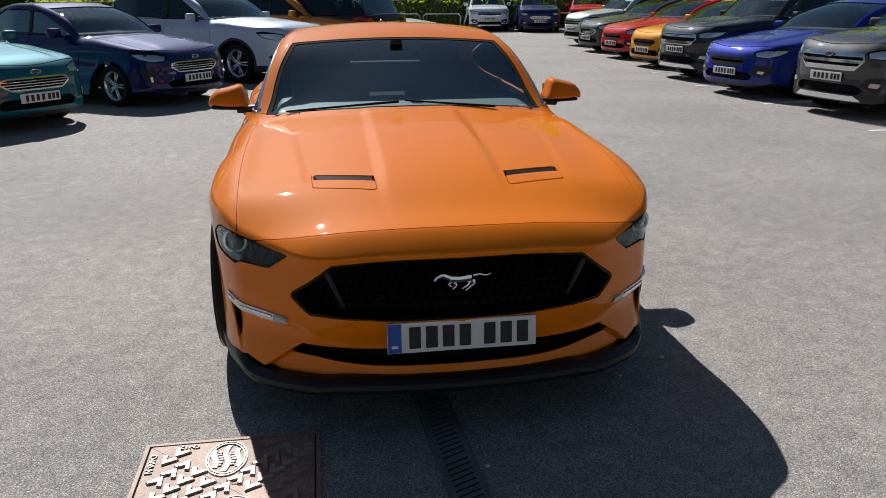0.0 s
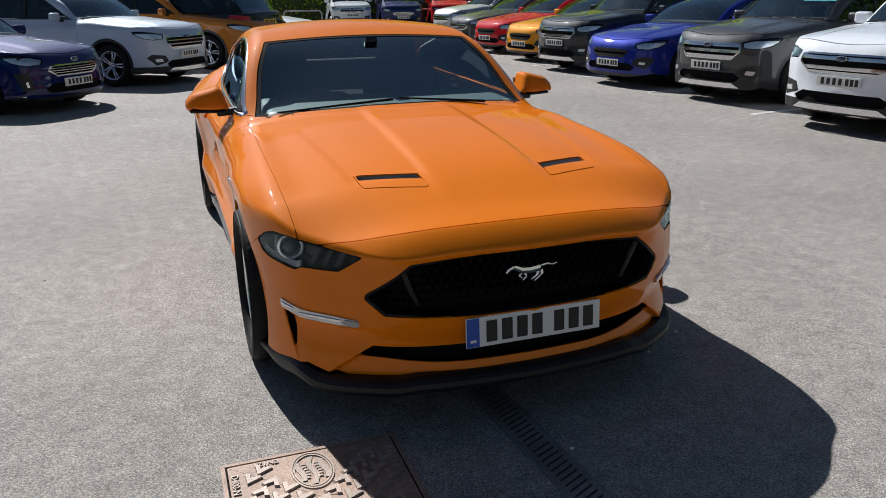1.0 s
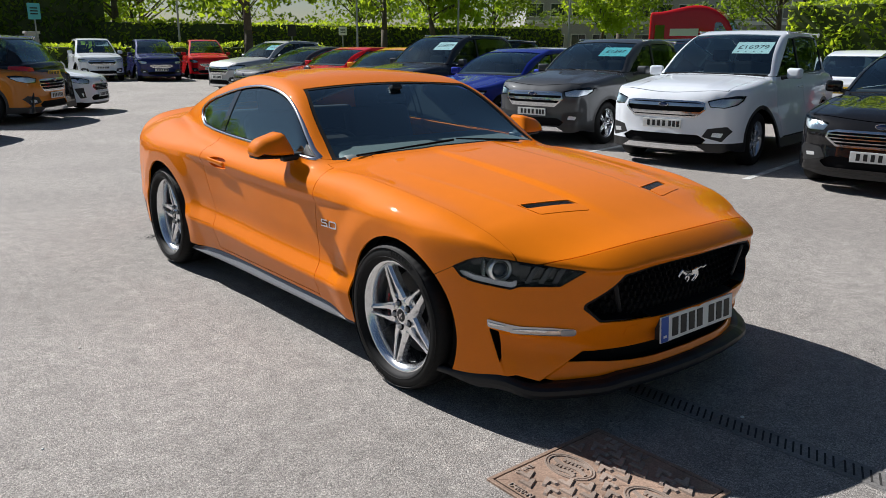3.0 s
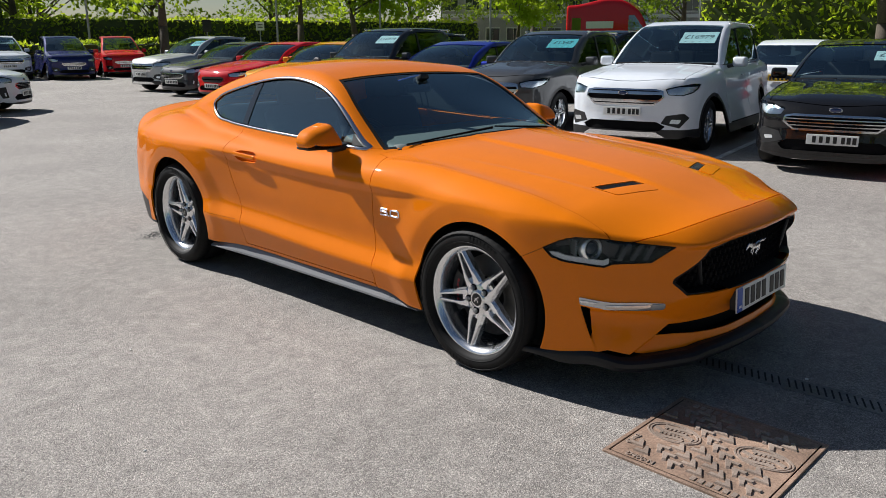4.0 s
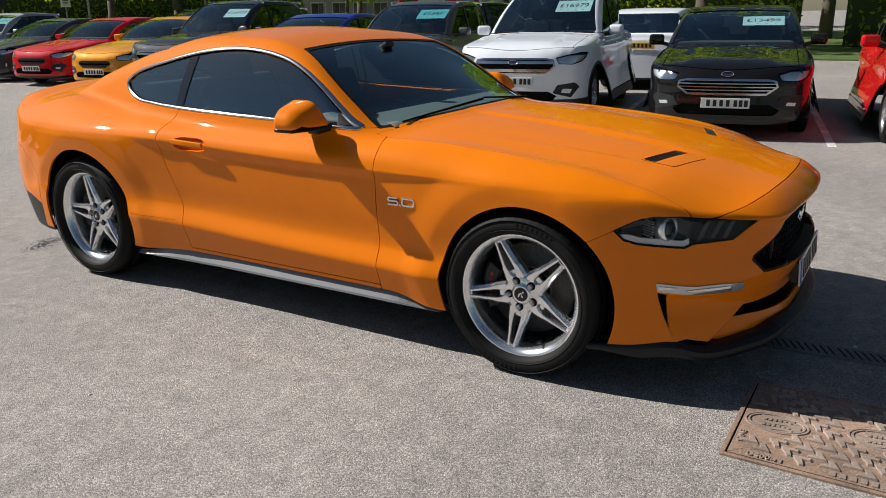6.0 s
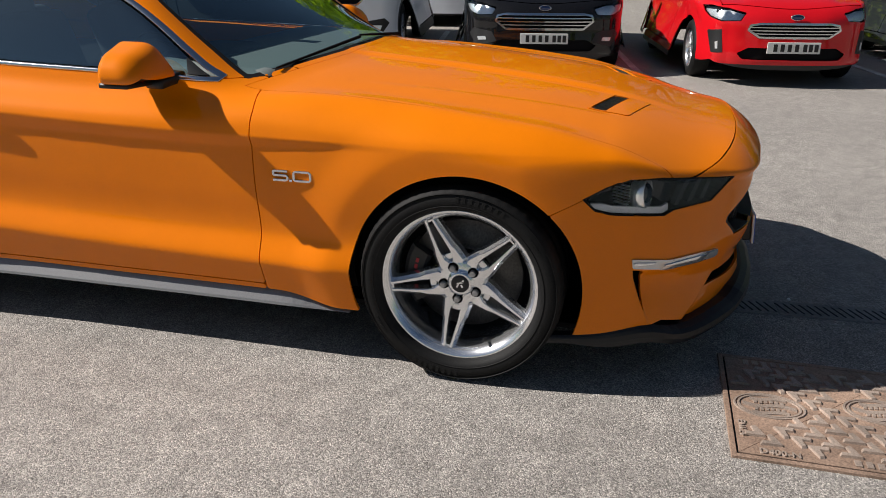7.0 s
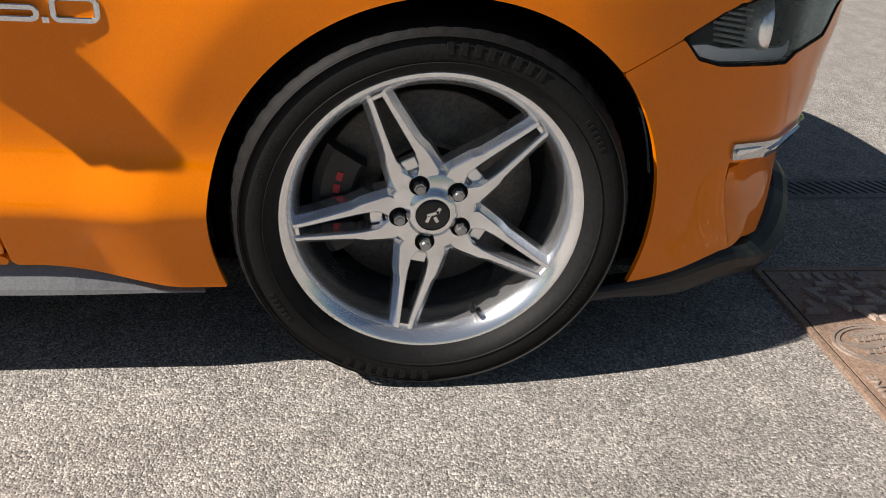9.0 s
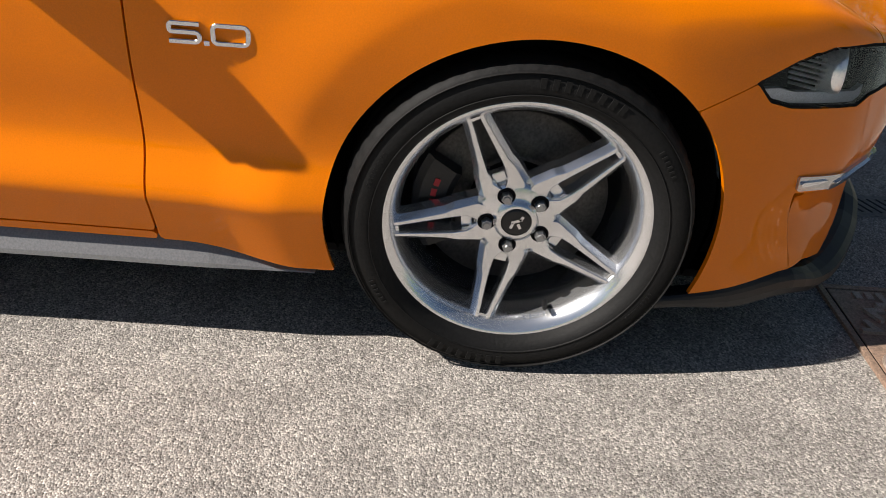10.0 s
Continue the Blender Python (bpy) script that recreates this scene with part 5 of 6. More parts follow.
        part("mirror_arm", rod((sgn * (hw - 0.08), yc + 0.48, belt + 0.0), (sgn * (hw + 0.03), yc + 0.50, belt + 0.03), 0.025), BLACK, car)
        for yy in (dy - 0.16, wb - 0.04):
            part("door_handle", box((0.03, 0.17, 0.028), (sgn * (plan(yy) - 0.002), yy, belt - 0.13), 0.01), paint, car, smooth=True)
        for yy in (0, wb):
            generic_wheel(car, (sgn * (hw - 0.115), yy, wheel_r), wheel_r, 0.20, sgn)
        if rails:
            bm = rod((sgn * (hw - 0.27), yt + 0.25, H - 0.028), (sgn * (hw - 0.27), yr + 0.05, H - 0.055), 0.014)
            for yy in (yt + 0.3, yr):
                rod((sgn * (hw - 0.27), yy, H - 0.10), (sgn * (hw - 0.27), yy, H - 0.035), 0.018, bm=bm)
            part("roof_rail", bm, ALLOY, car, "silver roof rail")
    panel("grille", FV, FQ, g_zone, MATT, car, "black grille", lip=0, lift=-0.03)
    for i in range(bars):
        zz = bottom + (top_z - bottom) * (i + 0.5) / bars
        panel("grille_bar", FV, FQ, lambda v: np.minimum(g_zone(v) - 0.004, min(0.020, (top_z - bottom) / bars * (0.26 if bars < 4 else 0.17)) - np.abs(v[:, 2] - zz)), BRIGHT if chrome else BLACK, car, "chrome bar" if chrome else "black bar", lip=0.03, lift=-0.002)
    panel("grille_surround", FV, FQ, lambda v: np.minimum(g_zone(v), 0.020 - g_zone(v)), BRIGHT if chrome else BLACK, car, "chrome surround" if chrome else "black surround", lip=0.03, lift=0.004)
    if chrome:
        zb = top_z - (top_z - bottom) / bars * 0.5 if cladding else top_z + 0.055
        yb = float(front(0)) - 0.004
        oval = part("nose_badge", mesh("nose_badge", *lathe([(0.0, 0.010), (0.046, 0.009), (0.050, 0.0)], 24)), BADGEBLUE, car, "plain dark blue oval badge")
        oval.matrix_basis = pose(0, yb + 0.02 * (not cladding), zb, 0, 0, -90) @ Matrix.Diagonal((1, 1.25, 0.55, 1))
        rim = part("badge_rim", mesh("badge_rim", *lathe([(0.046, 0.009), (0.050, 0.012), (0.054, 0.008), (0.054, 0.0)], 24)), CHROME, oval)
    if cladding:
        skid = outline([(-hw * 0.62, clear + 0.02), (hw * 0.62, clear + 0.02), (hw * 0.50, clear + 0.085), (-hw * 0.50, clear + 0.085)])
        panel("skid_plate", FV, FQ, lambda v: skid(v[:, 0], v[:, 2]), ALLOY, car, "silver skid plate", lip=0.02, lift=0.008)
    panel("lower_grille", FV, FQ, l_zone, MATT, car, lip=0, lift=-0.03)
    inner, IQ = shell(lambda a, b, c: smax(form(a, b, c) + 0.05, c - belt + 0.06, 0.02), ((-hw * 0.4, 0, 0.4), (hw * 0.4, wb, 0.5)), ((-hw - 0.3, -fo - 0.3, clear - 0.02), (hw + 0.3, end + 0.3, H + 0.3)), 0.13)
    panel("underbody", inner, IQ, lambda v: np.where(ax(v) > hw * 0.55, arch(v) - 0.03, 1.0), MATT, car, lip=0)
    # cabin: seats and dash
    part("dashboard", box((W * 0.78, 0.45, 0.14), (0, yc + 0.50, belt - 0.02), 0.05), CLOTH, car)
    for sx in (-0.36, 0.36):
        for yy in (yc + 1.25, wb - 0.05):
            part("seat", box((0.46, 0.14, 0.60), (sx, yy, belt - 0.1), 0.06, (-14, 0, 0)), CLOTH, car)
            part("headrest", box((0.26, 0.09, 0.17), (sx, yy + 0.09, belt + 0.29), 0.04), CLOTH, car)
    # number plate with bars for its writing
    for yy, sg, mat in ((-fo - 0.012, -1, PLATE), (end + 0.012, 1, YPLATE)):
        zz = bottom - 0.085 if sg < 0 else belt - 0.16
        pl = part("number_plate", box((0.52, 0.012, 0.111), (0, yy, zz), 0.004), mat, car, "white plate" if sg < 0 else "yellow plate")
        for i, xx in enumerate((-0.19, -0.12, -0.05, 0.02, 0.10, 0.155, 0.21)):
            part("bar", box((0.038, 0.003, 0.072), (xx + 0.01, yy + sg * 0.0075, zz)), INK, pl)
    return car


def repaint(car, paint, old):
    for o in (car, *car.children_recursive):
        if o.type == "MESH" and o.data.materials and o.data.materials[0] == old:
            o.material_slots[0].link = "OBJECT"
            o.material_slots[0].material = paint
    return car


# The white has a blue cast painted in for the sky it reflects.
PAINT = {k: car_paint(k + "_car_paint", c, m) for k, c, m in (
    ("white", (0.78, 0.82, 0.87), 0), ("blue", (0.008, 0.022, 0.26), 0.3), ("navy", (0.008, 0.014, 0.10), 0.2), ("teal", (0.006, 0.13, 0.17), 0.3), ("red", (0.60, 0.006, 0.012), 0.0),
    ("grey", (0.055, 0.058, 0.062), 0.4), ("dark", (0.022, 0.025, 0.030), 0.4), ("black", (0.006, 0.006, 0.007), 0.0), ("yellow", (0.75, 0.30, 0.01), 0.1), ("silver", (0.45, 0.46, 0.47), 0.6),
    ("copper", (0.55, 0.19, 0.02), 0.3), ("sky", (0.55, 0.62, 0.72), 0.3))}
FIESTA = dict(L=4.04, W=1.735, H=1.47, wb=2.49, fo=0.84, hood=0.80, cowl=0.99, yc=0.50, yt=1.42, yr=2.75, tail=3.12, belt=0.97, wheel_r=0.305, grille=((0.34, 0.49, 0, 0.645), 5), lamp_z=0.73, tall_fog=True)
FOCUS = dict(L=4.36, W=1.82, H=1.47, wb=2.65, fo=0.89, hood=0.78, cowl=0.98, yc=0.48, yt=1.45, yr=2.95, tail=3.38, belt=0.96, wheel_r=0.325, grille=((0.30, 0.48, 0, 0.62), 2), lamp_z=0.70, chrome=False)
KUGA = dict(L=4.53, W=1.84, H=1.76, wb=2.69, fo=0.92, hood=0.98, cowl=1.14, yc=0.42, yt=1.32, yr=3.05, tail=3.50, belt=1.10, wheel_r=0.345, clear=0.22, grille=((0.42, 0.65, 0, 0.86), 2), lamp_z=0.86, rails=True, cladding=True, side_glass=PRIVACY)
EDGE = dict(L=4.81, W=1.93, H=1.71, wb=2.85, fo=0.96, hood=0.99, cowl=1.15, yc=0.45, yt=1.40, yr=3.2, tail=3.72, belt=1.11, wheel_r=0.365, clear=0.22, grille=((0.44, 0.62, 0, 0.86), 4), lamp_z=0.87, rails=True, cladding=True, side_glass=PRIVACY)
ECO = dict(L=4.10, W=1.77, H=1.65, wb=2.52, fo=0.85, hood=0.95, cowl=1.12, yc=0.42, yt=1.27, yr=2.80, tail=3.18, belt=1.07, wheel_r=0.335, clear=0.22, grille=((0.40, 0.61, 0, 0.84), 3), lamp_z=0.84, rails=True, cladding=True, side_glass=PRIVACY)
MONDEO = dict(L=4.87, W=1.85, H=1.48, wb=2.85, fo=0.96, hood=0.80, cowl=0.99, yc=0.55, yt=1.60, yr=3.05, tail=3.70, belt=0.97, wheel_r=0.335, grille=((0.42, 0.50, 0, 0.68), 5), lamp_z=0.73)
CMAX = dict(L=4.38, W=1.83, H=1.74, wb=2.65, fo=0.90, hood=0.95, cowl=1.13, yc=0.30, yt=1.30, yr=3.0, tail=3.42, belt=1.03, wheel_r=0.325, grille=((0.34, 0.56, 0, 0.68), 3), lamp_z=0.80)


def heading(x, y, dx, dy, fo):
    """The pose of a car whose nose is at x, y and points along dx, dy."""
    yaw = math.atan2(dy, dx) + math.pi / 2
    n = math.hypot(dx, dy)
    return pose(x - dx / n * fo, y - dy / n * fo, 0, 0, 0, math.degrees(yaw))


ROW = (-0.985, -0.174)
LEFT = (0.80, -0.60)
FLEET = [
    ("hatchback", FIESTA, [("red", "bright red hatchback with chrome-barred grille in a parked row", 5.54, -1.90, ROW), ("teal", "teal hatchback parked at an angle on tarmac", -3.76, 6.65, LEFT),
                           ("navy", "dark blue hatchback parked at an angle on tarmac", -2.24, 8.9, LEFT), ("white", "white hatchback parked at the end of a row", 2.7, 16.6, LEFT), ("white", "white hatchback in the row behind", 12.3, 14.6, (-1, 0.1)),
                           ("grey", "dark grey hatchback in a parked row", 7.05, 18.4, ROW), ("white", "white hatchback seen from behind with yellow plate", 14.9, 3.7, (1, 0.1))]),
    ("estate_hatchback", FOCUS, [("blue", "bright blue hatchback in a parked row", 5.9, 8.3, ROW), ("yellow", "yellow hatchback in a parked row", 6.6, 13.3, ROW), ("red", "red hatchback in a parked row", 6.85, 15.9, ROW)]),
    ("family_suv", KUGA, [("white", "white sport utility car with price card in the windscreen", 5.75, 3.34, ROW), ("dark", "dark grey sport utility car in a parked row", 6.2, 10.8, ROW), ("white", "white sport utility car facing the hedge gap", 7.2, 32.0, (-0.15, -1))]),
    ("large_suv", EDGE, [("sky", "pale silver-blue large sport utility car parked at an angle", -0.6, 11.9, LEFT), ("copper", "copper orange large sport utility car parked at an angle", 1.2, 14.5, LEFT), ("black", "black large sport utility car in the row behind", 12.8, 20.2, (-1, 0.1)), ("dark", "dark large sport utility car in the row behind", 12.4, 17.2, (-1, 0.1)), ("black", "black large sport utility car in the row behind", 12.0, 9.6, (-1, 0.1)), ("black", "black large sport utility car behind the angled row", -2.6, 17.6, (-0.8, 0.6))]),
    ("compact_suv", ECO, [("grey", "dark grey compact sport utility car with chrome grille", 6.08, 6.0, ROW), ("silver", "silver compact sport utility car at the end of the row", 7.5, 21.2, ROW)]),
    ("saloon_car", MONDEO, [("black", "black saloon car with wide chrome-barred grille", 5.63, 0.63, ROW), ("dark", "dark grey saloon car in a parked row", 5.9, -4.9, ROW)]),
    ("people_carrier", CMAX, [("navy", "dark blue people carrier facing the car park", 9.15, 30.6, (-0.2, -1)), ("red", "red car parked by the hedge", 11.7, 31.5, (-0.3, -1))]),
]


def price_card(car, spec, text, colour, side=0.33):
    """A price card behind the windscreen, with its figures."""
    yc, yt, cowl, H = spec["yc"], spec["yt"], spec["cowl"], spec["H"]
    slope = math.degrees(math.atan2(H - 0.07 - cowl, yt - yc))
    k = 0.68
    at = (side, yc + (yt - yc) * k + 0.13, cowl + (H - 0.07 - cowl) * k - 0.01)
    ob = part("price_card", box((0.52, 0.003, 0.30), (0, 0, 0)), colour, car, "pale price card behind the windscreen")
    ob.matrix_basis = pose(*at, -(90 - slope) + 0)
    letters(text, 0.145, 0.0005, INK, ob, pose(0, -0.004, 0.01, 90, 0, 0))
    for i in range(4):
        part("bar", box((0.02, 0.002, 0.012), (-0.18 + 0.11 * i, -0.003, -0.105)), INK, ob)


# ---- ground details ----
def manhole():
    """A cast-iron two-piece access cover: frame, plates with raised chevrons, two oval emblems and lettering."""
    x0, x1, y0, y1 = -1.110, -0.494, -1.445, -0.845
    cx, cy = (x0 + x1) / 2, (y0 + y1) / 2
    ob = thing("manhole_cover", "rusty brown cast-iron access cover with raised chevrons set flush in tarmac", "manhole cover")
    bm = bmesh.new()
    for sx, sy, px, py in ((x1 - x0, 0.016, cx, y0 + 0.008), (x1 - x0, 0.016, cx, y1 - 0.008), (0.016, y1 - y0 - 0.032, x0 + 0.008, cy), (0.016, y1 - y0 - 0.032, x1 - 0.008, cy)):
        box((sx, sy, 0.03), (px, py, -0.006), 0.002, bm=bm)
    part("frame", bm, IRON, ob)
    part("gap", box((x1 - x0 - 0.03, y1 - y0 - 0.03, 0.006), (cx, cy, 0.0015)), MATT, ob)
    # two triangular halves meet on a diagonal seam
    a = [(x0 + 0.021, y0 + 0.021), (x1 - 0.021, y0 + 0.021), (x1 - 0.021, y1 - 0.021), (x0 + 0.021, y1 - 0.021)]
    for tri in ((a[0], a[1], a[3]), (a[1], a[2], a[3])):
        mid = (sum(p[0] for p in tri) / 3, sum(p[1] for p in tri) / 3)
        pts = [(p[0] + (mid[0] - p[0]) * 0.006, p[1] + (mid[1] - p[1]) * 0.006) for p in tri]
        verts = [(p[0], p[1], z) for z in (0.003, 0.008) for p in pts]
        faces = [(0, 2, 1), (3, 4, 5)] + [(i, (i + 1) % 3, 3 + (i + 1) % 3, 3 + i) for i in range(3)]
        part("plate", mesh("plate", verts, faces, smooth=False), IRON, ob)
    ovals = ((cx - 0.015, cy + 0.165), (cx + 0.035, cy - 0.165))

    def chevron(px, py, way):
        """A raised bent bar: two arms that meet at a blunt point."""
        l, w = 0.058, 0.0155
        ax2, ay2 = 0.90, 0.44
        base = [(0, -0.006), (w * 0.2 - 0.006, l), (0.2 * w + w * 0.75, l - 0.003), (w * 0.95, w * 1.7), (ax2 * l - 0.002, ay2 * l + 0.010), (ax2 * l + 0.004, ay2 * l - 0.004)]
        mx, my = 0.012, 0.014
        verts = []
        for z, k in ((0.007, 1.0), (0.0155, 0.86)):
            verts += [(px + way * ((u - mx) * k), py + way * ((v - my) * k), z) for u, v in base]
        faces = [(6, 7, 8, 9), (6, 9, 10, 11)] + [(i, (i + 1) % 6, 6 + (i + 1) % 6, 6 + i) for i in range(6)]
        me = mesh("chevron", verts, faces, smooth=False)
        bm = bmesh.new()
        bm.from_mesh(me)
        bmesh.ops.recalc_face_normals(bm, faces=bm.faces[:])
        bm.to_mesh(me)
        bm.free()
        return me
    for m in range(-8, 9):
        for k in range(-14, 15):
            px, py = cx - 0.038 * k + 0.036 * m, cy - 0.042 * k - 0.064 * m
            if not (x0 + 0.075 < px < x1 - 0.075 and y0 + 0.055 < py < y1 - 0.055):
                continue
            if any(((px - ox) / 0.100) ** 2 + ((py - oy) / 0.130) ** 2 < 1 for ox, oy in ovals):
                continue
            part("chevron", chevron(px, py, 1 if m % 3 else -1), IRONTOP, ob)
    for ox, oy in ovals:
        for rx in (0.104, 0.092):
            ry = rx * 0.66
            n = 48
            verts, faces = [], []
            for t in range(n):
                c, s = math.cos(2 * math.pi * t / n), math.sin(2 * math.pi * t / n)
                verts += [(ox - s * (ry + d), oy + c * (rx + d), z) for d, z in ((-0.004, 0.007), (-0.0028, 0.0125), (0.0028, 0.0125), (0.004, 0.007))]
            for t in range(n):
                u = (t + 1) % n
                faces += [(t * 4 + q, u * 4 + q, u * 4 + q + 1, t * 4 + q + 1)[::-1] for q in range(3)]
            part("oval_ring", mesh("oval_ring", verts, faces, smooth=False), IRONTOP, ob)
        # three wavy raised bands; plain bars stand for the writing between them
        for row, reach in ((-0.040, 0.055), (0.0, 0.080), (0.040, 0.055)):
            n = 24
            verts, faces = [], []
            for t in range(n + 1):
                q = -reach + 2 * reach * t / n
                wave = 0.007 * math.sin(q * 48)
                for d, z in ((-0.010, 0.007), (-0.009, 0.0115), (0.009, 0.0115), (0.010, 0.007)):
                    verts.append((ox - row - wave - d, oy + q, z))
            for t in range(n):
                faces += [(t * 4 + q, (t + 1) * 4 + q, (t + 1) * 4 + q + 1, t * 4 + q + 1)[::-1] for q in range(3)]
            part("wavy_band", mesh("wavy_band", verts, faces, smooth=False), IRONTOP, ob)
        for row in (-0.021, 0.021):
            for i in range(6):
                part("bar", box((0.014, 0.010, 0.006), (ox + row + 0.004 * math.sin(i), oy - 0.040 + i * 0.016, 0.0095), 0.001), IRONTOP, ob)
    # a maker's name stands as bars along two sides
    for i in range(7):
        part("bar", box((0.028, 0.018, 0.005), (x0 + 0.046, -1.185 - i * 0.030, 0.0095), 0.001), IRONTOP, ob)
        part("bar", box((0.028, 0.018, 0.005), (x1 - 0.046, -0.935 - i * 0.030, 0.0095), 0.001), IRONTOP, ob)
    letters("D400-N", 0.034, 0.002, IRONTOP, ob, pose(x0 + 0.040, y1 - 0.135, 0.0100, 0, 0, -90))
    letters("EN124", 0.030, 0.002, IRONTOP, ob, pose(x0 + 0.150, y1 - 0.042, 0.0100, 0, 0, 180))
    for px, py in ((cx + 0.03, cy + 0.03), (cx - 0.06, cy - 0.05)):
        part("key_hole", mesh("key_hole", *lathe([(0.0, 0.0084), (0.017, 0.0086), (0.021, 0.0115), (0.025, 0.0086)], 18, "z")), IRON, ob).matrix_basis = pose(px, py, 0)


def drain():
    """A slotted iron channel grating let into the tarmac."""
    ob = thing("drain_channel", "dark iron slotted drain channel set flush in tarmac", "drain")
    along = Vector((0.05, -0.85, 0)).normalized()
    start = Vector((-0.062, -0.60, 0))
    for k in range(5):
        mid = start + along * (0.25 + 0.5 * k)
        root = part("grating", box((0.128, 0.494, 0.012), (0, 0, -0.002), 0.002), DRAINIRON, ob)
        root.matrix_basis = pose(*mid, 0, 0, math.degrees(math.atan2(0.05, 0.85)))
        # dark strips laid on the grating paint the shade inside its slots
        for i in range(16):
            part("slot", box((0.092, 0.0075, 0.003), (0, -0.228 + i * 0.0305, 0.0035), 0, (0, 0, 22)), SLOTDARK, root)
    part("edge", mesh("edge", [(p.x + s * 0.072, p.y, z) for p in (start, start + along * 2.5) for s in (-1, 1) for z in (0.0012,)], [(0, 1, 3, 2)], smooth=False), DRAINIRON, ob)


# ---- greenery ----
def leaves(points, size, seed, flat=0.4):
    """Small folded leaf clumps at the given points, in one mesh."""
    rng = np.random.RandomState(seed)
    n = len(points)
    u = rng.normal(size=(n, 3))
    u /= np.linalg.norm(u, axis=1)[:, None]
    w = rng.normal(size=(n, 3))
    w[:, 2] += flat
    w = np.cross(u, w)
    w /= np.linalg.norm(w, axis=1)[:, None] + 1e-9
    s = size * rng.uniform(0.6, 1.3, (n, 1))
    nrm = np.cross(u, w) * s * 0.25
    quads = np.stack([points - u * s, points - w * s * 0.55 + nrm, points + u * s, points + w * s * 0.55 + nrm], 1).reshape(-1, 3)
    f = np.arange(4 * n).reshape(n, 4)
    tri = np.concatenate([f[:, [0, 1, 2]], f[:, [0, 2, 3]]])
    me = bpy.data.meshes.new("leaves")
    me.from_pydata(quads.tolist(), [], tri.tolist())
    return me


def make_tree(seed, height, spread, low, label, count=4200, leaf=0.20):
    rng = random.Random(seed)
    tree = thing("tree", label, "tree", group="trees round the car park")
    bm = bmesh.new()
    top = Vector((rng.uniform(-0.3, 0.3), rng.uniform(-0.3, 0.3), height * 0.62))
    knots = [Vector((0, 0, -0.1)), Vector((0.05, 0.03, height * 0.2)), top * 0.6 + Vector((0.1, 0, 0)), top]
    radii = [0.022 * height + 0.03, 0.017 * height + 0.02, 0.011 * height, 0.004 * height]
    for i in range(3):
        rod(knots[i], knots[i + 1], radii[i], radii[i + 1], 10, bm)
    tips = []
    for i in range(13):
        a, h = rng.uniform(0, 6.28), rng.uniform(low / height + 0.06, 0.62)
        base = Vector((0.05, 0.03, height * h * 0.85))
        tip = Vector((math.cos(a) * spread * rng.uniform(0.4, 0.85), math.sin(a) * spread * rng.uniform(0.4, 0.85), height * h + rng.uniform(0.2, 0.35) * height * 0.6))
        rod(base, tip, 0.006 * height, 0.015, 6, bm)
        tips.append(tip)
    part("trunk", bm, BARK, tree, smooth=True)
    g = np.random.RandomState(seed)
    pts = []
    mid = Vector((0, 0, (height + low) / 2))
    centres = tips + [Vector((g.normal() * spread * 0.45, g.normal() * spread * 0.45, low + (height - low) * g.uniform(0.1, 0.95))) for _ in range(26)]
    each = count // len(centres)
    for c in centres:
        r = spread * g.uniform(0.20, 0.42)
        d = g.normal(size=(each, 3))
        d /= np.linalg.norm(d, axis=1)[:, None]
        d *= (g.uniform(0.25, 1.0, (each, 1)) ** 0.5) * r
        d[:, 2] *= 0.7
        p = d + np.array(c)
        p = p[p[:, 2] > low * (0.85 + 0.15 * g.uniform())]
        pts.append(p)
    crown = part("crown", leaves(np.concatenate(pts), leaf, seed), LEAF if seed % 2 else LEAFDARK, tree, "green leafy crown")
    crown["kind"] = "stuff"
    return tree


def hedge(name, label, x0, y0, x1, y1, height, thick, leaf=0.10, density=55, base=0.0, mat=None, seed=3):
    """A clipped hedge: dark twiggy core and a skin of leaves, as uncountable leaf stuff."""
    rng = np.random.RandomState(seed)
    d = np.array([x1 - x0, y1 - y0], float)
    L = float(np.hypot(*d))
    d /= L
    q = np.array([-d[1], d[0]])
    ob = thing(name, label, "hedge")
    core = part("core", box((L, thick * 0.8, height - 0.1), (0, 0, base + (height - 0.1) / 2 + 0.02), 0.1), TWIG, ob)
    ob.matrix_basis = pose((x0 + x1) / 2, (y0 + y1) / 2, 0, 0, 0, math.degrees(math.atan2(d[1], d[0])))
    n = int(L * (height * 2 + thick) * density)
    pick = rng.uniform(0, height * 2 + thick, n)
    xs = rng.uniform(-L / 2, L / 2, n)
    wob = 0.10 * np.sin(xs * 1.7) + 0.07 * np.sin(xs * 4.1 + 1) + rng.normal(0, 0.05, n)
    side = np.where(pick < height, -1, np.where(pick < 2 * height, 1, 0))
    ys = np.where(side == 0, rng.uniform(-thick / 2, thick / 2, n), side * (thick / 2 + wob * 0.6))
    zs = np.where(side == -1, pick, np.where(side == 1, pick - height, height + wob))
    p = np.stack([xs, ys, base + np.clip(zs, 0.05, None)], 1)
    sk = part("leaf_skin", leaves(p, leaf, seed), mat or LEAFHEDGE, ob)
    sk["kind"] = "stuff"
    return ob


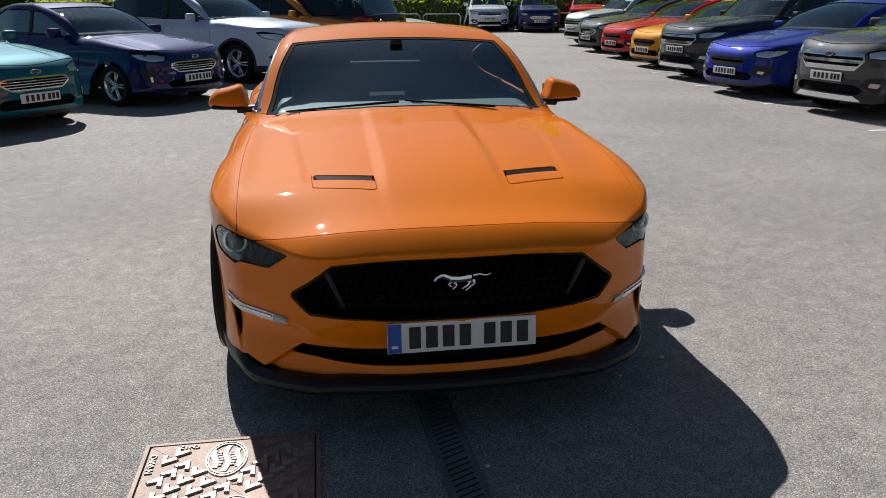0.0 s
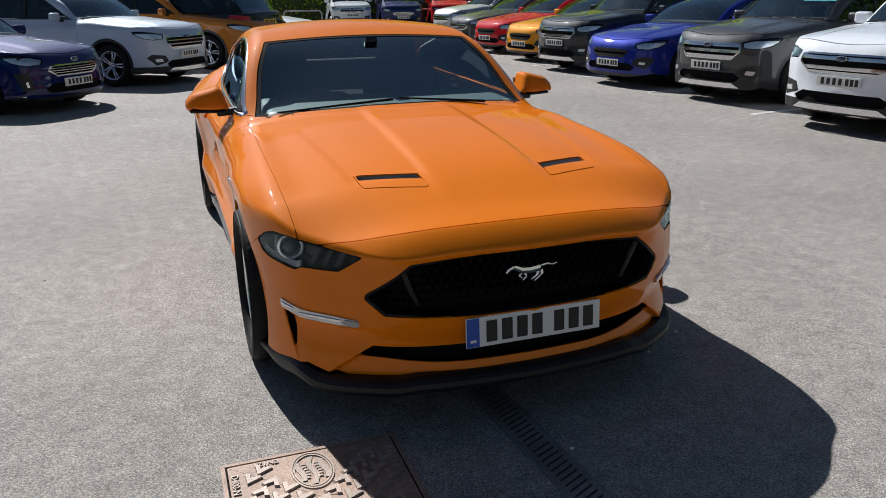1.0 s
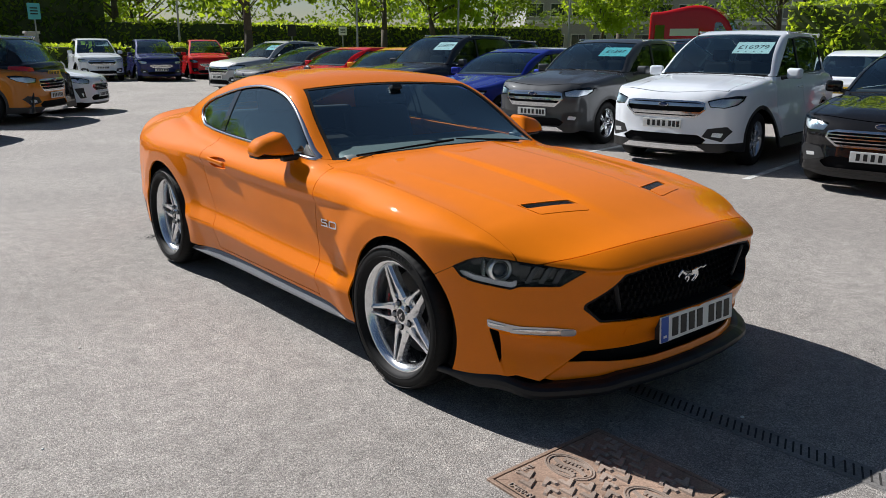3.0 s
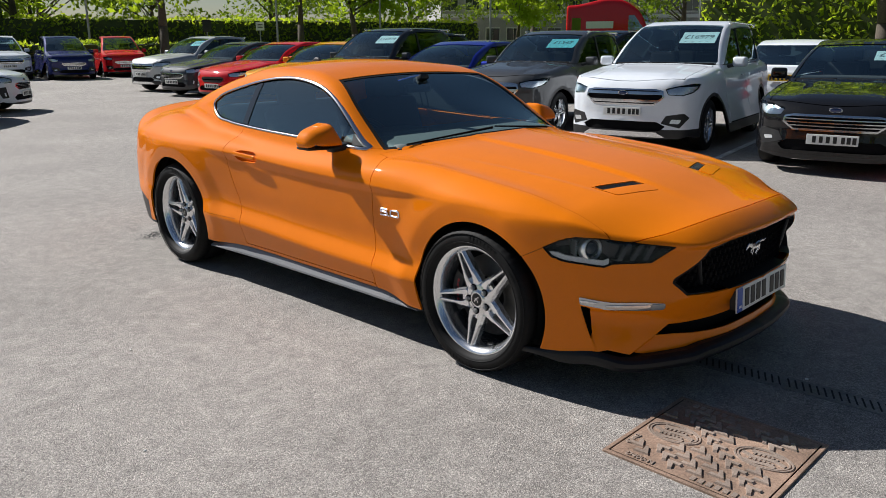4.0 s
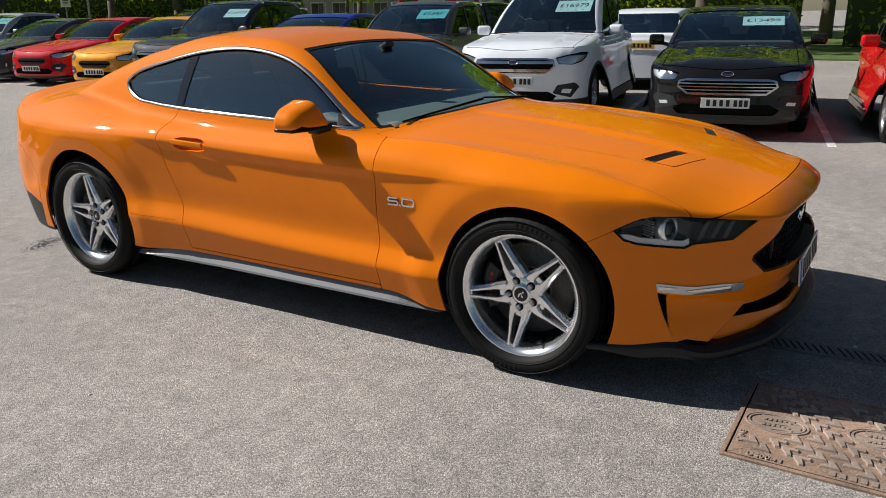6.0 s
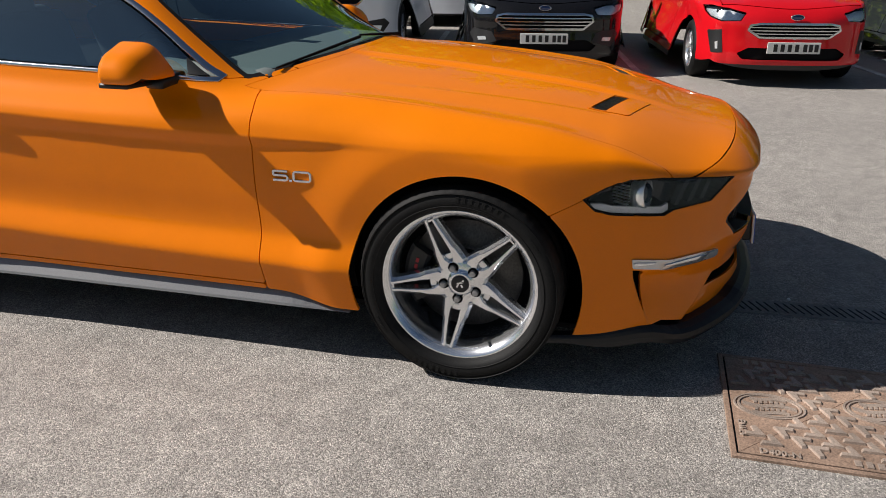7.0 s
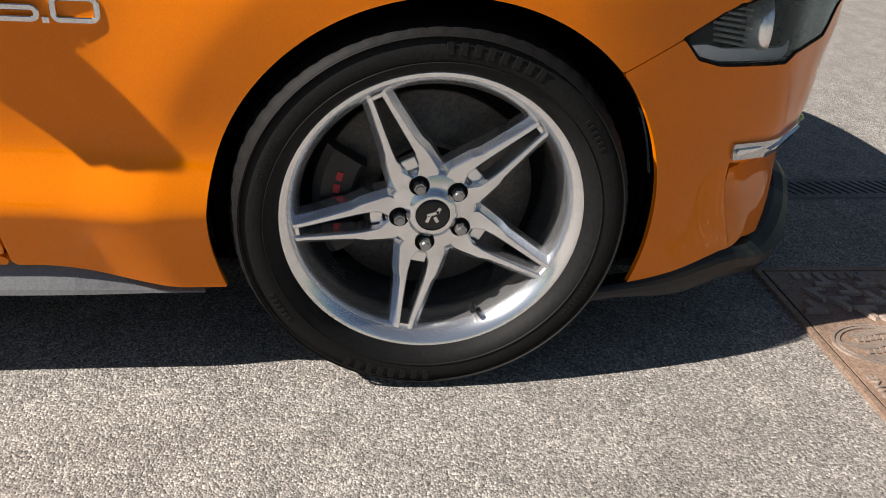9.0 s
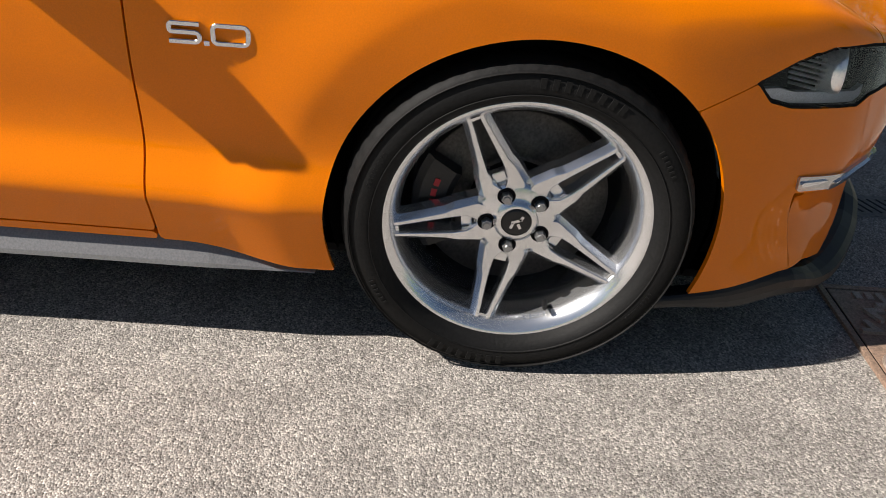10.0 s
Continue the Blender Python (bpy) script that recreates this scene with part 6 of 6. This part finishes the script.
def lamp_post(x, y, h=6.0, arm=0.0, turn=0.0):
    ob = thing("lamp_post", "grey galvanised steel lamp post", "lamp post", pose(x, y, 0, 0, 0, turn), group="lamp posts")
    part("base_sleeve", rod((0, 0, 0), (0, 0, 1.1), 0.085, 0.08, 14), GALV, ob)
    part("pole", rod((0, 0, 1.1), (0, 0, h), 0.055, 0.04, 14), GALV, ob)
    if arm:
        part("arm", rod((0, 0, h), (arm, 0, h + 0.25), 0.03, 0.025, 10), GALV, ob)
        part("lantern", box((0.55, 0.22, 0.11), (arm + 0.2, 0, h + 0.27), 0.04), GALV, ob)
    return ob


def railing(x0, y0, x1, y1, h=1.8):
    ob = thing("iron_railing", "dark iron railing with upright bars", "railing")
    d = Vector((x1 - x0, y1 - y0, 0))
    n = int(d.length / 0.16)
    for z in (0.25, h - 0.2):
        part("rail", box((d.length, 0.04, 0.05), (0, 0, z)), DARKIRON, ob)
    for i in range(n + 1):
        part("upright", rod((-d.length / 2 + d.length * i / n, 0, 0.0), (-d.length / 2 + d.length * i / n, 0, h), 0.014, 0.010, 6), DARKIRON, ob)
    ob.matrix_basis = pose((x0 + x1) / 2, (y0 + y1) / 2, 0, 0, 0, math.degrees(math.atan2(d.y, d.x)))


def hoop(x, y, turn):
    """A tubular guard hoop at the edge of the bays."""
    ob = thing("hoop_barrier", "grey tubular steel hoop barrier", "barrier", pose(x, y, 0, 0, 0, turn), group="hoop barriers")
    pts = [(-0.9, 0), (-0.9, 0.62), (-0.80, 0.74), (0.80, 0.74), (0.9, 0.62), (0.9, 0)]
    bm = bmesh.new()
    for p, q in zip(pts, pts[1:]):
        rod((p[0], 0, p[1]), (q[0], 0, q[1]), 0.03, n=10, bm=bm)
    part("tube", bm, GALV, ob)


def post_sign(x, y, h, w, ph, mat, label, turn):
    ob = thing("sign_post", label, "sign", pose(x, y, 0, 0, 0, turn))
    part("pole", rod((0, 0, 0), (0, 0, h), 0.035, n=10), GALV, ob)
    pan = part("panel", box((w, 0.03, ph), (0, -0.06, h - ph / 2), 0.01), mat, ob)
    for i in range(3):
        part("bar", box((w * 0.6, 0.006, ph * 0.08), (0, -0.078, h - ph * (0.3 + 0.18 * i))), INK, pan)


def van():
    ob = thing("delivery_van", "bright red panel van parked on the road beyond the trees", "van", pose(37.3, 23.2, 0, 0, 0, math.degrees(math.atan2(-0.93, 0.35)) + 90))
    ob.scale = (1.05, 1.05, 1.3)
    def F(x, y, z):
        a = np.abs(x)
        top = curve((-2.9, 0.95), (-2.6, 1.10), (-2.05, 1.25), (-1.35, 2.25), (-0.9, 2.55), (2.5, 2.6))(y)
        return smax(smax(z - top, a - 1.0 + 0.05 * np.clip(z - 1.2, 0, 2), 0.12), np.maximum(-2.75 - y, y - 2.7), 0.15)
    V, Q = shell(F, ((-0.5, -1.8, 0.5), (0.5, 2.0, 0.9)), ((-1.4, -3.2, 0.25), (1.4, 3.1, 3.0)), 0.06)
    win = outline([(-1.75, 1.40), (-1.05, 2.15), (-0.75, 2.15), (-0.75, 1.40)])
    zone = lambda v: np.maximum(np.where(np.abs(v[:, 0]) > 0.7, win(v[:, 1], v[:, 2]), -1), np.minimum.reduce([0.85 - np.abs(v[:, 0]), v[:, 1] + 1.98, -1.25 - v[:, 1], v[:, 2] - 1.3]))
    panel("body", V, Q, lambda v: np.minimum(-zone(v), v[:, 2] - 0.35), PAINT["red"], ob)
    panel("glazing", V, Q, zone, DARKGLASS, ob, lip=0, lift=-0.01)
    part("underbody", box((1.6, 5.0, 0.9), (0, 0, 0.75)), MATT, ob)
    for sx in (-1, 1):
        part("side_mark", box((0.01, 1.5, 0.30), (sx * 0.985, 0.8, 1.75)), PLATE, ob, "pale lettering-like band")
        part("side_patch", box((0.01, 0.5, 0.7), (sx * 0.985, 2.1, 1.7)), LEAF, ob, "green patch")
        for yy in (-1.75, 1.75):
            generic_wheel(ob, (sx * 0.86, yy, 0.34), 0.34, 0.22, sx)


def building():
    ob = thing("office_building", "pale concrete office building with rows of windows behind trees", "building", pose(66, 45, 0, 0, 0, -35))
    part("wall", box((30, 8, 9), (0, 4.2, 4.5)), CONCRETE, ob)
    part("roof", box((30.4, 8.4, 0.3), (0, 4.2, 9.15)), CONCRETE, ob)
    for r in range(3):
        part("string_course", box((30.1, 0.15, 0.35), (0, 0.12, 0.9 + r * 2.9)), PLATE, ob)
        for c in range(14):
            w = part("window", box((1.5, 0.10, 1.35), (-14 + c * 2.15, 0.18, 2.0 + r * 2.9), 0.01), PLATE, ob, "white-framed window")
            part("pane", box((0.66, 0.03, 1.15), (-14 + c * 2.15 - 0.35, 0.125, 2.0 + r * 2.9)), PANE, w)
            part("pane", box((0.66, 0.03, 1.15), (-14 + c * 2.15 + 0.35, 0.125, 2.0 + r * 2.9)), PANE, w)


def translucent(name, colour, tint=0.25):
    m = material(name, colour, 0.55, spots=0.25, grain=0.2, size=4, random_tint=0.45)
    n, l = m.node_tree.nodes, m.node_tree.links
    t, mix = n.new("ShaderNodeBsdfTranslucent"), n.new("ShaderNodeMixShader")
    t.inputs[0].default_value = (min(colour[0] * 2.6, 0.8), min(colour[1] * 2.3, 0.8), colour[2], 1)
    mix.inputs[0].default_value = tint
    l.new(n["Principled BSDF"].outputs[0], mix.inputs[1]), l.new(t.outputs[0], mix.inputs[2])
    l.new(mix.outputs[0], n["Material Output"].inputs[0])
    return m


LEAF = translucent("leaf_green", (0.17, 0.25, 0.022), 0.6)
LEAFHEDGE = translucent("hedge_green", (0.24, 0.33, 0.035), 0.55)
LEAFDARK = translucent("leaf_dark_green", (0.105, 0.17, 0.018), 0.55)
TWIG = material("twigs", (0.05, 0.07, 0.02), 0.9, spots=0.3, grain=0.4, size=6)
BARK = material("bark", (0.10, 0.08, 0.06), 0.9, spots=0.3, grain=0.4, size=10, relief=0.01)
GRASS = material("grass", (0.09, 0.14, 0.03), 0.9, spots=0.25, grain=0.45, size=12, relief=0.02)
GALV = material("galvanised_steel", (0.36, 0.37, 0.38), 0.45, 0.6, spots=0.15, grain=0.1, size=6)
IRON = material("cast_iron_rusty", (0.33, 0.225, 0.165), 0.58, 0.1, spots=0.35, grain=0.35, size=30, relief=0.0012)
# Raised iron is paler and greyer than the plate, painting the sun's glint.
IRONTOP = material("cast_iron_glint", (0.36, 0.285, 0.235), 0.42, 0.12, spots=0.3, grain=0.3, size=40, relief=0.0006)
DARKIRON = material("dark_iron", (0.085, 0.075, 0.068), 0.6, 0.4, spots=0.3, grain=0.3, size=20)
# Near-black colour for the shade down in the drain slots.
SLOTDARK = material("shaded_slot", (0.03, 0.028, 0.026), 0.95, grain=0.4, size=60)
DRAINIRON = material("worn_drain_iron", (0.21, 0.20, 0.19), 0.65, 0.1, spots=0.3, grain=0.3, size=20)
CONCRETE = material("concrete", (0.42, 0.41, 0.39), 0.85, spots=0.15, grain=0.15, size=3)
BRICK = material("brick_red", (0.28, 0.09, 0.05), 0.85, spots=0.25, grain=0.25, size=8)
PANE = material("dark_pane", (0.03, 0.04, 0.05), 0.08, coat=1.0)


def bay_lines():
    """Worn white lines between the parking bays of the long row."""
    d = Vector((0.985, 0.174, 0))
    for px, py in ((5.5, -3.3), (5.4, -0.55), (5.5, 2.05), (5.7, 4.75), (5.8, 7.2), (5.9, 9.6), (6.2, 12.1), (6.5, 14.7), (6.8, 17.2), (7.1, 19.8)):
        line = part("bay_line", box((4.6, 0.085, 0.006), (0, 0, 0.001)), LINEPAINT, None)
        line.matrix_basis = pose(px + d.x * 2.5, py + d.y * 2.5, 0.001, 0, 0, math.degrees(math.atan2(d.y, d.x)))
        tagged(line, "worn white painted parking bay line on tarmac", "road marking", "bay lines", "structure")
    for px, py, s in ((1.005, -0.46, 0.012), (0.07, -1.16, 0.010), (0.76, -0.60, 0.009), (3.2, 2.6, 0.012), (-1.9, 1.4, 0.007), (-2.3, 0.4, 0.006)):
        st = thing("pebble", "small pale stone chip lying on tarmac", "stone", pose(px, py, 0.002, 0, 0, px * 90), "loose stones")
        part("stone", blob_mesh(lambda x, y, z: np.hypot(np.hypot(x / s, y / (s * 0.7)), z / (s * 0.5)) - 1 + 0.15 * np.sin(x * 3 / s), (-s * 1.4, -s * 1.4, -s), (s * 1.4, s * 1.4, s), s * 0.3), PLATE, st)


LINEPAINT = material("worn_line_paint", (0.55, 0.55, 0.53), 0.8, spots=0.4, grain=0.4, size=14)


def stone_patch():
    """A small ragged patch of coarse dark stone chips on the tarmac."""
    rng = random.Random(8)
    bm = bmesh.new()
    for i in range(420):
        u, w = rng.gauss(0, 0.085), rng.gauss(0, 0.045)
        px, py, s = -0.68 + u * 0.9 + w * 0.4, 3.61 + u * 0.5 - w, rng.uniform(0.004, 0.009)
        base = [bm.verts.new((px + s * math.cos(t + i), py + s * 0.8 * math.sin(t + i), -0.001)) for t in (0, 1.3, 2.6, 3.9, 5.1)]
        top = bm.verts.new((px, py, s * rng.uniform(0.3, 0.6)))
        for p, q in zip(base, base[1:] + base[:1]):
            bm.faces.new((p, q, top))
    ob = part("worn_tarmac_patch", bm, material("dark_stone_chips", (0.06, 0.06, 0.06), 0.8, grain=0.4, size=40, random_tint=0.5), None)
    tagged(ob, "ragged patch of dark stones in the tarmac", "road patch", kind="structure")


def surroundings():
    bay_lines()
    stone_patch()
    manhole()
    drain()
    for gx, gy, sx, sy in ((36, 10, 30, 70), (5, 62, 90, 16), (-45, 5, 30, 90)):
        ob = part("grass_verge", box((sx, sy, 0.10), (gx, gy, 0.0), 0.02), GRASS, None)
        tagged(ob, "mown green grass verge at the edge of the tarmac", "grass", kind="structure")
    hedge("low_hedge", "low bright green hedge behind the parked cars", -14, 38.0, 20, 36.0, 1.45, 1.1, 0.11, 40, seed=5)
    hedge("tall_hedge", "tall clipped green hedge along the road", 13, 53, 50, 46, 3.0, 1.6, 0.16, 22, seed=6)
    hedge("wood_edge", "dense dark green shrubs under the trees along the road", -34, 47, 13.5, 53.5, 4.6, 2.2, 0.22, 14, mat=LEAFDARK, seed=9)
    hedge("side_hedge", "tall green hedge beside the car park", 27.5, 13.0, 28.8, 3.0, 3.1, 1.6, 0.12, 45, seed=7)
    hedge("back_hedge", "dark green hedge at the edge of the grass", 29, 1.5, 29.5, -34, 2.4, 1.5, 0.14, 22, seed=8)
    wall = part("boundary_wall", box((52, 0.3, 1.3), (26, 48.0, 0.65), 0.02, (0, 0, -10.7)), CONCRETE, None)
    tagged(wall, "long grey concrete boundary wall along the road", "wall", kind="structure")
    railing(-14, 43, 6.5, 41.5)
    for px in (-3.5, 6.8):
        ob = thing("gate_pillar", "square pale concrete gate pillar", "pillar", pose(px, 42, 0))
        part("shaft", box((0.55, 0.55, 2.0), (0, 0, 1.0), 0.02), CONCRETE, ob)
        part("cap", box((0.68, 0.68, 0.12), (0, 0, 2.06), 0.02), CONCRETE, ob)
    ob = thing("brick_plinth", "red brick plinth with a grey cabinet on top", "plinth", pose(30.5, 10.2, 0))
    part("brickwork", box((1.2, 0.6, 1.0), (0, 0, 0.5), 0.01), BRICK, ob)
    part("cabinet", box((0.8, 0.45, 1.5), (0, 0, 1.75), 0.02), CONCRETE, ob)
    lamp_post(12.6, 37.3, 7.0, 0.9, 200)
    for px, py in ((20.5, 33.0), (27.5, 24.5), (36, 17.5), (24.5, 29.5)):
        lamp_post(px, py, 7.0, 0.0)
    lamp_post(-16, 9.0, 5.6, 1.0, 10)
    for i, (px, py) in enumerate(((3.5, 34.6), (5.4, 34.3), (10.9, 33.6), (13.2, 33.4))):
        hoop(px, py, 5)
    post_sign(6.6, 40, 3.4, 0.55, 0.75, CARD, "pale notice board on a grey post", -12)
    post_sign(4.2, 40, 4.6, 0.5, 1.6, PAINT["red"], "tall red banner on a grey post", -10)
    post_sign(24, 40, 2.6, 0.5, 0.5, PLATE, "small white road sign on a post", -25)
    post_sign(21, 41, 2.7, 0.5, 0.7, INK, "black and white chevron road sign", -25)
    van()
    building()
    kinds = [make_tree(11, 11.0, 4.6, 2.9, "broad green tree with pale leaves beside the road"), make_tree(12, 13.0, 5.2, 2.4, "large dark green tree beside the road"), make_tree(15, 9.0, 3.8, 2.6, "young green tree with thin trunk")]
    kinds[0].matrix_basis, kinds[1].matrix_basis, kinds[2].matrix_basis = pose(15.0, 34.5, 0, 0, 0, 20), pose(4, 56, 0, 0, 0, 75), pose(24.5, 31.5, 0, 0, 0, 140)
    rng = random.Random(4)
    spots = [(0, -6, 58), (1, -1, 66), (1, 11, 68), (0, 19, 64), (1, 28, 62), (1, 37, 58), (1, 46, 50), (2, 44, 36), (1, 56, 44), (0, 44, 14), (1, 50, 24), (2, 25.6, 5.8), (1, 40, 9), (0, 37, 3),
             (1, 38, -4), (1, 36, -12), (0, 36, -20), (1, 33, -29), (1, 62, 32), (1, 60, 20), (0, 4, 74), (1, 24, 76), (1, 44, 66), (1, -16, 60), (0, -24, 52), (1, -48, 52), (1, -58, 40), (0, -62, 22), (1, -64, 6), (1, -62, -12), (0, -54, -30), (1, -34, -48), (1, -12, -50), (0, 10, -33), (1, 22, -32), (1, 50, 2), (0, 50, -10), (0, 32, 47), (1, 16, 58)]
    rng.shuffle(spots)
    for k, px, py in spots:
        s = rng.uniform(0.85, 1.2)
        t = copy_thing(kinds[k], pose(px, py, 0, 0, 0, rng.uniform(0, 360)))
        t.scale = (s, s, s * rng.uniform(0.9, 1.1))


# ---- assembly ----
ground()
coupe_car = coupe()
for sgn in (-1, 1):
    sport_wheel(coupe_car, (sgn * 0.786, 0.013, 0.336), sgn, 0.337, 0.255, 44)
    sport_wheel(coupe_car, (sgn * 0.800, WB, 0.343), sgn, 0.344, 0.275, 30)
coupe_car.matrix_basis = Matrix.LocRotScale((0.02, 0, 0), None, (1.022, 1, 1))
for name, spec, cars in FLEET:
    first = None
    for colour, label, px, py, way in cars:
        m = heading(px, py, *way, spec["fo"])
        if first is None:
            first, base_paint = make_car(name, label, PAINT[colour], **spec), PAINT[colour]
            first.matrix_basis = m
            made = first
        else:
            made = repaint(copy_thing(first, m), PAINT[colour], base_paint)
            made["label"] = label
        if label.startswith("white sport utility car with price"):
            price_card(made, spec, "£16979", PALECARD)
        if label.startswith("dark grey compact"):
            price_card(made, spec, "£1347", CARD)
        if label.startswith("black saloon"):
            price_card(made, spec, "£13499", PALECARD)
surroundings()
